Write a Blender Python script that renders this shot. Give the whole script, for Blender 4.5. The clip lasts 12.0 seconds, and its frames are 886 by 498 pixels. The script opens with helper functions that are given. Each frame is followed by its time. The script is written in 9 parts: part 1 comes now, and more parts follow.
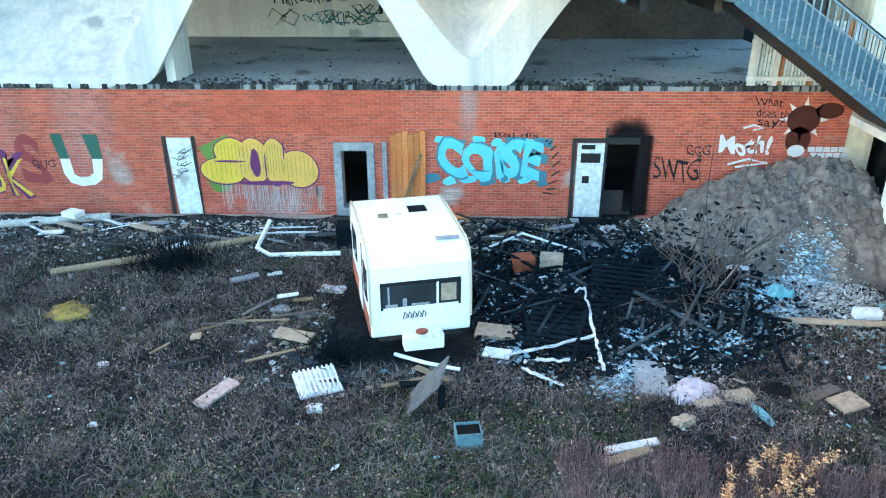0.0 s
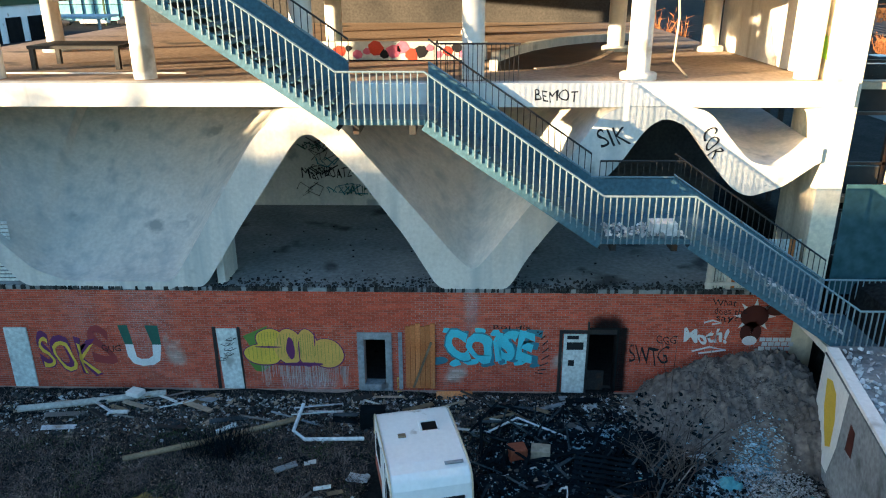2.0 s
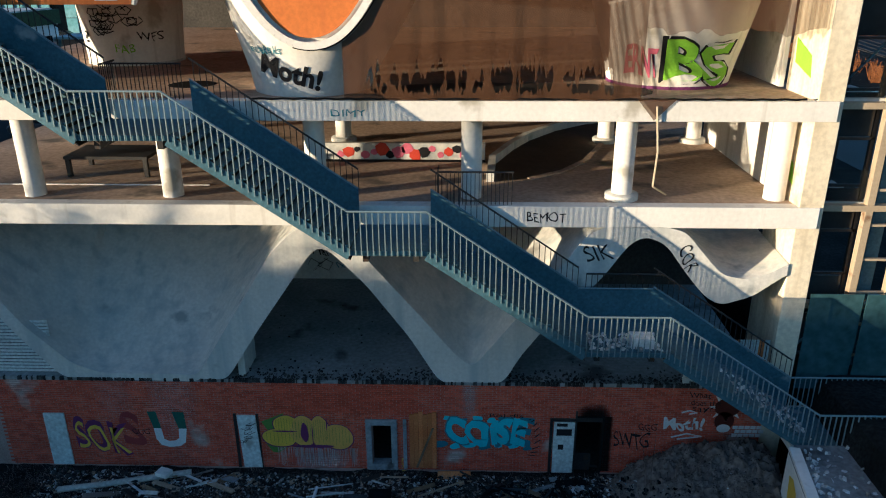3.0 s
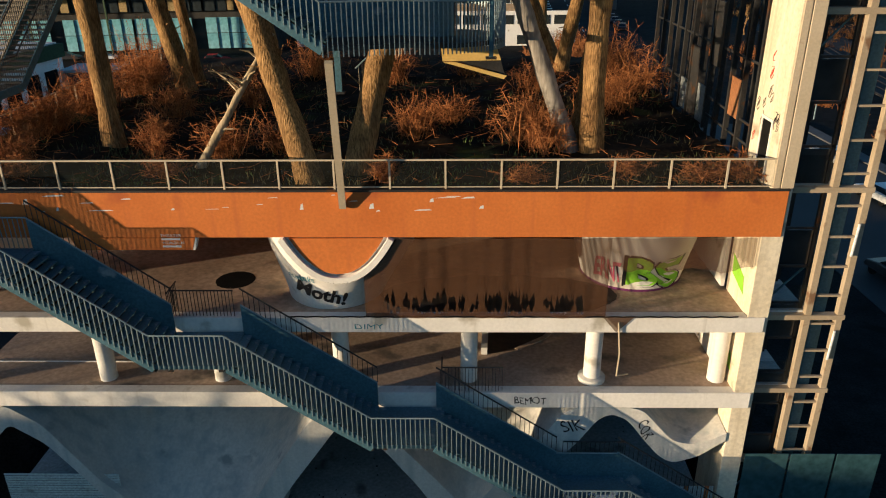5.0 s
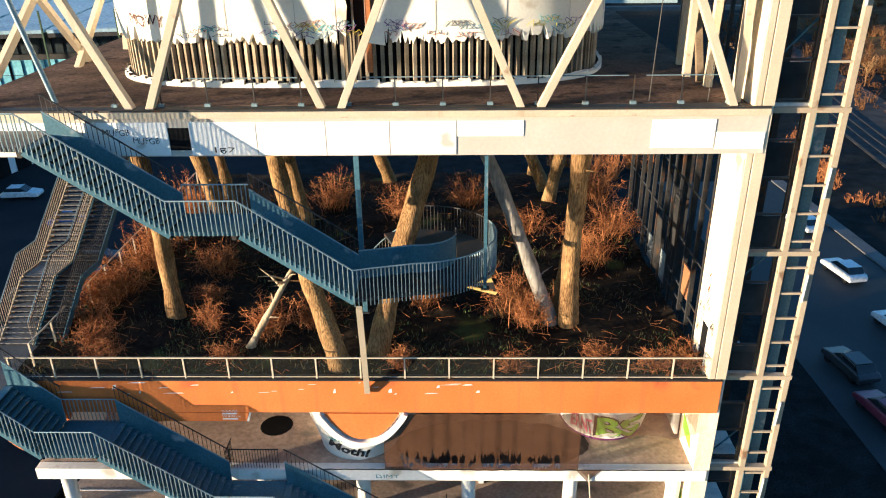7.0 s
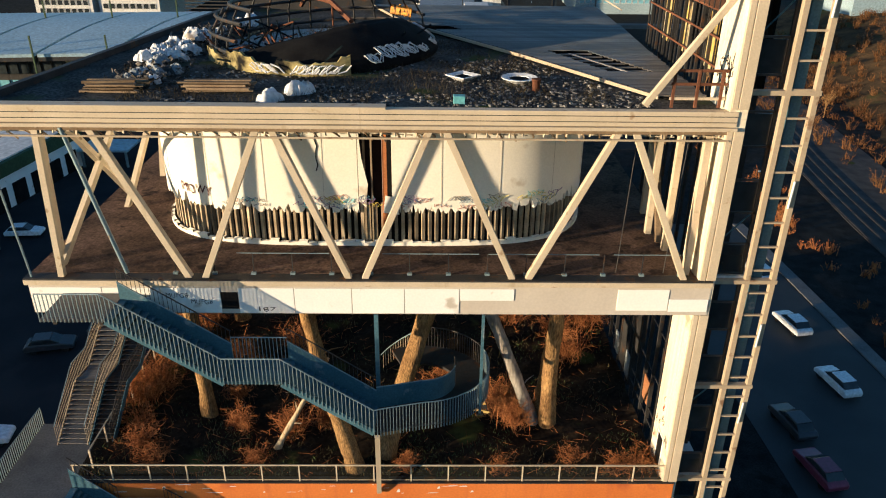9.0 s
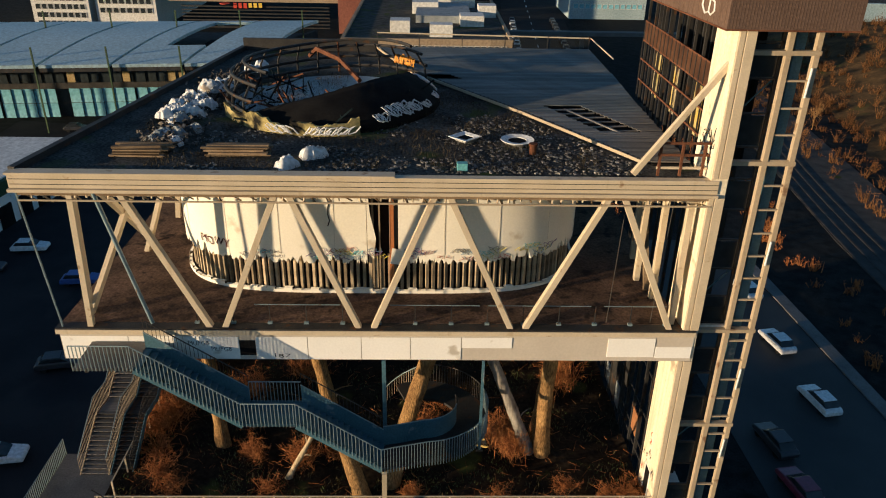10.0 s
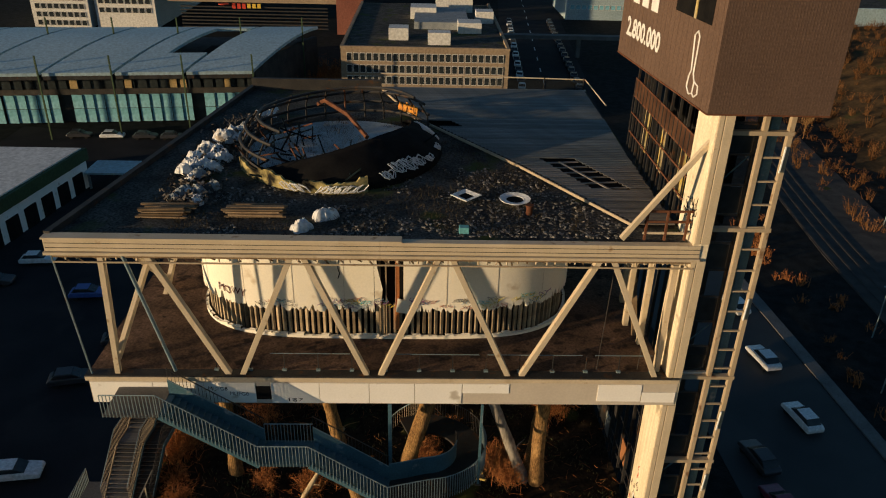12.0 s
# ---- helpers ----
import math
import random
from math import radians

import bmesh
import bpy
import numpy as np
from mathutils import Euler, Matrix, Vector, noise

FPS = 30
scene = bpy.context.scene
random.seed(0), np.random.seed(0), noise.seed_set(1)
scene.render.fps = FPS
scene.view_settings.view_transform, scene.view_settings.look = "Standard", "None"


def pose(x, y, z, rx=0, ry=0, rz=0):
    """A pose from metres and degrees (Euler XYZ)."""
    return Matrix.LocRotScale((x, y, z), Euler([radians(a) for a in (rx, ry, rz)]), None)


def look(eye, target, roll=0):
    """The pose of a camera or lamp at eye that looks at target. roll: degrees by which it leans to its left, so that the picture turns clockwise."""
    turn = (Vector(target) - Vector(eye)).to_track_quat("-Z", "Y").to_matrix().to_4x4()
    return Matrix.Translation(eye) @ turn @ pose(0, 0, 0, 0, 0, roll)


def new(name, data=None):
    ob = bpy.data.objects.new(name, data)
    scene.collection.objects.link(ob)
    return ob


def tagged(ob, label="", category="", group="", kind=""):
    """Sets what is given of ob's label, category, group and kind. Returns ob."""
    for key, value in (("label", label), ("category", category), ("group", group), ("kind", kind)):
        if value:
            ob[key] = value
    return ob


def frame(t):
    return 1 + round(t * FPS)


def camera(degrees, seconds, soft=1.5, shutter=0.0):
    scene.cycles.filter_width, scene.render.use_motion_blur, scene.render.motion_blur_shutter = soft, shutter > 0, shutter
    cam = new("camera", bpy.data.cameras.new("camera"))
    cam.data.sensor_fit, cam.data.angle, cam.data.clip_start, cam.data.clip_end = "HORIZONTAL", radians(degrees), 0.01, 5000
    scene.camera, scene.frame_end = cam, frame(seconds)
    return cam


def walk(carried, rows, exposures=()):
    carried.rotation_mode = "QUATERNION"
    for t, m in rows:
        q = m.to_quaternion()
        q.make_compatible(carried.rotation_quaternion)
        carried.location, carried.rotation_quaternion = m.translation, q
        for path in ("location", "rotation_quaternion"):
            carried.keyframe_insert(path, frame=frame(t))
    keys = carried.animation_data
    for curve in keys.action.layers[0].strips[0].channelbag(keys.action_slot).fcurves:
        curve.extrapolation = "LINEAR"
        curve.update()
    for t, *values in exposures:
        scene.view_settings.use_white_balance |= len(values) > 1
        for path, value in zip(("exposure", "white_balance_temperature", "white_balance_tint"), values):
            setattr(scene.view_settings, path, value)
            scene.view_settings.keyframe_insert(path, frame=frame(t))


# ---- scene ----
cam = camera(61.5, 12.0, soft=1.1)
PATH = [
    (0, (3.427, -18.346, 7.177), (3.39, -16.519, 6.366), -0.0),
    (0.5, (3.451, -18.654, 8.186), (3.408, -16.813, 7.406), -0.1),
    (1, (3.413, -19.044, 9.382), (3.367, -17.188, 8.637), -0.1),
    (1.5, (3.354, -19.521, 10.665), (3.309, -17.656, 9.945), -0.1),
    (2, (3.405, -19.98, 12.186), (3.354, -18.109, 11.482), -0.2),
    (2.2, (3.459, -20.113, 12.811), (3.406, -18.243, 12.103), -0.2),
    (2.5, (3.505, -20.337, 14.01), (3.448, -18.469, 13.297), -0.2),
    (3, (3.492, -20.728, 16.105), (3.434, -18.866, 15.378), -0.2),
    (3.2, (3.471, -20.931, 16.963), (3.415, -19.071, 16.23), -0.2),
    (4.8, (3.239, -22.209, 24.008), (3.202, -20.378, 23.204), -0.5),
    (5, (3.223, -22.4, 24.889), (3.187, -20.571, 24.082), -0.5),
    (5.5, (3.208, -22.924, 27.099), (3.169, -21.099, 26.282), -0.5),
    (6, (3.299, -23.5, 29.428), (3.252, -21.679, 28.603), -0.6),
    (6.5, (3.43, -24.081, 31.797), (3.375, -22.264, 30.963), -0.7),
    (7, (3.269, -24.797, 34.283), (3.227, -22.983, 33.443), -0.7),
    (7.2, (3.183, -25.056, 35.234), (3.148, -23.243, 34.39), -0.6),
    (8.8, (2.193, -26.856, 41.983), (2.216, -25.058, 41.107), 0.6),
    (9, (2.076, -27.076, 42.713), (2.104, -25.28, 41.834), 0.7),
    (9.5, (1.845, -27.634, 44.409), (1.882, -25.841, 43.525), 0.9),
    (10, (1.58, -28.099, 46.006), (1.626, -26.308, 45.116), 1.1),
    (10.5, (1.378, -28.398, 47.438), (1.43, -26.612, 46.538), 1.2),
    (11, (1.291, -28.654, 48.611), (1.345, -26.871, 47.705), 1.3),
    (11.5, (1.195, -28.827, 49.288), (1.253, -27.048, 48.378), 1.5),
    (12, (1.164, -28.992, 49.832), (1.222, -27.213, 48.918), 1.5),
]


EXPOSE = [(0.0, 4.52, 7200, 4), (1.0, 4.0, 7200, 4), (1.5, 3.45, 6900, 4), (2.0, 2.75, 6300, 3), (2.5, 1.95, 5800, 2), (3.0, 1.15, 5400, 2), (3.2, 1.0, 5400, 1), (5.0, 0.6, 5900, 3), (6.0, 1.1, 5500, 3),
          (7.2, 1.8, 5300, 3), (9.0, 1.1, 5800, 3), (10.0, 0.62, 6100, 4), (11.0, 0.28, 6500, 4), (12.0, 0.1, 6700, 4)]
walk(cam, [(t, look(eye, target, roll)) for t, eye, target, roll in PATH], EXPOSE)

# ---- world and sun ----
SUN = Vector((-2.3, -1.0, 0.2)).normalized()
world = bpy.data.worlds.new("dusk_sky")
scene.world = world
world.use_nodes = True
wn = world.node_tree
sky = wn.nodes.new("ShaderNodeTexSky")
sky.sky_type = 'NISHITA'
sky.sun_disc = False
sky.sun_elevation = math.asin(SUN.z)
sky.sun_rotation = math.atan2(SUN.x, SUN.y)
sky.air_density, sky.dust_density, sky.ozone_density = 1.0, 0.6, 3.0
wn.links.new(sky.outputs[0], wn.nodes["Background"].inputs[0])
wn.nodes["Background"].inputs[1].default_value = 0.128
sun = new("sun", bpy.data.lights.new("sun", 'SUN'))
sun.data.energy = 5.0
sun.data.angle = radians(0.6)
sun.data.color = (1.0, 0.7, 0.42)
sun.matrix_world = look(SUN * 100, (0, 0, 0))


# ---- materials ----
def surf(name, c1, c2, scale=1.0, fine=14.0, rough=0.85, metal=0.0, bump=0.25, stain=None, streak=None, vary=0.0, island=0.0, depth=0.35, furrow=None, relief=0.02):
    """Noise-mottled surface: two colours, fine grain, optional blots (colour, amount, scale) and run-down streaks (colour, amount)."""
    m = bpy.data.materials.new(name)
    m.use_nodes = True
    nt = m.node_tree
    n, l = nt.nodes, nt.links
    bs = n["Principled BSDF"]
    bs.inputs["Roughness"].default_value = rough
    bs.inputs["Metallic"].default_value = metal
    bs.inputs["Specular IOR Level"].default_value = 0.08 if rough > 0.84 else 0.3 if rough > 0.5 else 0.5
    tc = n.new("ShaderNodeTexCoord")

    def noise_at(sc, detail=6.0, stretch=None):
        t = n.new("ShaderNodeTexNoise")
        t.inputs["Scale"].default_value = sc
        t.inputs["Detail"].default_value = detail
        if stretch:
            mp = n.new("ShaderNodeMapping")
            mp.inputs["Scale"].default_value = stretch
            l.new(tc.outputs["Object"], mp.inputs[0])
            l.new(mp.outputs[0], t.inputs["Vector"])
        else:
            l.new(tc.outputs["Object"], t.inputs["Vector"])
        return t.outputs["Fac"]

    def ramp(fac, lo, hi):
        r = n.new("ShaderNodeMapRange")
        r.inputs[1].default_value, r.inputs[2].default_value = lo, hi
        l.new(fac, r.inputs[0])
        return r.outputs[0]

    def blend(fac, a, b, mode='MIX'):
        x = n.new("ShaderNodeMix")
        x.data_type, x.blend_type = 'RGBA', mode
        for sock, v in ((x.inputs[0], fac), (x.inputs[6], a), (x.inputs[7], b)):
            if isinstance(v, (int, float)):
                sock.default_value = v
            elif isinstance(v, tuple):
                sock.default_value = (*v, 1.0)
            else:
                l.new(v, sock)
        return x.outputs[2]

    col = blend(ramp(noise_at(scale), 0.3, 0.7), c1, c2)
    grain = noise_at(fine, 8.0, furrow)
    g = n.new("ShaderNodeCombineColor")
    v = ramp(grain, 0.25, 0.75)
    mr = n.new("ShaderNodeMapRange")
    mr.inputs[3].default_value, mr.inputs[4].default_value = 1.0 - depth, 1.0 + depth * 0.5
    l.new(v, mr.inputs[0])
    for k in range(3):
        l.new(mr.outputs[0], g.inputs[k])
    col = blend(1.0, col, g.outputs[0], 'MULTIPLY')
    if streak:
        col = blend(ramp(noise_at(1.0, 7.0, (2.2, 2.2, 0.12)), 0.72 - streak[1] * 0.35, 0.78), col, streak[0])
    if stain:
        col = blend(ramp(noise_at(stain[2], 9.0), 0.68 - stain[1] * 0.3, 0.74 - stain[1] * 0.2), col, stain[0])
    if vary or island:
        src = n.new("ShaderNodeObjectInfo").outputs["Random"] if vary else n.new("ShaderNodeNewGeometry").outputs["Random Per Island"]
        a = vary or island
        mv = n.new("ShaderNodeMapRange")
        mv.inputs[3].default_value, mv.inputs[4].default_value = 1.0 - a, 1.0 + a * 0.6
        l.new(src, mv.inputs[0])
        gg = n.new("ShaderNodeCombineColor")
        for k in range(3):
            l.new(mv.outputs[0], gg.inputs[k])
        col = blend(1.0, col, gg.outputs[0], 'MULTIPLY')
    l.new(col, bs.inputs["Base Color"])
    if bump:
        b = n.new("ShaderNodeBump")
        b.inputs["Strength"].default_value = bump
        b.inputs["Distance"].default_value = relief
        l.new(grain, b.inputs["Height"])
        l.new(b.outputs[0], bs.inputs["Normal"])
    return m


CONC = surf("raw_concrete", (0.57, 0.565, 0.53), (0.68, 0.67, 0.635), 0.35, 9, 0.9, depth=0.16, bump=0.15, stain=((0.33, 0.35, 0.35), 0.12, 0.8), streak=((0.36, 0.41, 0.42), 0.7))
CONCW = surf("white_concrete", (0.72, 0.70, 0.66), (0.82, 0.80, 0.76), 0.6, 8, 0.85, depth=0.1, bump=0.1, stain=((0.45, 0.42, 0.36), 0.2, 0.7), streak=((0.5, 0.47, 0.42), 0.35))
FLOORC = surf("dusty_concrete_floor", (0.38, 0.28, 0.21), (0.52, 0.4, 0.31), 0.4, 6, 0.9, stain=((0.16, 0.14, 0.12), 0.3, 0.5))
BRICK = surf("red_brick", (0.5, 0.085, 0.05), (0.63, 0.15, 0.09), 3.0, 40, 0.9, vary=0.25, stain=((0.5, 0.4, 0.36), 0.12, 0.5))
BRICKI = surf("red_brick_joined", (0.5, 0.085, 0.05), (0.63, 0.15, 0.09), 3.0, 40, 0.9, island=0.25, stain=((0.5, 0.4, 0.36), 0.12, 0.5))
MORTAR = surf("mortar", (0.36, 0.24, 0.21), (0.46, 0.33, 0.29), 2.0, 40, 0.95)
SOIL = surf("trampled_soil", (0.010, 0.012, 0.013), (0.028, 0.03, 0.03), 0.7, 9, 0.95, bump=0.9, stain=((0.01, 0.011, 0.01), 0.35, 0.6), depth=0.7)
ASH = surf("burnt_ash", (0.002, 0.005, 0.0075), (0.007, 0.013, 0.018), 1.2, 14, 0.95, bump=0.9, stain=((0.28, 0.31, 0.34), 0.04, 5.0), depth=0.6)
FSOIL = surf("forest_soil", (0.014, 0.011, 0.009), (0.045, 0.032, 0.02), 0.5, 5, 0.95, bump=0.9, stain=((0.06, 0.07, 0.02), 0.22, 0.4), depth=0.6)
DIRT = surf("dirt_heap", (0.13, 0.105, 0.093), (0.22, 0.185, 0.165), 0.8, 7, 0.95, bump=1.0, stain=((0.085, 0.07, 0.062), 0.3, 1.2), depth=0.5)
ASPH = surf("asphalt", (0.018, 0.02, 0.024), (0.032, 0.033, 0.036), 0.2, 20, 0.88, bump=0.2, stain=((0.03, 0.03, 0.032), 0.3, 0.15))
PAVE = surf("pale_paving", (0.13, 0.13, 0.13), (0.19, 0.19, 0.185), 0.5, 8, 0.85)
STEEL = surf("galvanised_steel", (0.17, 0.26, 0.3), (0.29, 0.37, 0.4), 1.5, 25, 0.5, 0.35, 0.08, stain=((0.2, 0.14, 0.09), 0.12, 3.0))
STEELP = surf("blue_grey_sheet", (0.05, 0.125, 0.17), (0.09, 0.185, 0.24), 0.6, 12, 0.55, 0.15, 0.08, stain=((0.3, 0.33, 0.34), 0.15, 1.0))
DARKS = surf("dark_steel", (0.03, 0.03, 0.033), (0.06, 0.058, 0.056), 1.0, 18, 0.6, 0.4, 0.1, stain=((0.1, 0.05, 0.025), 0.3, 1.5))
CREAM = surf("cream_painted_steel", (0.5, 0.42, 0.3), (0.6, 0.51, 0.38), 0.8, 14, 0.55, 0.0, 0.06, depth=0.12, stain=((0.3, 0.2, 0.12), 0.12, 1.5), streak=((0.4, 0.31, 0.2), 0.25))
ORANGE = surf("orange_render", (0.54, 0.15, 0.03), (0.64, 0.2, 0.045), 0.4, 10, 0.8, depth=0.15, stain=((0.4, 0.1, 0.03), 0.25, 0.5), streak=((0.46, 0.13, 0.04), 0.5), bump=0.1)
WPANEL = surf("white_panel", (0.82, 0.81, 0.78), (0.88, 0.87, 0.84), 0.5, 10, 0.6, depth=0.06, bump=0.06, stain=((0.5, 0.46, 0.4), 0.15, 0.8))
TPANEL = surf("taupe_board", (0.49, 0.44, 0.38), (0.56, 0.51, 0.44), 0.6, 10, 0.8, depth=0.08, bump=0.1)
DRUMW = surf("white_plaster", (0.83, 0.79, 0.68), (0.88, 0.84, 0.74), 0.4, 12, 0.8, depth=0.08, bump=0.05, stain=((0.6, 0.52, 0.4), 0.1, 0.6))
STUD = surf("weathered_stud_wood", (0.26, 0.2, 0.13), (0.56, 0.46, 0.32), 1.5, 20, 0.9, vary=0.55)
WOOD = surf("weathered_wood", (0.2, 0.14, 0.09), (0.34, 0.25, 0.16), 1.2, 20, 0.85, vary=0.3)
WOODR = surf("reddish_boards", (0.56, 0.18, 0.06), (0.62, 0.25, 0.1), 1.0, 18, 0.85, vary=0.2, streak=((0.55, 0.4, 0.25), 0.4))
DECKW = surf("grey_deck_planks", (0.11, 0.105, 0.1), (0.24, 0.22, 0.2), 0.5, 14, 0.5, vary=0.5, stain=((0.05, 0.05, 0.045), 0.25, 0.4))
CHAR = surf("charred_wood", (0.002, 0.0055, 0.008), (0.009, 0.018, 0.025), 2.0, 18, 0.9, island=0.5)
BARK = surf("tree_bark", (0.22, 0.125, 0.055), (0.46, 0.28, 0.12), 1.2, 1.0, 0.95, bump=1.0, streak=((0.12, 0.07, 0.04), 0.4), depth=0.8, furrow=(21.0, 21.0, 4.2), relief=0.07)
TWIG = surf("dry_twigs", (0.26, 0.095, 0.035), (0.5, 0.21, 0.08), 1.5, 8, 0.9, island=0.4)
GRASS = surf("dry_grass", (0.07, 0.075, 0.03), (0.16, 0.13, 0.075), 0.6, 5, 0.9, island=0.5)
GREEN = surf("green_weeds", (0.055, 0.1, 0.035), (0.13, 0.17, 0.065), 0.8, 5, 0.9, island=0.4)
GRAVEL = surf("roof_gravel", (0.04, 0.041, 0.04), (0.12, 0.118, 0.108), 0.6, 8, 0.95, bump=1.0, stain=((0.06, 0.075, 0.025), 0.35, 0.35), depth=0.9)
BROWNC = surf("brown_cladding", (0.13, 0.085, 0.065), (0.16, 0.105, 0.08), 0.5, 10, 0.6, 0.2, 0.06)
CARAV = surf("caravan_white", (0.76, 0.76, 0.74), (0.84, 0.84, 0.82), 0.8, 10, 0.45, 0, 0.04, depth=0.06, stain=((0.4, 0.36, 0.3), 0.12, 1.5))
CARRED = surf("faded_red_stripe", (0.35, 0.08, 0.04), (0.42, 0.12, 0.07), 1.0, 10, 0.6)
# Soot black; also laid flat for the shade inside holes and gaps.
BLACK = surf("soot_and_shade_black", (0.006, 0.006, 0.007), (0.014, 0.014, 0.014), 1.0, 10, 0.9)
# Dark tone; behind openings it puts the rooms' shade into the colour.
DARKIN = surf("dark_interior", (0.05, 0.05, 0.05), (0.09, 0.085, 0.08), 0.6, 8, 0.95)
PLASTW = surf("white_plastic", (0.7, 0.72, 0.74), (0.8, 0.82, 0.83), 1.0, 8, 0.5, bump=0.1)
BAGW = surf("white_sack", (0.6, 0.62, 0.64), (0.75, 0.76, 0.77), 1.5, 6, 0.8, bump=0.5, stain=((0.35, 0.3, 0.25), 0.2, 1.2))
PLASTB = surf("pale_blue_plastic", (0.1, 0.36, 0.4), (0.18, 0.46, 0.5), 1.0, 8, 0.5)
DOORW = surf("pale_door_paint", (0.6, 0.66, 0.64), (0.7, 0.75, 0.73), 1.0, 10, 0.55, bump=0.08, stain=((0.35, 0.36, 0.34), 0.15, 1.5))
CARD = surf("brown_cardboard", (0.36, 0.27, 0.19), (0.46, 0.36, 0.27), 1.0, 10, 0.9)
GREYP = surf("grey_panel", (0.22, 0.25, 0.27), (0.32, 0.35, 0.37), 1.0, 10, 0.7, stain=((0.1, 0.1, 0.1), 0.2, 1.5))
REDP = surf("rust_red", (0.3, 0.06, 0.03), (0.4, 0.12, 0.06), 1.0, 10, 0.8)
YELLOWM = surf("yellow_foam", (0.45, 0.3, 0.06), (0.55, 0.4, 0.1), 1.0, 8, 0.9)
TYRE = surf("tyre_rubber", (0.015, 0.015, 0.015), (0.03, 0.03, 0.03), 2.0, 20, 0.9)
ROOFM = surf("pale_metal_roof", (0.36, 0.5, 0.57), (0.46, 0.6, 0.66), 0.1, 2, 0.45, 0.3, 0.05)
OFFICE = surf("tan_facade", (0.29, 0.225, 0.16), (0.36, 0.28, 0.2), 0.15, 2, 0.85)
# Glazing whose blue is the sky's reflection put into the colour.
GLASSB = surf("sky_toned_glazing", (0.12, 0.36, 0.46), (0.3, 0.58, 0.68), 0.12, 1.5, 0.2, 0.0, 0.0)
GLASSD = surf("dark_window", (0.015, 0.02, 0.025), (0.04, 0.05, 0.055), 0.3, 2, 0.15, 0.0, 0.0)
PALEB = surf("pale_building", (0.6, 0.6, 0.58), (0.7, 0.7, 0.68), 0.1, 2, 0.8)
DGREEN = surf("green_fascia", (0.035, 0.065, 0.03), (0.05, 0.09, 0.04), 0.3, 3, 0.7)


def paint(name, c, rough=0.7):
    return surf(name, c, tuple(v * 0.85 for v in c), 2.0, 20, rough, bump=0.03, depth=0.15)


P_BLACK = paint("black_spray", (0.012, 0.012, 0.015))
P_CYAN = paint("cyan_spray", (0.10, 0.58, 0.68))
P_WHITE = paint("white_spray", (0.75, 0.75, 0.75))
P_YELLOW = paint("yellow_spray", (0.75, 0.5, 0.07))
P_PURPLE = paint("purple_spray", (0.14, 0.03, 0.12))
P_GREEN = paint("dark_green_spray", (0.03, 0.12, 0.09))
P_LIME = paint("lime_spray", (0.28, 0.62, 0.04))
P_PINK = paint("pink_spray", (0.7, 0.16, 0.25))
P_BROWN = paint("brown_spray", (0.08, 0.018, 0.012))
P_SCRB = paint("grey_brown_spray", (0.16, 0.13, 0.11))
P_RED = paint("red_letter", (0.6, 0.06, 0.03))


def glass(name, c, rough=0.05):
    m = bpy.data.materials.new(name)
    m.use_nodes = True
    b = m.node_tree.nodes["Principled BSDF"]
    b.inputs["Base Color"].default_value = (*c, 1)
    b.inputs["Roughness"].default_value = rough
    b.inputs["Transmission Weight"].default_value = 0.9
    return m


GLASS = glass("clear_glass", (0.75, 0.85, 0.87))


def net(name, c, hole):
    """Woven net: solid threads and see-through meshes, mixed."""
    m = surf(name, c, tuple(v * 0.8 for v in c), 1.5, 12, 0.9, bump=0.1)
    nt = m.node_tree
    out = nt.nodes["Material Output"]
    mix, tr = nt.nodes.new("ShaderNodeMixShader"), nt.nodes.new("ShaderNodeBsdfTransparent")
    mix.inputs[0].default_value = hole
    nt.links.new(nt.nodes["Principled BSDF"].outputs[0], mix.inputs[1])
    nt.links.new(tr.outputs[0], mix.inputs[2])
    nt.links.new(mix.outputs[0], out.inputs[0])
    return m


NETB = net("brown_net", (0.11, 0.055, 0.03), 0.22)
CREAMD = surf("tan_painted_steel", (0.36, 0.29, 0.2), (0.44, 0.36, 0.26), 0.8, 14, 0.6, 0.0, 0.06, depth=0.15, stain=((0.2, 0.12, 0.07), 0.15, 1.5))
MESHR = net("rail_mesh", (0.05, 0.055, 0.05), 0.87)


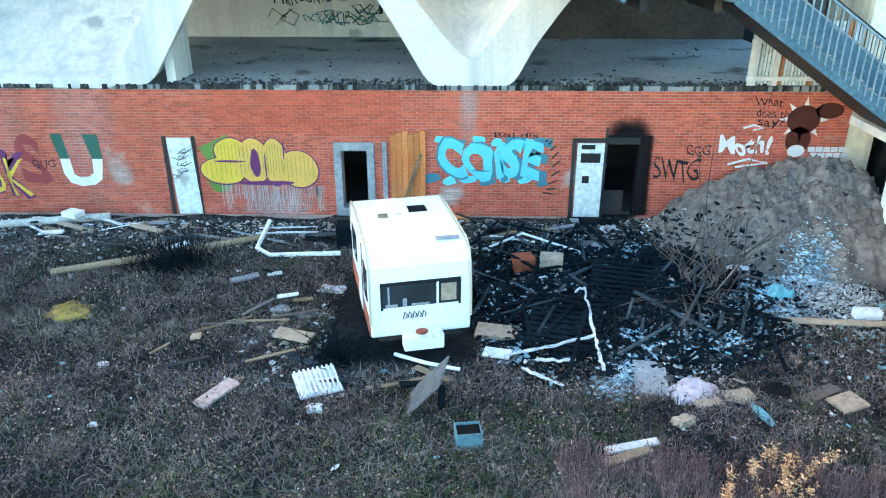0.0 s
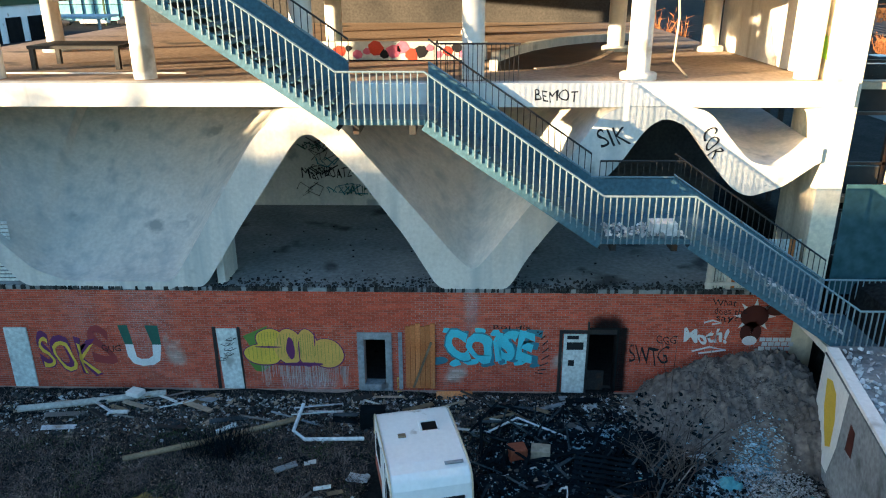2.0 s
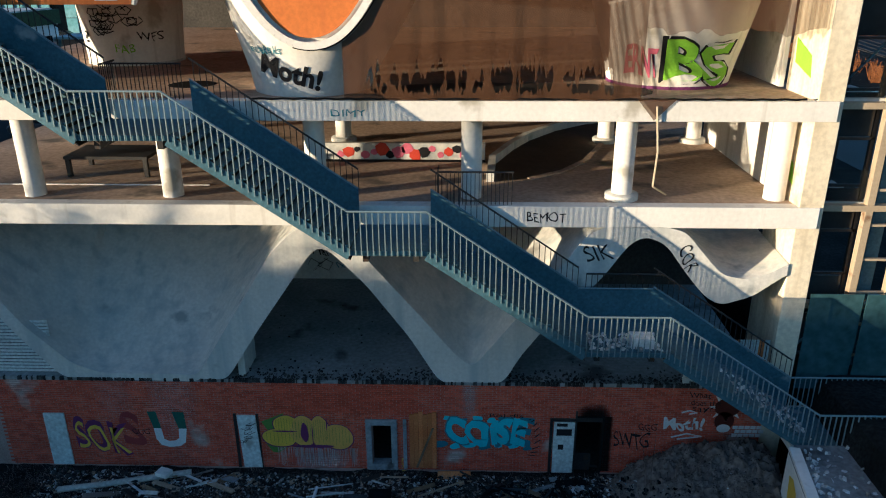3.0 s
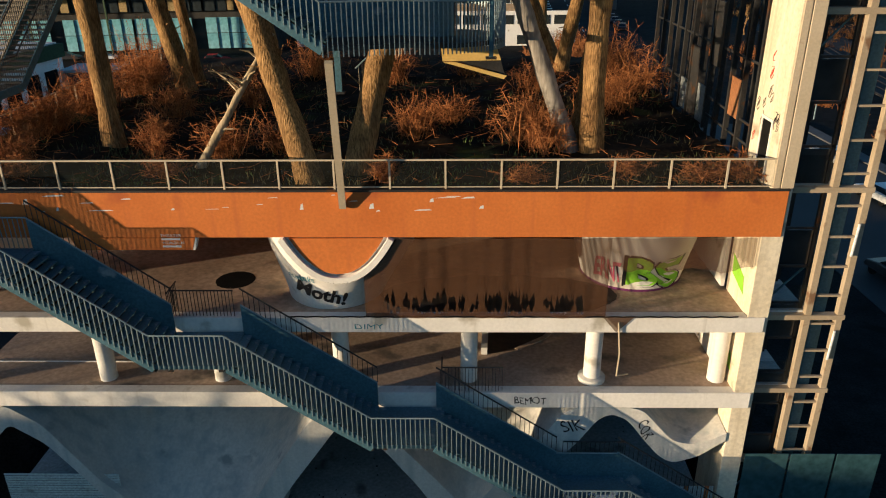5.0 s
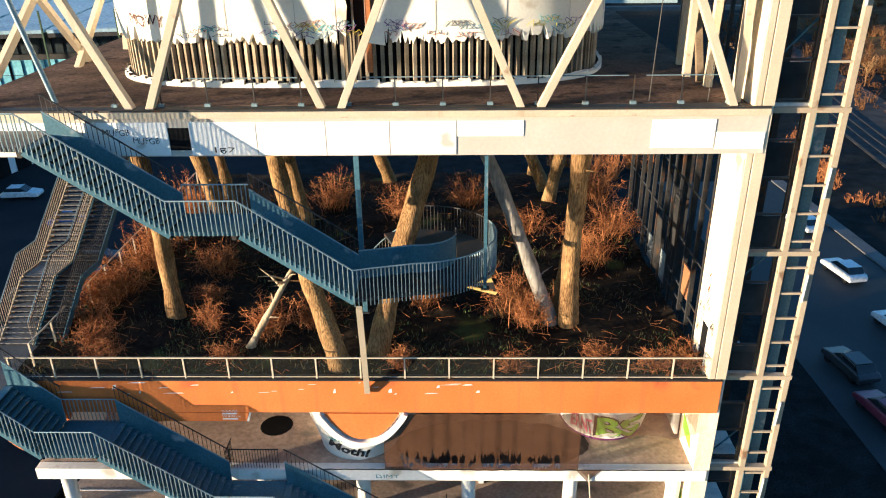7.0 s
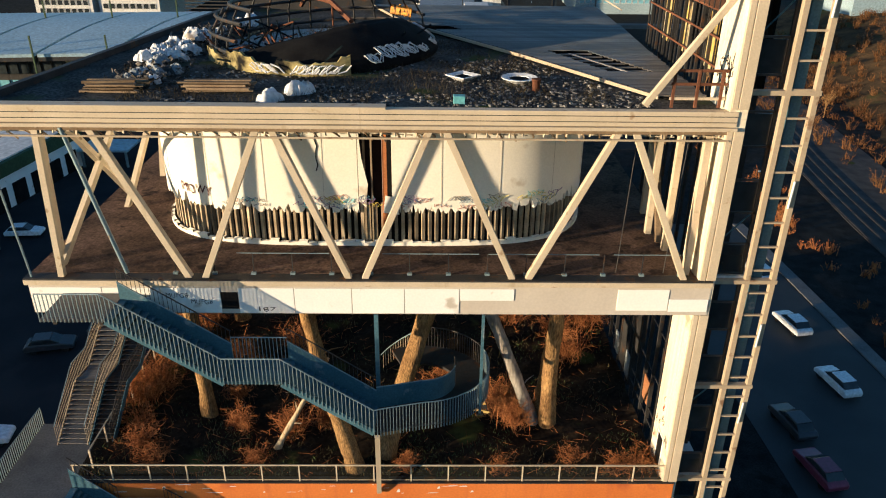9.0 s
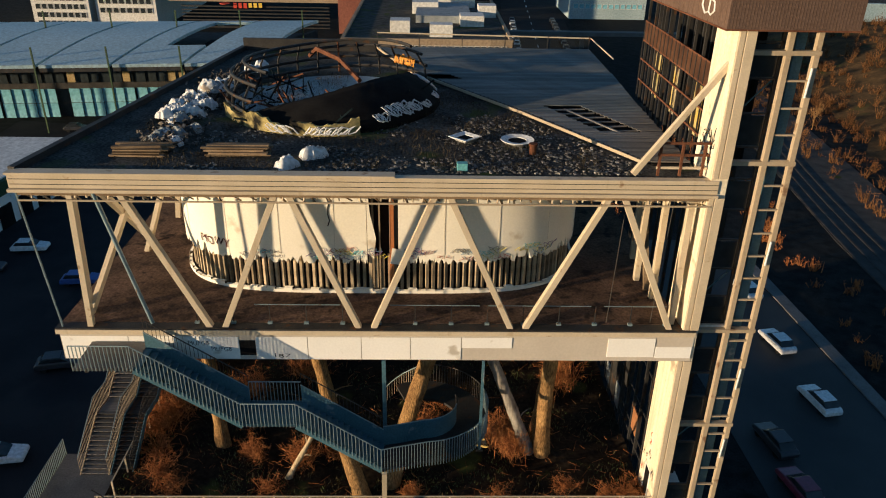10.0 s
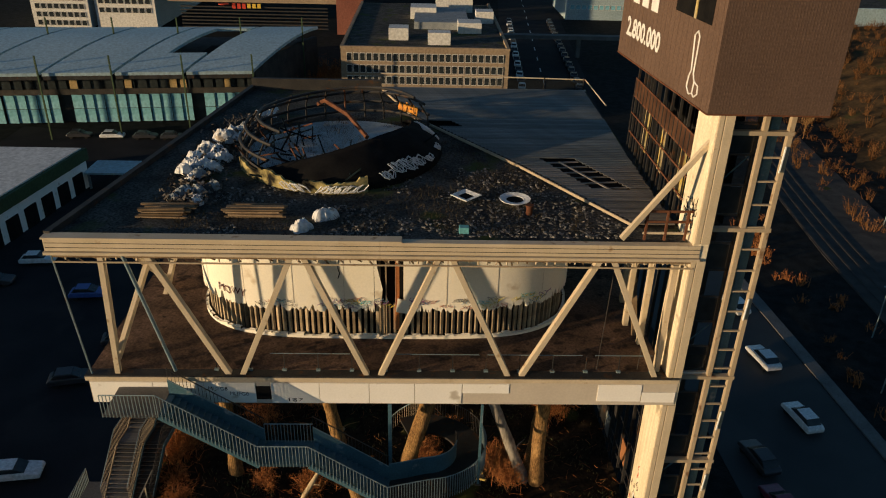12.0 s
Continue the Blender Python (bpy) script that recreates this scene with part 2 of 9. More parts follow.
# ---- mesh helpers ----
class Mesh:
    """Collects vertices and faces of one mesh."""

    def __init__(self):
        self.v, self.f = [], []

    def add(self, verts, faces):
        k = len(self.v)
        self.v += [tuple(p) for p in verts]
        self.f += [tuple(i + k for i in q) for q in faces]
        return self

    def box(self, x0, x1, y0, y1, z0, z1):
        return self.add([(x, y, z) for x in (x0, x1) for y in (y0, y1) for z in (z0, z1)],
                        [(0, 1, 3, 2), (4, 6, 7, 5), (0, 4, 5, 1), (2, 3, 7, 6), (0, 2, 6, 4), (1, 5, 7, 3)])

    def beam(self, p, q, w, h, up=(0, 0, 1)):
        """A bar from p to q, w wide and h high."""
        p, q = Vector(p), Vector(q)
        d = (q - p).normalized()
        s = d.cross(Vector(up))
        if s.length < 1e-4:
            s = d.cross(Vector((0, 1, 0)))
        s.normalize()
        u = s.cross(d)
        return self.add([e + s * a * w / 2 + u * b * h / 2 for e in (p, q) for a, b in ((-1, -1), (1, -1), (1, 1), (-1, 1))],
                        [(0, 1, 2, 3), (7, 6, 5, 4), (0, 4, 5, 1), (1, 5, 6, 2), (2, 6, 7, 3), (3, 7, 4, 0)])

    def tube(self, pts, r, n=6, caps=True):
        """A round bar along pts; r: one radius, or one for each point."""
        pts = [Vector(p) for p in pts]
        rs = r if isinstance(r, (list, tuple)) else [r] * len(pts)
        vs, fs = [], []
        s = None
        for i, p in enumerate(pts):
            d = (pts[min(i + 1, len(pts) - 1)] - pts[max(i - 1, 0)]).normalized()
            if s is None or (s - d * s.dot(d)).length < 0.1:
                s = d.cross(Vector((0, 0, 1)) if abs(d.z) < 0.9 else Vector((0, 1, 0)))
            s = (s - d * s.dot(d)).normalized()
            u = s.cross(d)
            vs += [p + (s * math.cos(2 * math.pi * k / n) + u * math.sin(2 * math.pi * k / n)) * rs[i] for k in range(n)]
        for i in range(len(pts) - 1):
            fs += [(i * n + k, i * n + (k + 1) % n, (i + 1) * n + (k + 1) % n, (i + 1) * n + k) for k in range(n)]
        if caps:
            fs += [tuple(reversed(range(n))), tuple(range((len(pts) - 1) * n, len(pts) * n))]
        return self.add(vs, fs)

    def lathe(self, c, prof, n=32, clip=None):
        """Rings of (radius, z) round c; points nearer than y = clip are pressed flat on to it."""
        vs, fs = [], []
        for r, z in prof:
            for k in range(n):
                y = c[1] + r * math.sin(2 * math.pi * k / n)
                vs.append((c[0] + r * math.cos(2 * math.pi * k / n), max(y, clip) if clip is not None else y, z))
        for i in range(len(prof) - 1):
            fs += [(i * n + k, i * n + (k + 1) % n, (i + 1) * n + (k + 1) % n, (i + 1) * n + k) for k in range(n)]
        fs += [tuple(reversed(range(n))), tuple(range((len(prof) - 1) * n, len(prof) * n))]
        return self.add(vs, fs)

    def prism(self, poly, axis, a, b):
        """A polygon pushed from a to b along axis; poly holds the two other coordinates in xyz order."""
        def at(p, d):
            q = list(p)
            q.insert("xyz".index(axis), d)
            return tuple(q)
        n = len(poly)
        return self.add([at(p, a) for p in poly] + [at(p, b) for p in poly],
                        [tuple(range(n)), tuple(reversed(range(n, 2 * n)))] + [(k, k + n, (k + 1) % n + n, (k + 1) % n) for k in range(n)])

    def grid(self, xs, ys, h):
        """A sheet z = h(x, y)."""
        vs = [(x, y, h(x, y)) for y in ys for x in xs]
        n = len(xs)
        return self.add(vs, [(j * n + i, j * n + i + 1, (j + 1) * n + i + 1, (j + 1) * n + i) for j in range(len(ys) - 1) for i in range(n - 1)])

    def strip(self, a, b, thick):
        """A band between two lines of points, thick metres deep, as one skin."""
        n = len(a)
        rows = [a, b, [(p[0], p[1], p[2] - thick) for p in b], [(p[0], p[1], p[2] - thick) for p in a]]
        fs = [(r * n + i, r * n + i + 1, (r + 1) % 4 * n + i + 1, (r + 1) % 4 * n + i) for r in range(4) for i in range(n - 1)]
        return self.add([p for row in rows for p in row], fs + [(0, n, 2 * n, 3 * n), (4 * n - 1, 3 * n - 1, 2 * n - 1, n - 1)])

    def data(self, name, mat, smooth=False):
        me = bpy.data.meshes.new(name)
        me.from_pydata(self.v, [], self.f)
        bm = bmesh.new()
        bm.from_mesh(me)
        bmesh.ops.recalc_face_normals(bm, faces=bm.faces)
        bm.to_mesh(me)
        bm.free()
        me.materials.append(mat)
        if smooth:
            me.polygons.foreach_set("use_smooth", [True] * len(me.polygons))
            me.set_sharp_from_angle(angle=radians(40))
        return me


BASE = {}


def base_of(ob):
    return BASE.get(ob, Vector((0, 0, 0)))


def part(name, mesh, mat, parent=None, label="", smooth=False, bevel=0.0):
    """Links a mesh, given in world coordinates, as one object under a thing or a part."""
    me = mesh.data(name, mat, smooth) if isinstance(mesh, Mesh) else mesh
    ob = new(name, me)
    if parent is not None:
        ob.parent = parent
        ob.location = -base_of(parent)
    if bevel:
        md = ob.modifiers.new("edges", 'BEVEL')
        md.width, md.segments, md.limit_method = bevel, 2, 'ANGLE'
    return tagged(ob, label) if label else ob


def piece(name, me, parent, at, turn=None, scale=None):
    """One of many alike pieces that share a mesh."""
    ob = new(name, me)
    ob.parent = parent
    ob.location = Vector(at) - base_of(parent)
    if turn is not None:
        ob.rotation_euler = turn
    if scale is not None:
        ob.scale = scale
    return ob


def thing(name, label, category, at=(0, 0, 0), group="", kind=""):
    ob = new(name)
    ob.empty_display_size = 0.2
    ob.location = at
    BASE[ob] = Vector(at)
    return tagged(ob, label, category, group, kind)


def solo(name, mesh, mat, label, category, group="", kind="", smooth=False, bevel=0.0):
    return tagged(part(name, mesh, mat, None, "", smooth, bevel), label, category, group, kind)


def lerp(a, b, t):
    return a + (b - a) * t


def sstep(t):
    t = min(max(t, 0.0), 1.0)
    return t * t * (3 - 2 * t)


def fbm(x, y, z=0.0, o=4):
    return noise.fractal(Vector((x, y, z)), 0.9, 2.0, o)


def word(name, text, mat, parent, at, size, width=None, turn=(90, 0, 0), bold=0.0, shear=0.0, wrap=None, wob=0.05):
    """Sprayed or painted letters, laid on a surface; at: the lower left corner; width: squeezed or stretched to it."""
    cu = bpy.data.curves.new(name, 'FONT')
    cu.body = text
    cu.size = size
    cu.offset = bold
    cu.shear = shear
    cu.resolution_u = 3
    ob = bpy.data.objects.new(name, cu)
    scene.collection.objects.link(ob)
    me = bpy.data.meshes.new_from_object(ob.evaluated_get(bpy.context.evaluated_depsgraph_get()))
    bpy.data.objects.remove(ob)
    co = np.empty(len(me.vertices) * 3)
    me.vertices.foreach_get("co", co)
    co = co.reshape(-1, 3)
    co[:, 0] -= co[:, 0].min()
    co[:, 1] -= co[:, 1].min()
    if width:
        co[:, 0] *= width / max(co[:, 0].max(), 1e-3)
    k = wob * size
    u, w_ = co[:, 0] / size, co[:, 1] / size
    co[:, 0] += k * np.sin(5.1 * w_ + 2.3 * u) + 0.6 * k * np.sin(9.0 * w_ + 1.0)
    co[:, 1] += 1.3 * k * np.sin(4.3 * u + 0.7) + 0.6 * k * np.sin(11.0 * u)
    m = np.array(Euler([radians(a) for a in turn]).to_matrix())
    co = co @ m.T + np.array(at)
    if wrap:
        for v in co:
            v[1] = wrap(v[0], v[2])
    me.vertices.foreach_set("co", co.ravel())
    me.materials.clear()
    me.materials.append(mat)
    return part(name, me, mat, parent)


# ---- ground ----
def land(x, y):
    b = 3.8 * max(sstep((x - 13.7) / 1.2), sstep((-x - 16.5) / 5), sstep((y - 6) / 5))
    if b < 1.0 and -17 < x < 14 and y < 6:
        b += 0.10 * fbm(x * 0.5, y * 0.5) + 0.05 * fbm(x * 1.9, y * 1.9, 3.0)
        b -= 0.06
    return b


def spread(a, b, n, lo, hi):
    """Grid lines: n even ones from a to b, then wider and wider out to lo and hi."""
    step = (b - a) / n
    mid = [a + step * i for i in range(n + 1)]
    left, right, d = [a], [b], step
    while left[-1] > lo or right[-1] < hi:
        d *= 1.5
        left.append(max(left[-1] - d, lo))
        right.append(min(right[-1] + d, hi))
    return sorted(set(left[1:] + mid + right[1:]))


gx, gy = spread(-17, 15, 130, -2500, 2500), spread(-14, 8, 90, -2500, 2500)
solo("ground", Mesh().grid(gx, gy, land), SOIL, "dark trampled soil of a waste lot and its wide surroundings", "ground", kind="structure", smooth=True)


def heap(x, y):
    """Height of the dirt heap against the wall."""
    a = (x - 12.4) / (4.3 if x < 12.4 else 2.1)
    c = (y + 0.9) / (2.9 if y < -0.9 else 1.6)
    return 1.95 * max(0.0, 1 - (a * a + c * c)) ** 0.8 + 0.2 * fbm(x * 1.3, y * 1.3, 7) + 0.13 * fbm(x * 4, y * 4, 2) + 0.07 * fbm(x * 10, y * 10, 3) - 0.1


n = 110
hx, hy = [7.6 + 5.55 * i / n for i in range(n + 1)], [-4.4 + 4.35 * i / n for i in range(n + 1)]
solo("dirt_mound", Mesh().grid(hx, hy, heap), DIRT, "grey-brown dirt heap piled against the brick wall", "dirt heap", smooth=True)


def ash_h(x, y):
    r = math.hypot((x - 6.6) / 3.3, (y + 4.6) / 3.3)
    return land(x, y) + (0.16 + 0.12 * fbm(x * 1.6, y * 1.6, 5)) * max(0.0, 1 - r ** 3) - 0.05 * (r > 0.98) - 0.02


ax_, ay_ = [3.3 + 6.6 * i / 60 for i in range(61)], [-7.9 + 6.6 * i / 60 for i in range(61)]
solo("burnt_patch", Mesh().grid(ax_, ay_, ash_h), ASH, "black burnt patch of ash and charcoal on the lot", "ash", kind="stuff", smooth=True)

# ---- brick ground floor ----
WALL_X0, WALL_X1, WALL_TOP = -15.0, 13.15, 3.3
OPEN = [(0.46, 1.10, 0.0, 1.76), (7.2, 8.1, 0.0, 2.2)]
wall = thing("wall_south", "red brick ground-floor wall with graffiti, doors and a soot stain", "wall", (0, 0, 0), kind="structure")
m = Mesh()
xs = [WALL_X0] + [v for o in OPEN for v in o[:2]] + [WALL_X1]
for i in range(0, len(xs), 2):
    m.box(xs[i], xs[i + 1], 0.012, 0.36, -0.3, WALL_TOP)
for x0, x1, z0, z1 in OPEN:
    m.box(x0, x1, 0.012, 0.36, z1, WALL_TOP)
part("mortar_core", m, MORTAR, wall)
# Store rooms: shade is put into the dark floor and back wall.
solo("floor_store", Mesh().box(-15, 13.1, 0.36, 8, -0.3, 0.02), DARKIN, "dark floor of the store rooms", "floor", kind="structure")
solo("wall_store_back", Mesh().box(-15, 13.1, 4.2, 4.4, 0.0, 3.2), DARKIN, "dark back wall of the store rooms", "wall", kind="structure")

# ---- cave level floor, slabs, beams ----
solo("floor_cave", Mesh().box(-15, 13.1, 0.02, 12, 3.3, 3.42), surf("grey_cave_floor", (0.2, 0.225, 0.235), (0.32, 0.34, 0.345), 0.5, 7, 0.9, stain=((0.08, 0.085, 0.09), 0.3, 0.6)), "dusty concrete floor of the cave level", "floor", kind="structure")
# Added sheet in the dark room tone, deepening the second cave.
solo("wall_cave_dark", Mesh().box(3.8, 13.1, 7.9, 8.1, 3.425, 8.7), DARKIN, "dark sheet added before the second cave's back wall", "wall", kind="structure")
solo("wall_cave_back", Mesh().box(-15, 13.1, 8.2, 8.5, 3.42, 8.8), CONC, "concrete back wall of the caves with graffiti", "wall", kind="structure")


def slab(name, z0, z1, zf, mat, label, x0=-15.0, x1=13.15, mat2=None):
    """A floor: front beam, deck and soffit."""
    solo(name, Mesh().box(x0, x1, 0.45, 25, zf - 0.28, zf), mat2 or FLOORC, label, "floor", kind="structure")
    solo(name.replace("floor", "beam"), Mesh().box(x0, 13.74, 0.0, 0.45, z0, z1), mat, label.replace("floor", "edge beam"), "beam", kind="structure", bevel=0.02)


slab("floor_1", 8.72, 9.36, 9.34, CONCW, "white concrete floor of the column level")
slab("floor_2", 11.85, 12.42, 12.4, CONCW, "white concrete floor of the pot level")
solo("floor_forest", Mesh().grid([-15 + 28.1 * i / 60 for i in range(61)], [0.35 + 24.6 * i / 60 for i in range(61)],
     lambda x, y: 16.98 + 0.25 * sstep((y - 0.5) / 3) * (0.6 + fbm(x * 0.4, y * 0.4, 9)) + 0.06 * fbm(x * 2, y * 2, 4)), FSOIL,
     "bare brown forest soil with moss high in the building", "soil", kind="structure", smooth=True)
solo("slab_forest", Mesh().box(-15, 13.15, 0.3, 25, 15.5, 16.85), ORANGE, "orange-painted concrete tray under the forest", "slab", kind="structure")
beam = thing("beam_forest", "long orange-painted edge beam, chipped along its upper edge", "beam", (0, 0, 15.42), kind="structure")
part("beam_body", Mesh().box(-15, 13.74, 0.0, 0.3, 15.42, 17.0), ORANGE, beam, bevel=0.015)
part("coping", Mesh().box(-15, 13.74, -0.06, 0.36, 17.003, 17.07), DARKS, beam, "dark metal coping")
rng = random.Random(4)
for i in range(26):
    x = rng.uniform(-14, 4)
    z = rng.uniform(16.3, 16.9)
    w, h = rng.uniform(0.1, 0.9), rng.uniform(0.02, 0.07)
    if i % 4 == 0:
        w, h = rng.uniform(0.08, 0.2), rng.uniform(0.08, 0.22)
    part("chipped_spot", Mesh().prism([(x, z), (x + w, z + 0.01), (x + w * 0.9, z + h), (x + w * 0.3, z + h * 0.8)], 'y', -0.004, 0.0), P_WHITE, beam, "bare white chip in the paint")

# white beam under the top level, with panels
beam = thing("beam_top_level", "white and taupe panelled edge beam below the top level", "beam", (0, 0, 26.38), kind="structure")
part("beam_core", Mesh().box(-14.6, 13.74, 0.03, 0.5, 26.38, 27.72), TPANEL, beam)
for x0, x1, z0, z1 in ((-9.2, -6.75, 26.42, 27.6), (-6.0, -3.7, 26.42, 27.6), (-3.67, -1.3, 26.42, 27.6), (-1.27, 0.9, 26.42, 27.6), (0.93, 3.2, 26.42, 27.6), (3.24, 5.5, 27.05, 27.6),
                       (9.85, 12.0, 26.6, 27.6), (12.05, 13.7, 26.55, 27.15), (-11.6, -9.23, 26.42, 27.6), (-14.55, -11.63, 26.42, 27.6)):
    part("panel", Mesh().box(x0, x1, 0.0, 0.03, z0, z1), WPANEL, beam, "white facing board", bevel=0.006)
part("ledge", Mesh().box(-14.7, 13.74, -0.1, 0.55, 27.75, 27.97), CREAM, beam, "cream steel ledge", bevel=0.01)
part("dark_edge", Mesh().box(-14.7, 13.74, -0.06, 0.5, 27.975, 28.04), DARKS, beam, "dark floor edge")
part("broken_opening", Mesh().box(-6.74, -6.02, 0.025, 0.06, 26.6, 27.4), BLACK, beam)
solo("floor_top", Mesh().box(-14.6, 13.1, 0.5, 25, 27.6, 28.05), surf("rusty_brown_deck", (0.08, 0.055, 0.042), (0.2, 0.13, 0.095), 0.7, 9, 0.9, stain=((0.04, 0.03, 0.025), 0.4, 1.3), bump=0.6, depth=0.6),
     "rusty brown deck of the top level", "floor", kind="structure")

# ---- roof ----
roof = thing("roof", "flat gravel roof with a long cream steel fascia", "roof", (0, 0, 34.3), kind="structure")
poly = [(-15.15, 0.4), (13.1, 0.4), (13.3, 25), (-11.3, 25)]
part("roof_slab", Mesh().prism(poly, 'z', 34.55, 35.1), GRAVEL, roof)
part("fascia", Mesh().box(-15.15, 13.5, 0.0, 0.4, 34.62, 35.2), CREAM, roof, "cream steel fascia", bevel=0.015)
part("fascia_lip", Mesh().box(-15.2, 13.5, -0.12, 0.3, 34.47, 34.6), CREAM, roof)
part("fascia_groove", Mesh().box(-15.1, 13.5, -0.004, 0.01, 34.78, 34.81).box(-15.1, 13.5, -0.004, 0.01, 35.0, 35.03), DARKS, roof)
part("fascia_cap", Mesh().box(-15.2, 0.3, -0.06, 0.5, 35.205, 35.29), CREAM, roof)
part("soffit", Mesh().box(-14.9, 13.3, 0.05, 0.6, 34.3, 34.46), WOOD, roof, "torn brown soffit")
m = Mesh()
m.beam((-15.1, 0.4, 35.2), (-11.2, 25, 35.2), 0.3, 0.36)
part("parapet_side", m, DARKS, roof)
part("parapet_back", Mesh().box(-11.2, -1.9, 24.8, 25.1, 35.1, 35.9), DARKS, roof)
for i in range(64):
    x = -14.8 + i * 0.44
    if rng.random() < 0.8:
        part("bracket", Mesh().beam((x, 0.12, 34.45), (x + rng.uniform(-0.08, 0.08), 0.15, 34.2 - 0.12 * rng.random()), 0.06, 0.06), CREAM, roof)
# Rod and brackets take darker tones that stand for their shade.
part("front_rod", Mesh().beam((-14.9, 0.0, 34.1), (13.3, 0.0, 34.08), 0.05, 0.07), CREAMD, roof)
for i in range(44):
    x = -14.7 + i * 0.64
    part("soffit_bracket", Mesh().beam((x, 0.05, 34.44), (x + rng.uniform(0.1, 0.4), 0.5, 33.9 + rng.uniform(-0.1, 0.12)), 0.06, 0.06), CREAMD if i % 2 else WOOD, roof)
for i in range(14):
    x = -14.6 + i * 2.0
    part("soffit_rod", Mesh().beam((x, 0.3, 34.22), (x + 1.9, 0.3, 34.18 + rng.uniform(-0.05, 0.05)), 0.05, 0.05), CREAM, roof)
    part("hanger", Mesh().beam((x, 0.4, 34.2), (x + 0.5, 2.2, 33.7 + rng.uniform(-0.3, 0.2)), 0.05, 0.05), WOOD, roof)

# ---- white fin column at the corner ----
fin = thing("corner_column", "tall white concrete corner column, stained and tagged", "column", (13.4, 0, 0), kind="structure")
# White stained concrete; the low sun's yellow is put into its base colours.
YELC = surf("sunset_toned_concrete", (0.71, 0.62, 0.46), (0.81, 0.74, 0.59), 0.5, 8, 0.85, depth=0.2, bump=0.15, stain=((0.36, 0.31, 0.23), 0.3, 0.8), streak=((0.46, 0.39, 0.27), 0.75))
part("shaft", Mesh().box(13.15, 13.86, 0.06, 2.3, 0.0, 41.15), YELC, fin, bevel=0.02)
for z0, z1 in ((17.08, 26.37), (28.05, 34.45), (35.3, 41.15)):
    part("edge_strip", Mesh().box(13.2, 13.4, 0.01, 0.056, z0, z1), CREAM, fin, "cream steel edge strip")
    part("edge_strip", Mesh().box(13.45, 13.84, -0.01, 0.056, z0, z1), CREAM, fin, "cream steel edge strip", bevel=0.01)
part("doorway", Mesh().box(13.135, 13.148, 0.75, 1.45, 17.1, 19.0), BLACK, fin, "dark doorway in the column's foot")
part("door_frame", Mesh().box(13.11, 13.148, 0.66, 0.745, 17.1, 19.1).box(13.11, 13.148, 1.455, 1.54, 17.1, 19.1).box(13.11, 13.148, 0.745, 1.455, 19.003, 19.1), CONCW, fin)


rc = random.Random(57)
for i in range(16):
    y0_, z0_ = rc.uniform(0.3, 2.1), rc.uniform(17.3, 20.3)
    if 0.6 < y0_ < 1.6 and z0_ < 19.2:
        z0_ += 1.9
    part("scribble", Mesh().tube([(13.143, y0_ + 0.1 * math.cos(k * 1.7 + i), z0_ + 0.14 * math.sin(k * 1.3 + i) + 0.03 * k) for k in range(8)], 0.012, 4), (P_BLACK, P_SCRB, P_RED, P_SCRB)[i % 4], fin)


# ---- undulating concrete shell of the cave level ----
LOW = [(-15.2, 6.0), (-13.4, 7.9), (-12.2, 7.0), (-10.6, 4.7), (-9.57, 3.44), (-9.3, 3.42), (-4.16, 3.42), (-2.94, 5.3), (-1.8, 6.93), (-1.2, 7.8), (-0.88, 8.05), (-0.5, 7.85), (0.52, 6.77), (1.8, 5.0), (2.72, 3.42),
       (4.79, 3.42), (5.2, 4.28), (6.0, 5.4), (7.2, 6.6), (7.75, 7.25), (8.35, 8.2), (8.83, 8.46), (9.45, 8.2), (10.24, 7.15), (10.8, 6.5), (11.3, 6.25), (12.2, 6.55), (13.15, 7.3)]
UPP = [(-15.2, 7.6), (-13.4, 8.75), (-12.2, 7.9), (-10.5, 5.3), (-9.2, 3.95), (-8.25, 3.6), (-5.08, 3.58), (-3.6, 5.9), (-2.4, 7.8), (-1.6, 8.6), (-0.8, 8.75), (-0.3, 8.6), (0.25, 8.0), (2.15, 5.75), (3.2, 4.45), (3.75, 3.95), (4.5, 4.9),
       (5.5, 6.25), (6.5, 7.6), (7.1, 8.5), (7.7, 8.75), (9.4, 8.75), (10.0, 8.6), (10.6, 7.9), (11.2, 7.25), (11.9, 7.1), (12.6, 7.3), (13.15, 7.65)]


def along(pts, x):
    return float(np.interp(x, [p[0] for p in pts], [p[1] for p in pts]))


def smooth_along(pts, x):
    return sum(along(pts, x + d) for d in (-0.18, -0.09, 0.0, 0.09, 0.18)) / 5


def top_of(x, y):
    u = smooth_along(UPP, x)
    cap = 8.3 if -9.5 < x < -2.5 else (8.0 if x > 10 else 8.7)
    cap = max(cap, u)
    f = sstep((x + 2.0) / 3.0)
    rise = lerp(sstep(y / 7.0) ** 0.9, min(y / 6.0, 1.0), f)
    return lerp(u, cap, rise)


def under_of(x, y):
    low = min(smooth_along(LOW, x), top_of(x, y) - 0.25)
    return lerp(low, max(low, top_of(x, y) - 0.3), sstep((y - 0.35) / 0.8))


nx, ny = 240, 18
sx, sy = [-15.0 + 28.12 * i / nx for i in range(nx + 1)], [0.0 + 8.2 * j / ny for j in range(ny + 1)]
m = Mesh().grid(sx, sy, top_of).grid(sx, sy, under_of)
k = (nx + 1) * (ny + 1)
front = [(i, i + 1, k + i + 1, k + i) for i in range(nx)]
back = [((nx + 1) * ny + i, k + (nx + 1) * ny + i, k + (nx + 1) * ny + i + 1, (nx + 1) * ny + i + 1) for i in range(nx)]
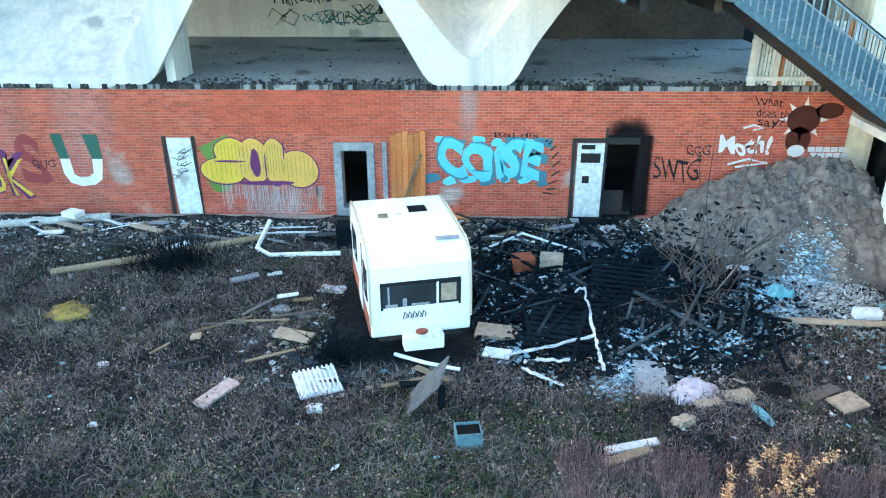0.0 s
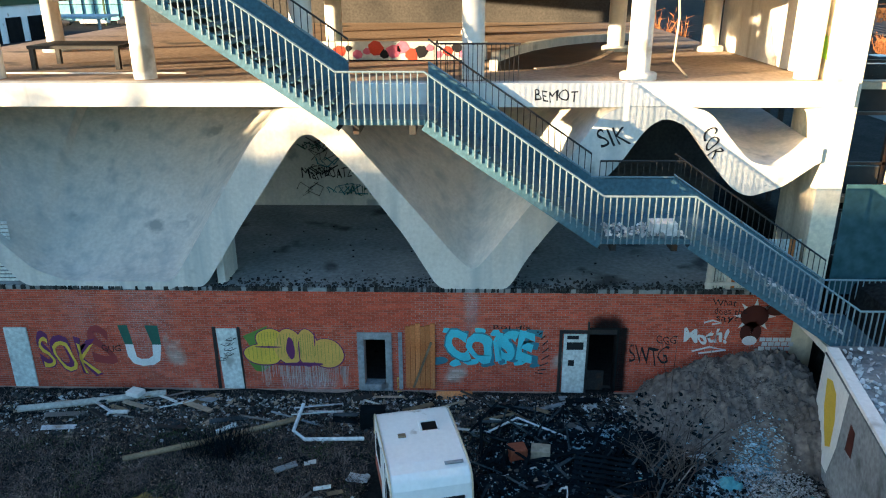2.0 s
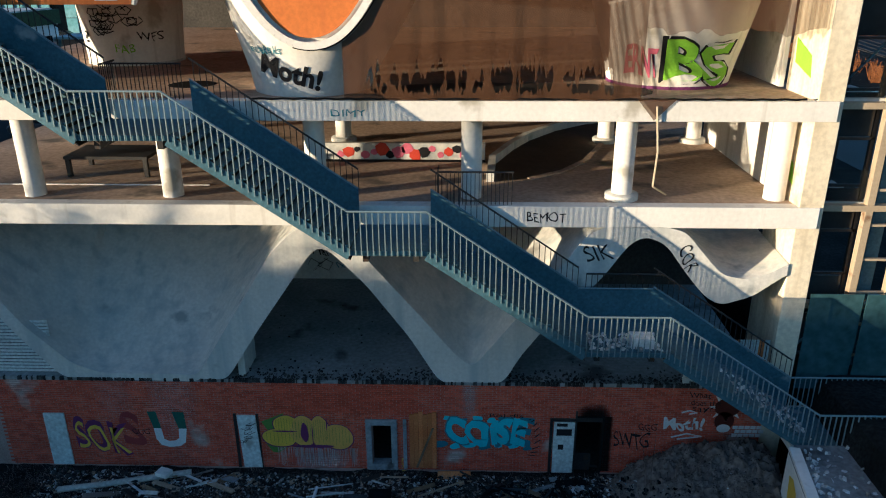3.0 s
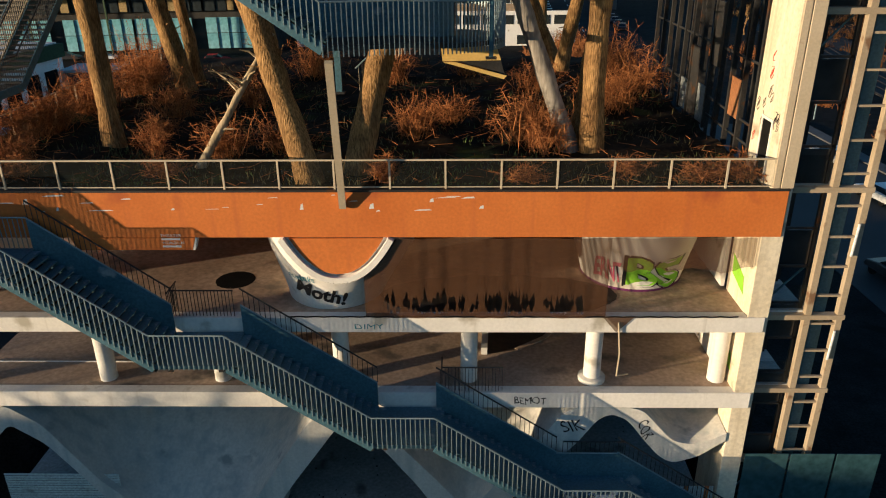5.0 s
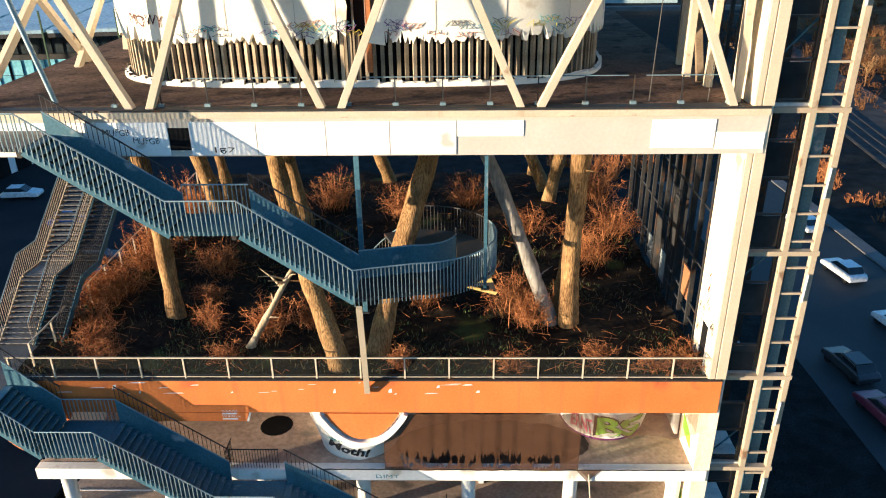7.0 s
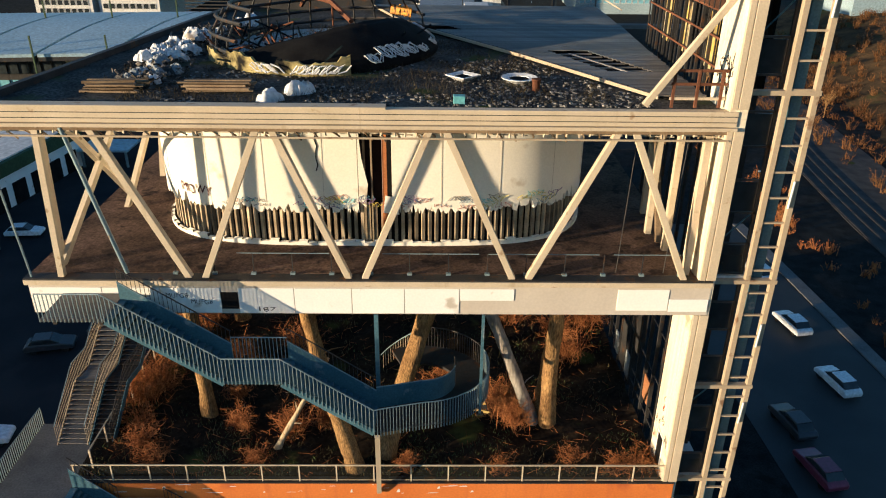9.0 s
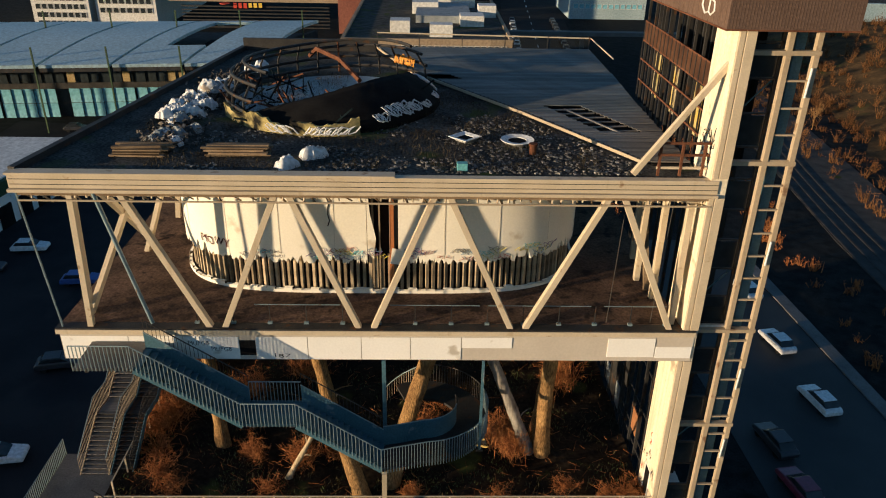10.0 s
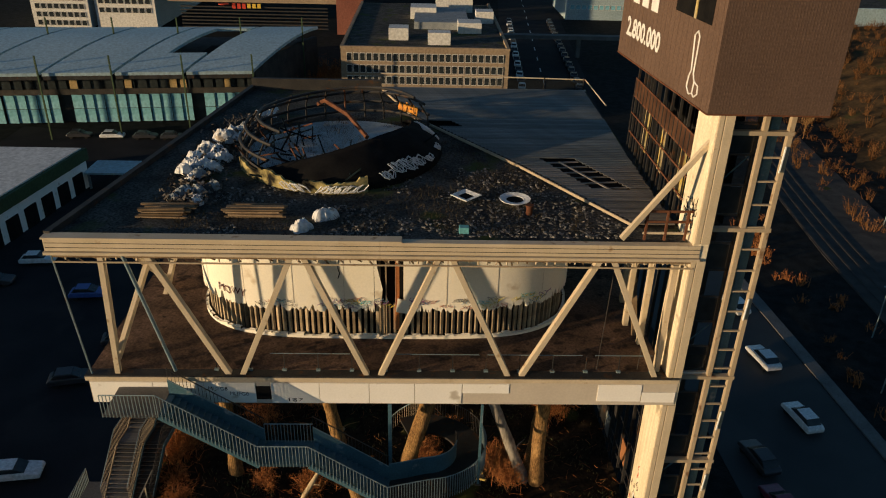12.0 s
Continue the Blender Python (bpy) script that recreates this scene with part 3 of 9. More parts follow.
side = [(j * (nx + 1) + e, k + j * (nx + 1) + e, k + (j + 1) * (nx + 1) + e, (j + 1) * (nx + 1) + e) for j in range(ny) for e in (0, nx)]
m.f += front + back + side
solo("dune_shell", m, CONC, "undulating raw concrete shell with arched cave openings", "shell", kind="structure", smooth=True)
solo("cave_cross_wall", Mesh().prism([(0.25, 3.42), (1.5, 3.42), (1.5, 6.1), (0.25, 5.0)], 'x', -3.85, -3.62), CONC, "short concrete cross wall in the cave", "wall", kind="structure")


# ---- columns, level 1 ----
def column(x, y, z0, z1, foot):
    t = thing("column", "round white concrete column" + (" on a wide foot" if foot else ""), "column", (x, y, z0), "round columns")
    part("shaft", Mesh().lathe((x, y), [(0.31, z0 + 0.012), (0.31, z1 - 0.012)], 28), CONCW, t, smooth=True)
    if foot:
        part("foot", Mesh().lathe((x, y), [(0.5, z0 + 0.004), (0.5, z0 + 0.16), (0.44, z0 + 0.2)], 28), CONC, t, smooth=True)
    return t


for x in (-14.3, -9.75, -5.45, -1.0, 3.68, 8.2, 12.75):
    column(x, 0.95, 9.34, 12.1, x == 8.2)
for x in (-11.8, -1.35, 9.0, 12.4):
    column(x, 8.4, 9.34, 12.1, True)
for x in (-6.5, 3.8):
    column(x, 16, 9.34, 12.1, True)

# sunken bowl, low painted wall, table
bowl = thing("concrete_bowl", "sunken curved concrete basin with a low raised rim", "basin", (6.5, 7, 9.34))
edge_b = [(4.3, 2.6), (4.45, 4.9), (5.2, 7.0), (5.9, 8.5), (7.2, 10.4), (8.6, 11.7), (10.4, 12.6)]
edge_f = [(10.6, 11.0), (9.3, 9.4), (8.5, 7.2), (7.8, 5.4), (6.8, 3.9), (5.6, 2.95)]
m = Mesh()
for (xa, ya), (xb, yb) in zip(edge_b, edge_b[1:]):
    m.beam((xa, ya, 9.5), (xb, yb, 9.5), 0.24, 0.31)
part("rim", m, CONC, bowl)
m = Mesh()
for (xa, ya), (xb, yb) in zip(edge_f, edge_f[1:]):
    m.beam((xa, ya, 9.36), (xb, yb, 9.36), 0.2, 0.05)
part("kerb", m, FLOORC, bowl)
# Flat on the floor; the basin's depth shade is put into the brown.
part("pit", Mesh().prism(edge_b + edge_f, 'z', 9.344, 9.352), surf("brown_pit_floor", (0.04, 0.028, 0.02), (0.1, 0.065, 0.04), 0.6, 7, 0.7), bowl, "flat brown sheet, darkened to look sunken")
w = thing("low_wall", "low concrete wall with pink graffiti", "wall", (2, 5.4, 9.34))
part("wall_body", Mesh().box(-1.6, 4.2, 5.4, 5.6, 9.352, 9.95), CONC, w)
rng = random.Random(8)
for i in range(16):
    x = -1.0 + i * 0.3
    k = rng.uniform(0.5, 1.2)
    m = Mesh().lathe((0, 0), [(0.24 * k, 0), (0.22 * k, 0.004)], 7)
    m.v = [(x + a * rng.uniform(0.7, 1.1), 5.392 - c, 9.64 + rng.uniform(0.6, 1.0) * b + 0.1 * (i % 3 - 1)) for a, b, c in m.v]
    part("painted_blob", m, [P_PINK, P_RED, P_BLACK, P_PINK][i % 4], w, "sprayed colour blob")
part("dark_band", Mesh().box(-1.6, 4.2, 5.1, 5.39, 9.345, 9.36), BLACK, w)
t = thing("low_table", "black low table frame standing on the slab", "table", (-8.3, 3.6, 9.34))
part("top", Mesh().box(-9.8, -7.0, 2.9, 4.6, 9.95, 10.05), DARKS, t)
for x in (-9.7, -7.1):
    for y in (3.0, 4.5):
        part("leg", Mesh().box(x - 0.07, x + 0.07, y - 0.07, y + 0.07, 9.345, 9.948), DARKS, t)
solo("rail_ledge", Mesh().box(-14.9, -4.7, 2.0, 2.06, 9.345, 9.38), CONCW, "thin white strip along the slab", "strip")
# Back walls coloured dark for the shade deep inside both floors.
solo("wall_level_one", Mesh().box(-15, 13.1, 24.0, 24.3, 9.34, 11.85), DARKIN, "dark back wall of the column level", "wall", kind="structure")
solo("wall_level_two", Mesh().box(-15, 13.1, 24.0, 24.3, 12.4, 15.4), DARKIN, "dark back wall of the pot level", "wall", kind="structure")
for z0, z1 in ((9.36, 11.8), (12.45, 15.4)):
    s = thing("side_screen", "grey concrete side wall pane with green graffiti", "wall", (12.9, 0.6, z0), kind="structure")
    part("panel", Mesh().box(12.98, 13.12, 2.4, 9.0, z0, z1), CONCW, s)
    m = Mesh().prism([(0.75, z0 + 0.5), (1.9, z0 + 0.8), (2.0, z0 + 1.5), (0.9, z0 + 1.1)], 'x', 13.135, 13.146)
    part("green_tag", m, P_LIME, s)

# ---- pots, level 2 ----
def pot(x, y, prof, clip, label):
    t = thing("root_pot", label, "pot", (x, y, 12.4))
    part("shell", Mesh().lathe((x, y), prof, 48, clip), CONCW, t, smooth=True)
    r, z = prof[0]
    if clip is None:
        part("foot_ring", Mesh().lathe((x, y), [(r + 0.03, z + 0.002), (r + 0.04, z + 0.09)], 48), P_PURPLE if x > 0 else CONC, t)
    return t


def lean_x(z):
    """How far the cut pot's wall is shifted at height z."""
    return -0.16 * (15.41 - z)


p = pot(-0.72, 2.4, [(1.75, 12.405), (1.95, 13.0), (2.25, 13.7), (2.6, 14.5), (2.95, 15.41)], 0.0, "white conical root pot cut open, orange core, black tag")


for q in p.children[0].data.vertices:
    q.co.x += lean_x(q.co.z)


def lobe(cx, top, bottom, half, power=2.2, n=24):
    pts = []
    for i in range(n + 1):
        a = -1 + 2 * i / n
        pts.append((cx + half * a, bottom + (top - bottom) * abs(a) ** power))
    return pts


part("orange_core", Mesh().prism(lobe(-0.72, 15.41, 14.12, 1.55), 'y', -0.06, 0.03), ORANGE, p, "orange-painted core")
m = Mesh()
lo = lobe(-0.72, 15.4, 13.92, 1.8)
for (xa, za), (xb, zb) in zip(lo, lo[1:]):
    m.beam((xa, -0.03, za), (xb, -0.03, zb), 0.3, 0.2, (0, 0, 1))
part("rim_band", m, CONCW, p, "white rim band")
m = Mesh()
lo = lobe(-0.72, 15.38, 13.8, 1.95)
for (xa, za), (xb, zb) in list(zip(lo, lo[1:]))[9:]:
    m.beam((xa, -0.08, za), (xb, -0.08, zb), 0.05, 0.04)
part("cable_trim", m, BLACK, p, "black cable along the rim")
p2 = pot(9.95, 3.9, [(1.88, 12.405), (2.1, 13.3), (2.4, 14.4), (2.65, 15.45)], None, "white conical root pot with bright green and pink graffiti")
p3 = pot(-9.4, 8.9, [(1.75, 12.405), (1.85, 13.8), (2.0, 15.45)], None, "white cylindrical root pot scribbled with black tags")
pot_cut, pot_bs, pot_far = p, p2, p3
lb = thing("lettered_panel", "orange panel hung below the forest beam with white lettering", "panel", (-7.4, 0, 14.98))
part("panel_plate", Mesh().prism([(-9.5, 15.41), (-5.35, 15.41), (-5.5, 14.98), (-9.3, 14.98)], 'y', -0.02, 0.25), ORANGE, lb, bevel=0.01)
part("end_post", Mesh().beam((-5.33, 0.1, 15.41), (-5.46, 0.1, 14.98), 0.08, 0.22, (0, 1, 0)), CONCW, lb, "white end post")
word("letter", "THEATER", P_WHITE, lb, (-6.5, -0.026, 15.46), 0.13, 0.7, wob=0.0)
word("letter", "WURZELN", P_WHITE, lb, (-6.48, -0.026, 15.2), 0.13, 0.74, wob=0.0)
for z, w_ in ((15.34, 0.62), (15.08, 0.62)):
    part("letter_bar", Mesh().box(-6.47, -6.47 + w_, -0.026, -0.021, z, z + 0.07), P_WHITE, lb, "white lettering")
p4 = pot(-14.9, 3.2, [(1.5, 12.405), (2.0, 13.7), (2.9, 15.41)], 0.0, "white conical root pot with an orange core, cut by the facade")
part("orange_core", Mesh().prism(lobe(-14.6, 15.41, 13.3, 1.9), 'y', -0.06, 0.03), ORANGE, p4, "orange-painted core")


# ---- stairs along the facade ----
def railing(name, parent, pts, drop, mat, gap=0.16, solid=False, bar=(0.026, 0.04)):
    """Handrail along pts with upright bars that hang drop metres down; solid: a sheet behind the rail instead of bars."""
    r = part(name, Mesh().tube(pts, 0.028, 6), DARKS if mat == DARKS else STEEL, parent, smooth=True)
    if solid:
        m = Mesh().strip([(x, y, z - 0.04) for x, y, z in pts], [(x, y + 0.03, z - 0.04) for x, y, z in pts], drop)
        part("side_sheet", m, STEELP, r, "blue-grey metal sheet")
        return r
    me = Mesh().box(-bar[0] / 2, bar[0] / 2, -bar[1] / 2, bar[1] / 2, -drop, -0.02).data("bar", mat)
    left = 0.0
    for a, b in zip(pts, pts[1:]):
        a, b = Vector(a), Vector(b)
        d = (b - a).to_2d().length
        turn = math.atan2(b.y - a.y, b.x - a.x)
        s = left
        while s < d:
            piece("bar", me, r, a.lerp(b, s / d), (0, 0, turn))
            s += gap
        left = s - d
    return r


def flight(name, label, x0, z0, x1, z1, yo, yi, top=1.12, drop=1.25, inner=True, inner_top=1.12):
    """Treads between two landings in the facade's plane; z0, z1: walking level at x0, x1."""
    t = thing(name, label, "stairs", (min(x0, x1), yo, min(z0, z1)), "steel stairs")
    n = max(2, round(abs(z1 - z0) / 0.18))
    me = Mesh().box(-0.16, 0.16, yo + 0.06, yi - 0.06, -0.05, 0.0).data("tread", STEELP)
    for i in range(n):
        f = (i + 0.5) / n
        piece("tread", me, t, (lerp(x0, x1, f), 0, lerp(z0, z1, f) + 0.06))
    for y in (yo + 0.03, yi - 0.03):
        part("stringer", Mesh().beam((x0, y, z0 - 0.12), (x1, y, z1 - 0.12), 0.03, 0.3), STEELP, t)
    part("underside", Mesh().beam((x0, (yo + yi) / 2, z0 - 0.29), (x1, (yo + yi) / 2, z1 - 0.29), yi - yo - 0.2, 0.03), DARKS, t)
    railing("outer_railing", t, [(x0, yo, z0 + top), (x1, yo, z1 + top)], drop, STEEL)
    if inner:
        railing("inner_railing", t, [(x0, yi, z0 + inner_top), (x1, yi, z1 + inner_top)], 1.2, STEEL, solid=True)
        railing("back_railing", t, [(x0, yi + 0.12, z0 + inner_top + 0.55), (x1, yi + 0.12, z1 + inner_top + 0.55)], 0.62, DARKS, 0.17, bar=(0.022, 0.012))
    return t


def landing(label, x0, x1, z, yo, yi, top=1.12, drop=1.25, inner=True, deck=STEELP, sheet=False):
    t = thing("stair_landing", label, "stair landing", (x0, yo, z), "steel stairs")
    part("deck", Mesh().box(x0, x1, yo + 0.04, yi + 0.1, z - 0.14, z), deck, t)
    for x in (x0 + 0.3, x1 - 0.4):
        part("cantilever", Mesh().box(x, x + 0.16, yo + 0.3, 0.05, z - 0.42, z - 0.145), DARKS, t, "dark steel cantilever")
    railing("outer_railing", t, [(x0, yo, z + top), (x1, yo, z + top)], drop, STEEL)
    if sheet:
        railing("inner_railing", t, [(x0, yi, z + 1.05), (x1, yi, z + 1.05)], 1.1, STEEL, solid=True)
        railing("back_railing", t, [(x0 + 0.25, yi + 0.12, z + 1.47), (x1 + 0.3, yi + 0.12, z + 1.47)], 0.5, DARKS, 0.17, bar=(0.022, 0.012))
    elif inner:
        railing("inner_railing", t, [(x0, yi, z + top), (x1, yi, z + top)], 1.1, STEEL, bar=(0.03, 0.02))
    return t


YO, YI = -2.3, -0.22
L = "blue-grey galvanised steel "
landing(L + "stair landing over the retaining wall", 13.7, 17.5, 2.76, YO, YI)
flight("stair_flight", L + "stair flight with barred railing, strewn with litter", 13.7, 2.76, 9.15, 5.82, YO, YI)
landing(L + "stair landing heaped with white rubbish", 6.9, 9.15, 5.82, YO, YI, sheet=True)
flight("stair_flight", L + "stair flight before the concrete shell", 6.9, 5.82, 2.5, 8.82, YO, YI)
landing(L + "stair landing at the column level", 0.42, 2.5, 8.82, YO, YI, inner=False)
flight("stair_flight", L + "stair flight past the round columns", 0.42, 8.82, -4.1, 11.93, YO, YI)
landing(L + "stair landing at the pot level", -6.45, -4.1, 11.93, YO, YI, inner=False)
flight("stair_flight", L + "stair flight before the root pots", -6.45, 11.93, -10.7, 15.1, YO, YI)
landing(L + "stair landing before the orange beam", -12.9, -10.7, 15.1, YO, YI)
flight("stair_flight", L + "short stair flight up to the forest platform", -12.9, 15.1, -14.9, 16.95, YO, YI)
# rails of the passages from the landings on to the floors
for x0, x1, z in ((2.7, 4.9, 9.36), (-6.6, -4.4, 12.42)):
    t = thing("passage_railing", "dark steel railing beside the way from the stairs", "railing", (x0, -0.1, z))
    railing("handrail", t, [(x0, -0.15, z + 1.0), (x0, 0.8, z + 1.0)], 0.98, DARKS, 0.12, bar=(0.02, 0.02))
    railing("handrail", t, [(x0, 0.1, z + 1.0), (x1, 0.1, z + 1.0)], 0.98, DARKS, 0.12, bar=(0.02, 0.02))

# upper stairs from the top level down into the forest
UO, UI = -2.1, -0.5
landing("weathered steel landing beside the top level", -13.2, -10.7, 27.35, UO, -0.15, inner=False, deck=DECKW)
flight("stair_flight", L + "stair flight below the top level", -10.7, 27.35, -6.4, 24.4, UO, UI, inner_top=0.8)
landing(L + "stair landing over the forest", -6.4, -4.05, 24.4, UO, UI)
flight("stair_flight", L + "stair flight over the forest's edge", -4.05, 24.4, -0.35, 21.85, UO, UI, inner_top=0.95)


def arc(cx, cy, r, a0, a1, n, z0, z1):
    return [(cx + r * math.cos(radians(lerp(a0, a1, i / n))), cy + r * math.sin(radians(lerp(a0, a1, i / n))), lerp(z0, z1, i / n)) for i in range(n + 1)]


t = thing("curved_stair", "blue-grey curved steel stair turning into the forest", "stairs", (2.2, 0.6, 21), "steel stairs")
CX, CY = 1.3, 1.9
out_pts = [(-0.35, UO, 21.85), (0.3, -1.9, 21.84)] + arc(CX, CY, 3.45, -82, 112, 30, 21.83, 21.2)
in_pts = [(-0.35, UI, 21.85), (0.3, -0.35, 21.84)] + arc(CX, CY, 1.9, -82, 112, 30, 21.83, 21.2)
# Dark steel on deck and far rails carries the forest's shade as colour.
part("deck", Mesh().strip(out_pts, in_pts, 0.14), DARKS, t)
railing("outer_railing", t, [(x, y, z + 1.12) for x, y, z in out_pts[:19]], 1.42, STEEL, 0.14)
railing("outer_railing", t, [(x, y, z + 1.12) for x, y, z in out_pts[18:29]], 1.2, DARKS, 0.16, bar=(0.02, 0.02))
railing("inner_railing", t, [(x, y, z + 1.12) for x, y, z in in_pts[:14]], 1.2, STEEL, solid=True)
railing("inner_railing", t, [(x, y, z + 1.12) for x, y, z in in_pts[13:18]], 1.2, DARKS, 0.16, bar=(0.02, 0.02))
low = arc(CX - 1.2, CY + 3.6, 1.6, 40, 120, 7, 20.4, 18.6)
railing("lower_railing", t, [(x, y, z + 1.05) for x, y, z in low], 1.0, CREAMD, 0.14, bar=(0.02, 0.02))
OCHREP = surf("ochre_stair_plate", (0.6, 0.4, 0.12), (0.7, 0.5, 0.18), 1.0, 12, 0.6, depth=0.15)
part("stringer_plate", Mesh().prism([(2.75, 21.4), (4.45, 21.36), (4.6, 20.95), (2.8, 20.92)], 'y', 0.9, 0.95), OCHREP, t, "ochre plate of the lower flight")
part("stringer_plate", Mesh().prism([(2.8, 20.88), (3.2, 20.88), (4.8, 20.45), (4.7, 20.35)], 'y', 1.0, 1.05), OCHREP, t, "ochre plate of the lower flight")
part("stringer_web", Mesh().prism([(2.8, 20.915), (4.6, 20.94), (4.72, 20.52), (3.2, 20.885)], 'y', 1.08, 1.12), DARKS, t)
m = Mesh()
for x, y0 in ((-0.3, 0.0), (4.25, 0.0)):
    h = thing("stair_hanger", "slim painted steel hanger holding the stair", "hanger", (x, y0, 20.5))
    w_, z_ = (0.09, 20.2) if x < 1 else (0.06, 21.2)
    part("hanger_bar", Mesh().box(x - w_, x + w_, y0 - 0.06, y0 + 0.06, z_, 26.37), STEELP, h)
    part("end_plate", Mesh().box(x - 0.16, x + 0.16, y0 - 0.12, y0 + 0.12, z_ - 0.06, z_ - 0.003), DARKS, h, "dark steel end plate")
h = thing("stair_strut", "slanting cream steel strut under the stair", "strut", (-0.4, 0, 16.8))
part("strut_bar", Mesh().beam((-0.42, -0.08, 16.5), (-0.25, -1.9, 21.4), 0.22, 0.16), CREAM, h)

# stairs at the far left side of the building
t = thing("side_platform", "pale boarded platform at the forest level", "platform", (-16, 0, 16.9))
part("deck", Mesh().box(-18.4, -14.95, -2.3, 4.4, 16.74, 16.9), surf("pale_boards", (0.1, 0.1, 0.1), (0.17, 0.165, 0.16), 0.8, 10, 0.8), t)
# Railing drawn out and fascia added to shade the orange beam.
railing("railing", t, [(-18.4, 4.4, 17.95), (-18.4, -2.3, 17.95), (-14.95, -2.3, 17.95)], 1.25, STEEL)
part("fascia", Mesh().box(-18.4, -14.95, -2.34, -2.305, 16.1, 16.72), DARKS, t, "steel sheet added to shade the orange beam")
# Twin stairs: light and shade are put into their colours.
for xa, xb, label in ((-16.9, -15.4, "steel side stair with cream railing, treads coloured as lit"), (-15.3, -14.15, "steel side stair coloured dark, as in shade")):
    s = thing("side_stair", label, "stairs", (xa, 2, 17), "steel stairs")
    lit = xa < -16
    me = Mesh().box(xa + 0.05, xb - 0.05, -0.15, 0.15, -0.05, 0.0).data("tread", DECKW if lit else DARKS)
    way = [(0.0, 2.8, 16.95), (0.25, 5.2, 19.1), (0.4, 6.6, 19.15), (0.9, 11.6, 23.3)]
    for (u0, y0, z0), (u1, y1, z1) in zip(way, way[1:]):
        k = max(6, round((z1 - z0) / 0.17))
        for i in range(k):
            f = (i + 0.5) / k
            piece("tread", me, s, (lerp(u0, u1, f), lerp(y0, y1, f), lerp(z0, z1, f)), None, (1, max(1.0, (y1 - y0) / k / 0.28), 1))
        for x in (xa, xb):
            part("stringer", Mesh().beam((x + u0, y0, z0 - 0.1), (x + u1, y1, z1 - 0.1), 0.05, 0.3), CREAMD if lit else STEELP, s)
    for x in (xa, xb):
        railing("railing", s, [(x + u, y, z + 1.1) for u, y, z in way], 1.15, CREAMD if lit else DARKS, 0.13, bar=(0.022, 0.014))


# ---- forest level ----
def edge_rail():
    t = thing("forest_railing", "slim steel railing with wire mesh along the forest's edge", "railing", (0, 0.05, 17.07))
    for i in range(17):
        x = -14.95 + i * 1.768 + 0.15
        part("post", Mesh().box(x - 0.03, x + 0.03, 0.03, 0.09, 17.073, 18.0), CREAM, t)
    part("top_rail", Mesh().beam((-14.9, 0.06, 18.03), (13.6, 0.06, 18.03), 0.06, 0.05), CREAM, t)
    part("bottom_rail", Mesh().beam((-14.9, 0.06, 17.14), (13.6, 0.06, 17.14), 0.03, 0.03), CREAM, t)
    part("mesh_infill", Mesh().box(-14.9, 13.6, 0.055, 0.062, 17.16, 17.99), MESHR, t, "dark wire mesh")


edge_rail()


PALEBARK = surf("barkless_wood", (0.4, 0.31, 0.19), (0.58, 0.47, 0.32), 1.5, 1.0, 0.9, bump=0.6, depth=0.5, furrow=(10.0, 10.0, 1.2), relief=0.04)
GREYBARK = surf("grey_dead_wood", (0.2, 0.18, 0.16), (0.38, 0.35, 0.31), 1.5, 1.0, 0.9, bump=0.6, depth=0.5, furrow=(10.0, 10.0, 1.2), relief=0.04)


def trunk(base, tip, r0, r1, label, bend=0.3, seed=0, stubs=3, mat=BARK):
    rg = random.Random(seed)
    t = thing("tree_trunk", label, "tree", base, "forest trunks")
    b, e = Vector(base), Vector(tip)
    pts, rs = [], []
    for i in range(15):
        f = i / 14
        o = Vector((math.sin(f * 3.1 + seed), math.cos(f * 2.3 + seed), 0)) * bend * math.sin(f * math.pi) * 0.6
        pts.append(b.lerp(e, f) + o)
        flare = 1 + 0.22 * max(0, 1 - f * 9)
        rs.append(0.93 * lerp(r0, r1, f) * flare * (1 + 0.06 * math.sin(i * 2.1 + seed)))
    pts[0] = b - Vector((0, 0, 0.15))
    m = Mesh().tube(pts, rs, 16)
    m.v = [tuple(Vector(p) + Vector((fbm(p[0] * 3, p[1] * 3, p[2] * 0.7), fbm(p[1] * 3, p[0] * 3, p[2] * 0.7 + 9), 0)) * 0.05) for p in m.v]
    part("stem", m, mat, t, smooth=True)
    for i in range(stubs):
        f = rg.uniform(0.2, 0.85)
        p = b.lerp(e, f)
        a = rg.uniform(0, 6.28)
        d = Vector((math.cos(a), math.sin(a), rg.uniform(0.1, 0.8))) * rg.uniform(0.5, 1.3)
        part("dead_branch", Mesh().tube([p, p + d * 0.5 + Vector((0, 0, 0.1)), p + d], [0.05, 0.035, 0.012], 5), mat, t)
    return t


TL = "bare tree trunk with furrowed bark"
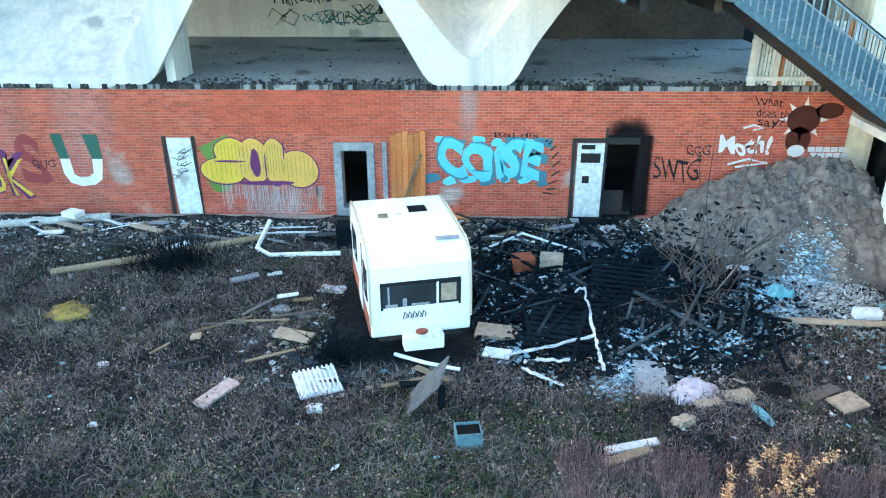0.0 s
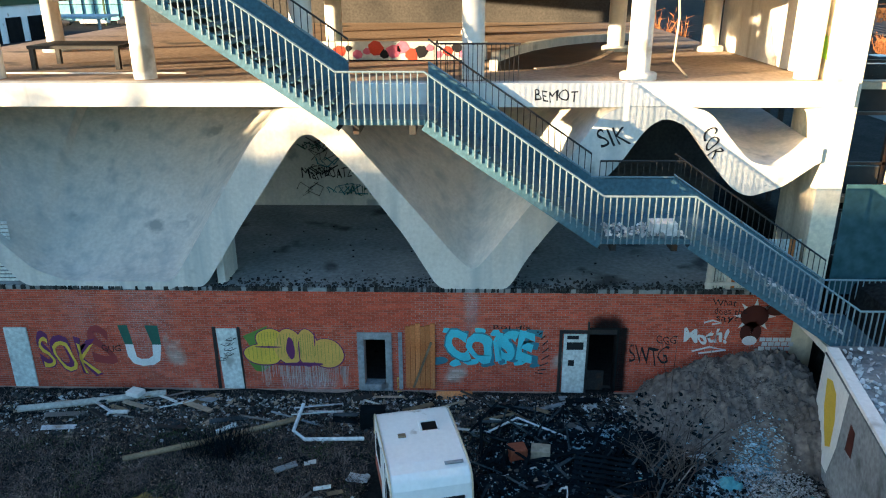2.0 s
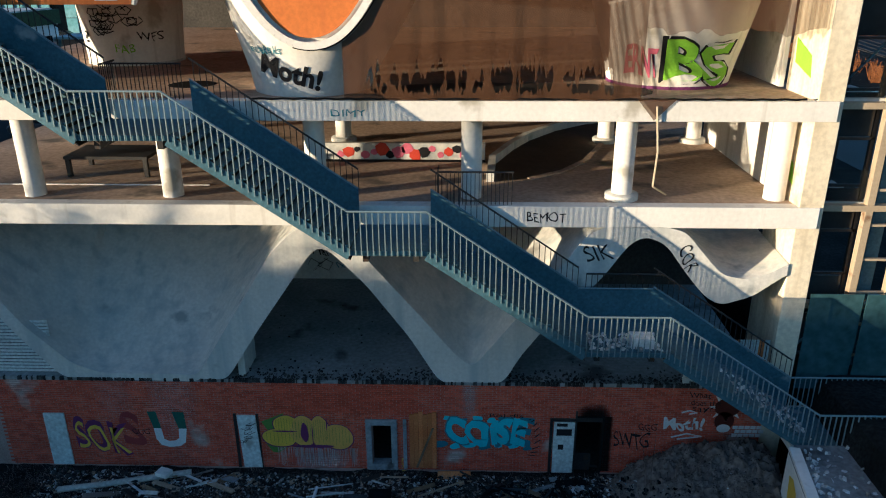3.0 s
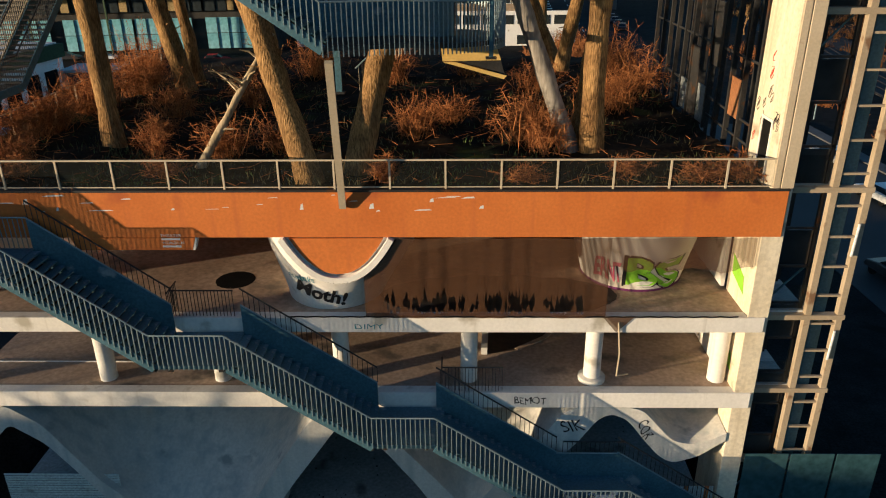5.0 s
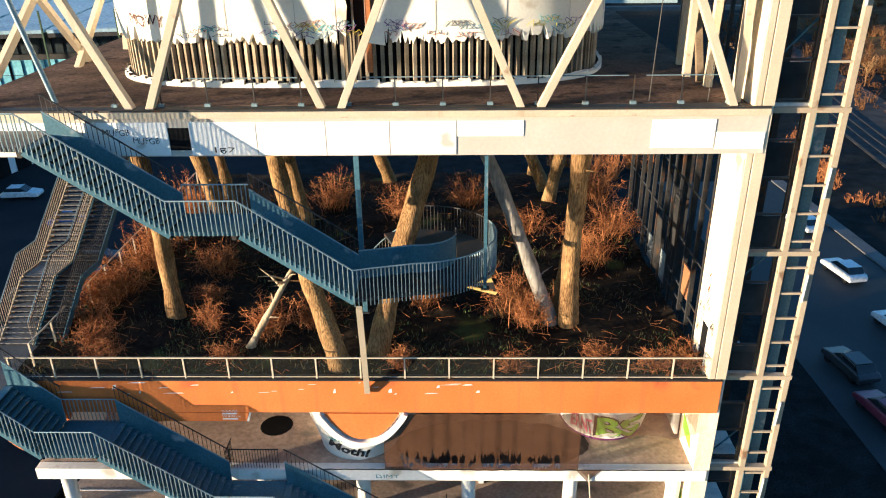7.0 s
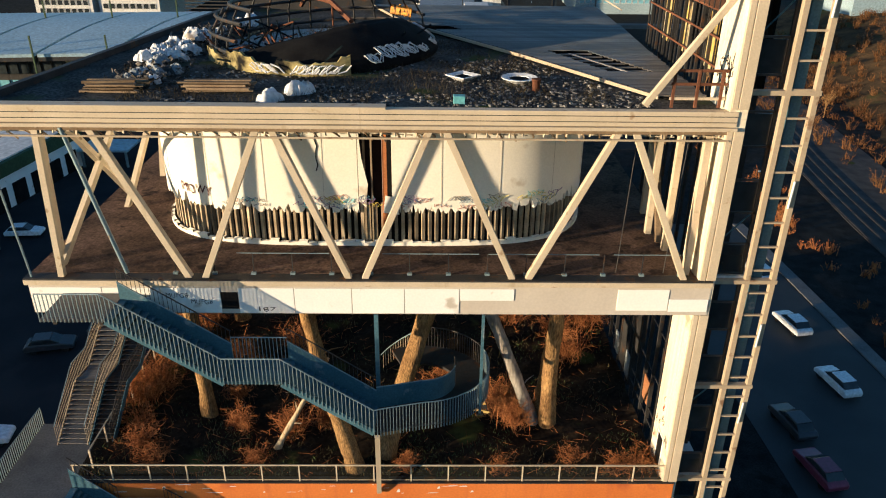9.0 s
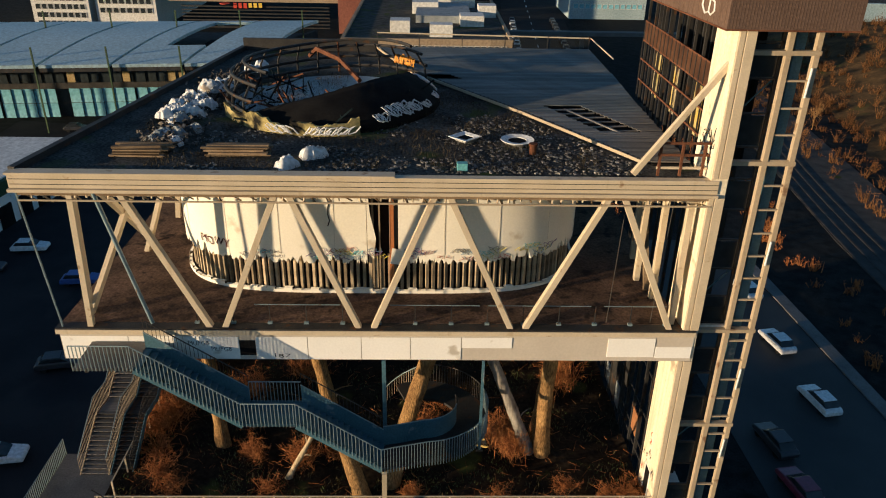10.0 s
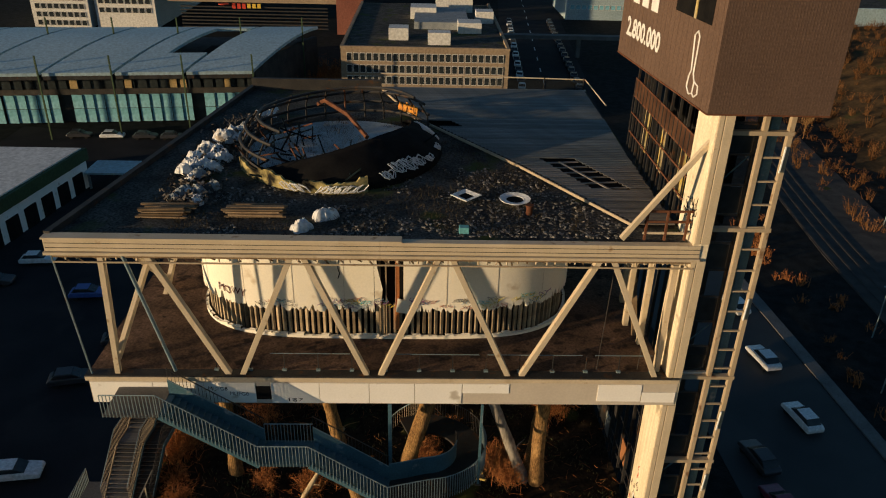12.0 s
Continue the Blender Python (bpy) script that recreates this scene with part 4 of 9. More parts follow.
for i, (bx, by, tx, ty, r0, r1, lab) in enumerate((
        (-9.8, 5.0, -10.3, 4.8, 0.42, 0.33, "pale sunlit straight " + TL), (-10.2, 14.7, -12.6, 14.5, 0.48, 0.4, "leaning " + TL), (-10.7, 17.8, -11.9, 18.5, 0.36, 0.3, TL),
        (-1.6, 0.95, -4.2, 3.3, 0.45, 0.34, "leaning " + TL), (-0.18, 2.0, 2.4, 4.0, 0.47, 0.45, "thick leaning sunlit " + TL), (8.2, 4.3, 8.15, 4.4, 0.44, 0.38, "twin upright " + TL),
        (7.75, 5.0, 9.3, 8.0, 0.36, 0.3, "sunlit leaning " + TL), (8.9, 19.4, 10.6, 19.0, 0.42, 0.36, "sunlit leaning " + TL), (8.3, 24.4, 8.4, 24.4, 0.3, 0.26, TL),
        (-8.1, 23.0, -10.6, 21.5, 0.5, 0.42, TL), (-1.4, 23.6, -4.0, 20.0, 0.45, 0.36, "dark leaning " + TL), (9.0, 21.5, 4.8, 22.0, 0.42, 0.36, "dark leaning " + TL), (-5.6, 15.5, -7.4, 14.2, 0.42, 0.36, "leaning " + TL))):
    trunk((bx, by, 17.05), (tx, ty, 26.4 if by < 3 else 27.6), r0, r1, lab, 0.25, i)
trunk((7.45, 4.6, 17.1), (3.75, 5.0, 26.5), 0.36, 0.3, "grey dead barkless trunk leaning across the forest", 0.15, 31, 1, GREYBARK)
trunk((-5.7, 2.4, 17.15), (-3.1, 4.0, 21.4), 0.17, 0.09, "pale broken trunk leaning over the ground", 0.1, 33, 8, PALEBARK)


def shrub(x, y, z, h, w, count, mat, label, seed):
    rg = random.Random(seed)
    t = thing("shrub", label, "shrub", (x, y, z), "forest shrubs")
    m = Mesh()
    for i in range(count):
        a, up = rg.uniform(0, 6.283), rg.uniform(0.15, 1.0)
        out = math.sqrt(1 - up * up)
        p = Vector((x + rg.gauss(0, 0.25 * w), y + rg.gauss(0, 0.25 * w), z - 0.05))
        q = p + Vector((math.cos(a) * out * w * 1.1, math.sin(a) * out * w * 1.1, h * up)) * rg.uniform(0.55, 1.0)
        mid = p.lerp(q, 0.5) + Vector((rg.gauss(0, 0.15), rg.gauss(0, 0.15), 0.2 * h * out))
        m.tube([p, mid, q], [0.016, 0.011, 0.004], 3, False)
        for k in range(9):
            f = rg.uniform(0.25, 1.0)
            s = mid.lerp(q, f * 2 - 1) if f > 0.5 else p.lerp(mid, f * 2)
            e = s + Vector((rg.gauss(0, 1), rg.gauss(0, 1), rg.gauss(0.2, 0.7))).normalized() * rg.uniform(0.15, 0.5) * (0.5 + 0.35 * w)
            m.tube([s, e], [0.009, 0.004], 3, False)
    part("crown", m, mat, t)
    return t


SH = "dry red-brown bare shrub, a tangle of thin twigs"
for i, (x, y, h, w, c) in enumerate(((-13.4, 7.4, 2.6, 1.7, 130), (-12.6, 2.6, 1.3, 1.1, 70), (-6.6, 1.5, 0.9, 0.9, 40), (3.0, 8.5, 1.6, 1.2, 60), (-9.0, 9.5, 2.4, 1.6, 80), (-6.0, 11.5, 2.4, 1.5, 80), (7.0, 14.5, 2.2, 1.5, 70), (-13.9, 6.2, 2.2, 1.5, 110), (-13.2, 4.2, 1.4, 1.0, 60), (-12.3, 14.0, 3.2, 1.7, 120), (-12.9, 16.5, 3.8, 1.6, 130), (-13.2, 11.8, 3.2, 1.4, 110), (-12.9, 9.8, 2.2, 1.4, 90), (-7.9, 3.9, 1.7, 0.9, 60), (-5.2, 3.6, 2.1, 1.2, 90), (-3.2, 4.2, 2.0, 1.2, 70),
                                     (1.6, 5.9, 2.4, 1.2, 100), (5.9, 5.0, 3.0, 1.5, 170), (6.4, 4.2, 2.0, 1.2, 90), (12.4, 1.2, 0.9, 1.1, 60), (11.3, 1.0, 0.7, 0.9, 50), (10.2, 10.5, 2.6, 1.6, 100), (11.9, 14.0, 3.0, 1.7, 110),
                                     (9.8, 13.2, 1.8, 1.3, 70), (-8.5, 6.5, 1.3, 0.9, 50), (0.9, 1.0, 1.2, 0.5, 70), (-11.6, 1.6, 1.0, 1.0, 50), (-0.1, 17, 3.0, 1.6, 100), (4.0, 19.0, 2.4, 1.6, 80), (12.0, 20.0, 3.2, 1.7, 100), (-4.5, 18.5, 3.0, 1.6, 100), (9.0, 1.6, 0.8, 0.9, 40), (5.5, 0.9, 0.6, 0.9, 40))):
    shrub(x, y, 17.1, h, w, c, TWIG, SH, 100 + i)

rg = random.Random(78)
m = Mesh()
for i in range(1000):
    x, y = rg.uniform(-14.5, 12.9), 0.5 + 22 * rg.random() ** 1.5
    a, ln = rg.uniform(0, 6.28), rg.uniform(0.1, 0.9)
    z = 17.12 + 0.1 * sstep((y - 0.5) / 3)
    m.tube([(x, y, z), (x + ln * math.cos(a), y + ln * math.sin(a), z + rg.uniform(0, 0.2))], [0.014, 0.006], 3, False)
solo("fallen_twigs", m, TWIG, "fallen twigs scattered over the forest soil", "twigs", kind="stuff")
m = Mesh()
for i in range(9000):
    x, y = rg.uniform(-14.5, 12.9), 0.4 + 16 * rg.random() ** 1.5
    if fbm(x * 0.3, y * 0.3, 33) < 0.12:
        continue
    h, a = rg.uniform(0.05, 0.22), rg.uniform(0, 3.14)
    z = 17.02 + 0.12 * sstep((y - 0.5) / 3)
    m.add([(x - 0.02 * math.cos(a), y - 0.02 * math.sin(a), z), (x + 0.02 * math.cos(a), y + 0.02 * math.sin(a), z), (x + rg.gauss(0, 0.07), y + rg.gauss(0, 0.07), z + h)], [(0, 1, 2)])
solo("forest_green", m, GREEN, "patches of green grass and moss on the forest soil", "grass", kind="stuff")
rg = random.Random(77)
m = Mesh()
for i in range(9000):
    x, y = rg.uniform(-14.8, 12.9), 0.4 + 24 * rg.random() ** 1.6
    if fbm(x * 0.35, y * 0.35, 20) < -0.05:
        continue
    h, a, w = rg.uniform(0.08, 0.4), rg.uniform(0, 3.14), rg.uniform(0.01, 0.03)
    z = 17.0 + 0.1 * sstep((y - 0.5) / 3)
    dx, dy, lx, ly = w * math.cos(a), w * math.sin(a), rg.gauss(0, 0.12), rg.gauss(0, 0.12)
    m.add([(x - dx, y - dy, z), (x + dx, y + dy, z), (x + lx, y + ly, z + h)], [(0, 1, 2)])
solo("forest_grass", m, GRASS, "sparse dry grass on the forest soil", "grass", kind="stuff")

# far left fence and right-hand steel frames of the forest
t = thing("forest_fence", "low glazed fence along the forest's side", "fence", (-15, 8, 17))
for i in range(14):
    y = 1.0 + i * 1.8
    part("post", Mesh().box(-14.44, -14.36, y - 0.03, y + 0.03, 17.0, 18.1), CREAM, t)
part("top_rail", Mesh().beam((-14.4, 1, 18.1), (-14.4, 24.4, 18.1), 0.06, 0.05), CREAM, t)
part("mesh_infill", Mesh().box(-14.41, -14.4, 1.0, 24.4, 17.1, 18.05), MESHR, t)
t = thing("steel_screen", "dark rusty steel frame screen with rails and panels beside the forest", "steel frame", (14.2, 8, 17))
for i in range(12):
    y = 2.9 + i * 1.25
    part("upright", Mesh().box(13.3, 13.48, y - 0.07, y + 0.07, 17.0, 26.3), DARKS, t)
    part("upright", Mesh().box(15.1, 15.26, y - 0.07, y + 0.07, 3.6, 41.0), DARKS, t)
for z in (17.6, 18.3, 20.4, 23.0, 25.6):
    part("rail", Mesh().beam((13.39, 2.9, z), (13.39, 17, z), 0.05, 0.08), DARKS, t)
for y, mat, z0, z1 in ((4.2, surf("rust_panel", (0.25, 0.1, 0.04), (0.35, 0.16, 0.07), 1.0, 12, 0.8), 18.2, 19.6), (8.0, GREYP, 17.1, 18.6), (9.4, DARKS, 17.1, 20.0), (6.8, DARKS, 19.6, 22.0), (10.8, GREYP, 17.1, 18.4)):
    part("panel", Mesh().box(13.36, 13.42, y, y + 1.15, z0, z1), mat, t, "weathered infill panel")
# ---- mast and shaft right of the corner column ----
t = thing("ladder_mast", "tall cream steel ladder mast with rungs and ties", "mast", (16.2, 0.5, 3.6))
for x in (15.36, 16.46):
    part("mast_post", Mesh().box(x - 0.11, x + 0.11, 0.38, 0.62, 3.4, 41.1), CREAMD, t, bevel=0.01)
for i in range(34):
    z = 4.3 + i * 1.09
    part("rung", Mesh().box(15.47, 16.35, 0.42, 0.52, z, z + 0.07), CREAMD, t)
for z in (6.0, 9.15, 12.15, 16.8, 22.3, 27.7, 35.75, 40.2):
    part("tie", Mesh().box(13.9, 16.62, 0.36, 0.64, z, z + 0.18), CREAMD, t)
for z0 in (10.6, 14.6, 20.4, 24.6, 31.2, 38.6):
    part("lamp_tube", Mesh().tube([(16.3, 0.3, z0), (16.34, 0.3, z0 + 1.15)], 0.045, 6), PLASTW, t, "white lamp tube")
part("conduit", Mesh().box(15.7, 16.1, 0.75, 0.95, 3.6, 41), STEELP, t, "blue-grey conduit")
t = thing("lift_shaft", "dark glazed lift shaft with steel framing", "lift shaft", (14.6, 1.5, 3.6))
part("back_sheet", Mesh().box(13.9, 15.4, 3.0, 3.06, 3.6, 41.1), DARKS, t)
for x in (14.0, 15.2):
    part("upright", Mesh().box(x - 0.06, x + 0.06, 0.7, 0.82, 3.6, 41.1), DARKS, t)
for i in range(27):
    z = 4.2 + i * 1.4
    part("transom", Mesh().box(13.95, 15.25, 0.7, 0.8, z, z + 0.08), DARKS, t)
    if i % 2:
        part("pane", Mesh().box(14.06, 15.14, 0.74, 0.76, z + 0.1, z + 1.36), GLASSD, t, "dark glass pane")
    if i % 3 == 0:
        part("brace", Mesh().beam((14.0, 0.9, z), (15.2, 0.9, z + 1.4), 0.05, 0.05), STEELP, t)
for z in (9.36, 12.42, 17.0, 28.0):
    part("floor_plate", Mesh().box(13.88, 15.4, 0.6, 3.0, z - 0.15, z), CONC, t)
    part("balustrade", Mesh().box(13.9, 15.3, 0.55, 0.58, z, z + 1.0), MESHR, t)


# ---- top level ----
t = thing("roof_truss", "cream steel truss of slanting members along the top level", "truss", (0, 0.2, 28))
FEET, TOPS = (-7.6, -1.05, 5.72), (-4.35, 2.2, 9.4)
Y = 0.22
for fx, tx in ((-7.3, -4.6), (-0.72, 1.95), (6.05, 9.15), (-1.38, -4.05), (5.4, 2.55), (12.55, 9.75), (-7.95, -10.9)):
    part("diagonal", Mesh().beam((fx, Y, 28.0), (tx, Y, 34.4), 0.26, 0.3, (0, 1, 0)), CREAM, t, bevel=0.012)
for x in (-12.9, -13.4):
    part("end_post", Mesh().beam((x - 0.3, Y + (0 if x > -13 else 1.2), 28.0), (x, Y + (0 if x > -13 else 1.2), 34.4), 0.24, 0.26, (0, 1, 0)), CREAM, t)
part("tube_brace", Mesh().tube([(-10.4, 0.0, 28.3), (-11.9, 0.1, 34.4)], 0.09, 10), STEEL, t, "slim grey tube brace", smooth=True)
part("cable_stay", Mesh().tube([(-15.0, 0.1, 34.6), (-14.4, 0.1, 28.0)], 0.05, 6), STEEL, t)
for p, q in (((-13.6, 1.0, 28.0), (-12.2, 8, 34.3)), ((-13.4, 9, 28.0), (-12.6, 1.5, 34.3)), ((-12.9, 12, 28.0), (-12.2, 12, 34.3)), ((-13.2, 7.5, 28), (-12.4, 14, 34.3))):
    part("side_member", Mesh().beam(p, q, 0.24, 0.28), CREAM, t)
for x, y in ((12.75, 0.5), (12.5, 2.8), (12.2, 4.6), (12.6, 7.0)):
    part("end_post", Mesh().box(x - 0.13, x + 0.13, y, y + 0.3, 28.0, 34.4), CREAM, t)
part("end_brace", Mesh().beam((12.4, 3.6, 28.1), (12.7, 8.0, 34.3), 0.25, 0.25), WOOD, t)
s = thing("top_railing", "thin broken steel railing along the top deck", "railing", (2, 0.35, 28.05))
for i in range(14):
    x = -8.6 + i * 1.62
    part("post", Mesh().box(x - 0.02, x + 0.02, 0.45, 0.49, 28.05, 29.0), DARKS, s)
    part("shoe", Mesh().box(x - 0.1, x + 0.1, 0.36, 0.5, 27.98, 28.14), STEEL, s, "pale steel shoe")
for x0, x1 in ((-6.0, -2.2), (0.0, 4.0), (4.4, 9.0), (9.6, 12.4)):
    part("top_rail", Mesh().beam((x0, 0.47, 29.0), (x1, 0.47, 29.0), 0.035, 0.03), STEEL, s)
for x in (10.0, 12.0):
    part("hanging_wire", Mesh().tube([(x - 0.2, 0.6, 28.1), (x, 0.6, 34.3)], 0.015, 4), DARKS, s)

# oval drum
DC, DRX, DRY = (-0.75, 11.2), 10.2, 8.0


RIM = []
for i in range(3601):
    c, s_ = math.cos(math.pi * i / 1800), math.sin(math.pi * i / 1800)
    RIM.append((DRX * math.copysign(abs(c) ** 0.5, c), DRY * math.copysign(abs(s_) ** 0.5, s_)))
RIMX, RIMY = [np.array([q[i] for q in RIM]) for i in (0, 1)]
RUN = np.concatenate(([0.0], np.cumsum([math.dist(u, w) for u, w in zip(RIM, RIM[1:])])))


def drum(a, k=1.0):
    """A point of the drum's outline, a rounded oblong, at even steps along it."""
    f = (a / (2 * math.pi) % 1.0) * RUN[-1]
    return DC[0] + k * float(np.interp(f, RUN, RIMX)), DC[1] + k * float(np.interp(f, RUN, RIMY))


d = thing("theatre_drum", "large oval white plaster drum, its foot stripped to studs", "drum", (DC[0], DC[1], 28.05))
N = 150
rg = random.Random(5)
ang = [2 * math.pi * i / N for i in range(N)]


def plaster(idx):
    """One plaster panel of the drum, ragged at its foot."""
    jag = [29.62 + 0.3 * rg.random() + (0.35 if 210 < math.degrees(a) < 330 and rg.random() < 0.15 else 0) for a in idx]
    o_, i_ = [drum(a) for a in idx], [drum(a, 0.985) for a in idx]
    m = Mesh()
    n = len(idx)
    m.add([(*q, z) for q, z in zip(o_, jag)] + [(*q, 34.5) for q in o_] + [(*q, 34.5) for q in i_] + [(*q, z) for q, z in zip(i_, jag)],
          [(r_ * n + e, r_ * n + e + 1, (r_ + 1) % 4 * n + e + 1, (r_ + 1) % 4 * n + e) for r_ in range(4) for e in range(n - 1)] + [(0, n, 2 * n, 3 * n), (4 * n - 1, 3 * n - 1, 2 * n - 1, n - 1)])
    part("plaster_panel", m, DRUMW, d)


for k in range(0, N, 6):
    idx = [(k + u / 4) * 2 * math.pi / N for u in range(25)]
    sides = [idx]
    if any(-1.15 < drum(a)[0] < 0.3 and drum(a)[1] < 6 for a in idx):
        fine_ = [(k + u / 40) * 2 * math.pi / N for u in range(241)]
        sides = [[a for a in fine_ if drum(a)[0] <= -1.15][::4], [a for a in fine_ if drum(a)[0] >= 0.3][::4]]
    for idx in sides:
        if len(idx) > 1:
            plaster(idx)
# Black sheet behind the studs gives the drum's inner shade as colour.
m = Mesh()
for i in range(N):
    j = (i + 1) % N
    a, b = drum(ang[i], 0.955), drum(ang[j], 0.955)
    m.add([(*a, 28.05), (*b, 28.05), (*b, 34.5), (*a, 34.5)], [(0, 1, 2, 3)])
part("inner_wall", m, BLACK, d, "black sheet for the drum's dark inside")
for i in range(105):
    a = math.pi + math.pi * i / 104
    x, y = drum(a, 0.97)
    if y < DC[1] + 3:
        piece("stud", STUDM, d, (x, y, 28.05), (0, 0, math.atan2(y - DC[1], x - DC[0]))) if i else None
        if i == 0:
            STUDM = Mesh().box(-0.05, 0.09, -0.07, 0.07, 0.05, 2.0).data("stud", STUD)
m = Mesh()
for i in range(N):
    j = (i + 1) % N
    h = 0.16 + 0.14 * rg.random()
    a, b, c, e = drum(ang[i], 1.004), drum(ang[j], 1.004), drum(ang[j], 0.99), drum(ang[i], 0.99)
    m.add([(*a, 28.055), (*b, 28.055), (*b, 28.05 + h), (*a, 28.05 + h * 0.7), (*e, 28.05 + h), (*c, 28.05 + h)], [(0, 1, 2, 3), (3, 2, 5, 4)])
part("plaster_foot", m, DRUMW, d, "ragged white plaster left at the foot")
for i in range(0, N, 6):
    x, y = drum(ang[i], 1.002)
    if y < DC[1]:
        part("panel_joint", Mesh().beam((x, y, 30.1), (x, y, 34.4), 0.012, 0.012), TPANEL, d)
part("gap_post", Mesh().box(-0.12, 0.08, 3.2, 3.4, 28.6, 34.4), WOODR, d, "brown boards in the open gap")
part("gap_stud", Mesh().box(-0.95, -0.85, 3.3, 3.4, 28.05, 34.4).box(-0.62, -0.55, 3.3, 3.4, 28.05, 34.4), STUD, d)
part("torn_flap", Mesh().prism([(-1.15, 30.2), (-0.85, 29.9), (-0.75, 31.0), (-1.0, 32.2), (-1.15, 34.0)], 'y', 3.2, 3.24), DRUMW, d)
part("torn_flap", Mesh().prism([(-0.1, 29.7), (0.6, 29.6), (0.55, 30.35), (0.0, 30.5)], 'y', 3.13, 3.17), DRUMW, d)
part("crack", Mesh().tube([(-2.9 + 0.05 * math.sin(k * 2.3), 3.19, 34.4 - k * 0.28) for k in range(11)], 0.025, 4), BLACK, d, "dark crack")

# ---- roof ruin: burnt dome ----
r = thing("burnt_dome", "burnt-out oval dome with rusty ribs and a black tagged shell", "ruin", (-3.4, 12.5, 35.1))
EC, EX, EY = (-3.4, 12.2), 5.7, 6.4


def oval(a, k, z):
    return (EC[0] + k * EX * math.cos(a), EC[1] + k * EY * math.sin(a), z)


RUST = surf("rusty_steel", (0.1, 0.042, 0.025), (0.19, 0.085, 0.05), 1.0, 14, 0.85)
for k, z, mat in ((1.0, 35.5, DARKS), (1.0, 36.1, DARKS), (0.94, 36.8, DARKS), (0.82, 37.3, DARKS)):
    part("ring_rib", Mesh().tube([oval(radians(a), k, z + 0.2 * math.sin(radians(a * 2))) for a in range(30, 235, 6)], 0.09, 6), mat, r, smooth=True)
for a in range(30, 238, 13):
    part("rib", Mesh().tube([oval(radians(a), 1.0, 35.12), oval(radians(a), 0.98, 36.2), oval(radians(a), 0.88, 37.1)], 0.06, 5), RUST if a == 95 else DARKS, r)
part("arch_rib", Mesh().tube([(-5.3, 16.2, 36.6), (-4.6, 14.2, 37.4), (-3.0, 11.2, 37.5), (-1.8, 9.1, 36.9)], 0.13, 6), RUST, r, "rusty arched beam")
m = Mesh()
na, lv = 48, 8
dome = []
for j in range(lv + 1):
    for i in range(na + 1):
        deg = lerp(-140, 54, i / na)
        f = max(0.02, math.sin(math.pi * min(max(i / na, 0.0), 1.0))) ** 0.6
        u = j / lv
        dome.append(oval(radians(deg), 1.0 - 0.45 * (f * u) ** 1.25, 35.12 + 1.7 * f * u ** 0.75 + 0.05 * fbm(deg * 0.1, u * 2)))
w_ = na + 1
m.add(dome, [(j * w_ + i, j * w_ + i + 1, (j + 1) * w_ + i + 1, (j + 1) * w_ + i) for j in range(lv) for i in range(na)])
SHELL = dome
sh = part("black_shell", m, BLACK, r, "black scorched shell", smooth=True)
DOME = r
md = sh.modifiers.new("thick", 'SOLIDIFY')
md.thickness = 0.12
n = 44
foot = [oval(radians(lerp(208, 288, i / n)), 1.05, 35.12) for i in range(n + 1)]
top = [(q[0], q[1], q[2] + 0.62 + 0.5 * fbm((i // 3) * 0.31, 2) + 0.06 * fbm(i * 0.9, 5)) for i, q in enumerate(foot)]
m = Mesh().add(foot + top, [(i, i + 1, n + 2 + i, n + 1 + i) for i in range(n)])
lw = part("broken_low_wall", m, surf("tagged_wall", (0.5, 0.42, 0.17), (0.3, 0.25, 0.13), 0.7, 8, 0.9, stain=((0.012, 0.012, 0.012), 0.6, 0.8)), r, "broken low wall, sooty, tagged")
md = lw.modifiers.new("thick", 'SOLIDIFY')
md.thickness = 0.15
part("dome_floor", Mesh().lathe((EC[0], EC[1]), [(0.5, 35.11), (5.4, 35.13)], 40), surf("wet_dark_floor", (0.2, 0.24, 0.26), (0.42, 0.47, 0.5), 0.5, 6, 0.4), r)
rg = random.Random(12)
for i in range(80):
    a, k = rg.uniform(2.6, 6.1), rg.uniform(0.35, 0.97)
    p = Vector(oval(a, k, 35.25))
    q = p + Vector((rg.gauss(0, 0.8), rg.gauss(0, 0.8), rg.uniform(0.1, 1.2)))
    part("fallen_bar", Mesh().beam(p, q, 0.06, 0.08), CHAR if i % 3 else RUST, r)

# wooden roof terrace
dk = thing("roof_terrace", "grey weathered plank terrace with broken boards", "terrace", (8, 14, 35.2), kind="structure")


def terrace_edge(y):
    return float(np.interp(y, [2.0, 9.3, 17.7, 24.6], [11.0, 6.6, 0.6, -1.9]))


part("edge_board", Mesh().beam((11.0, 2.0, 35.22), (6.55, 9.3, 35.27), 0.08, 0.14).beam((6.55, 9.3, 35.27), (0.55, 17.7, 35.4), 0.08, 0.14).beam((0.55, 17.7, 35.4), (-1.95, 24.6, 35.45), 0.08, 0.14), CREAMD, dk, "pale terrace edge")
# One black slab below the planks stands for the shade between them.
part("joists", Mesh().prism([(terrace_edge(2.0) + 0.3, 2.0), (terrace_edge(9.3) + 0.3, 9.3), (terrace_edge(17.7) + 0.3, 17.7), (terrace_edge(24.6) + 0.3, 24.6), (12.9, 24.6), (12.9, 2.0)], 'z', 35.12, 35.2), BLACK, dk)
s = thing("roof_rail", "slim pale rail round the roof terrace", "railing", (13, 22, 35.3))
part("rail", Mesh().tube([(-1.9, 24.9, 36.4), (13.0, 24.9, 36.2), (13.1, 18.3, 36.2)], 0.05, 6), CREAM, s)
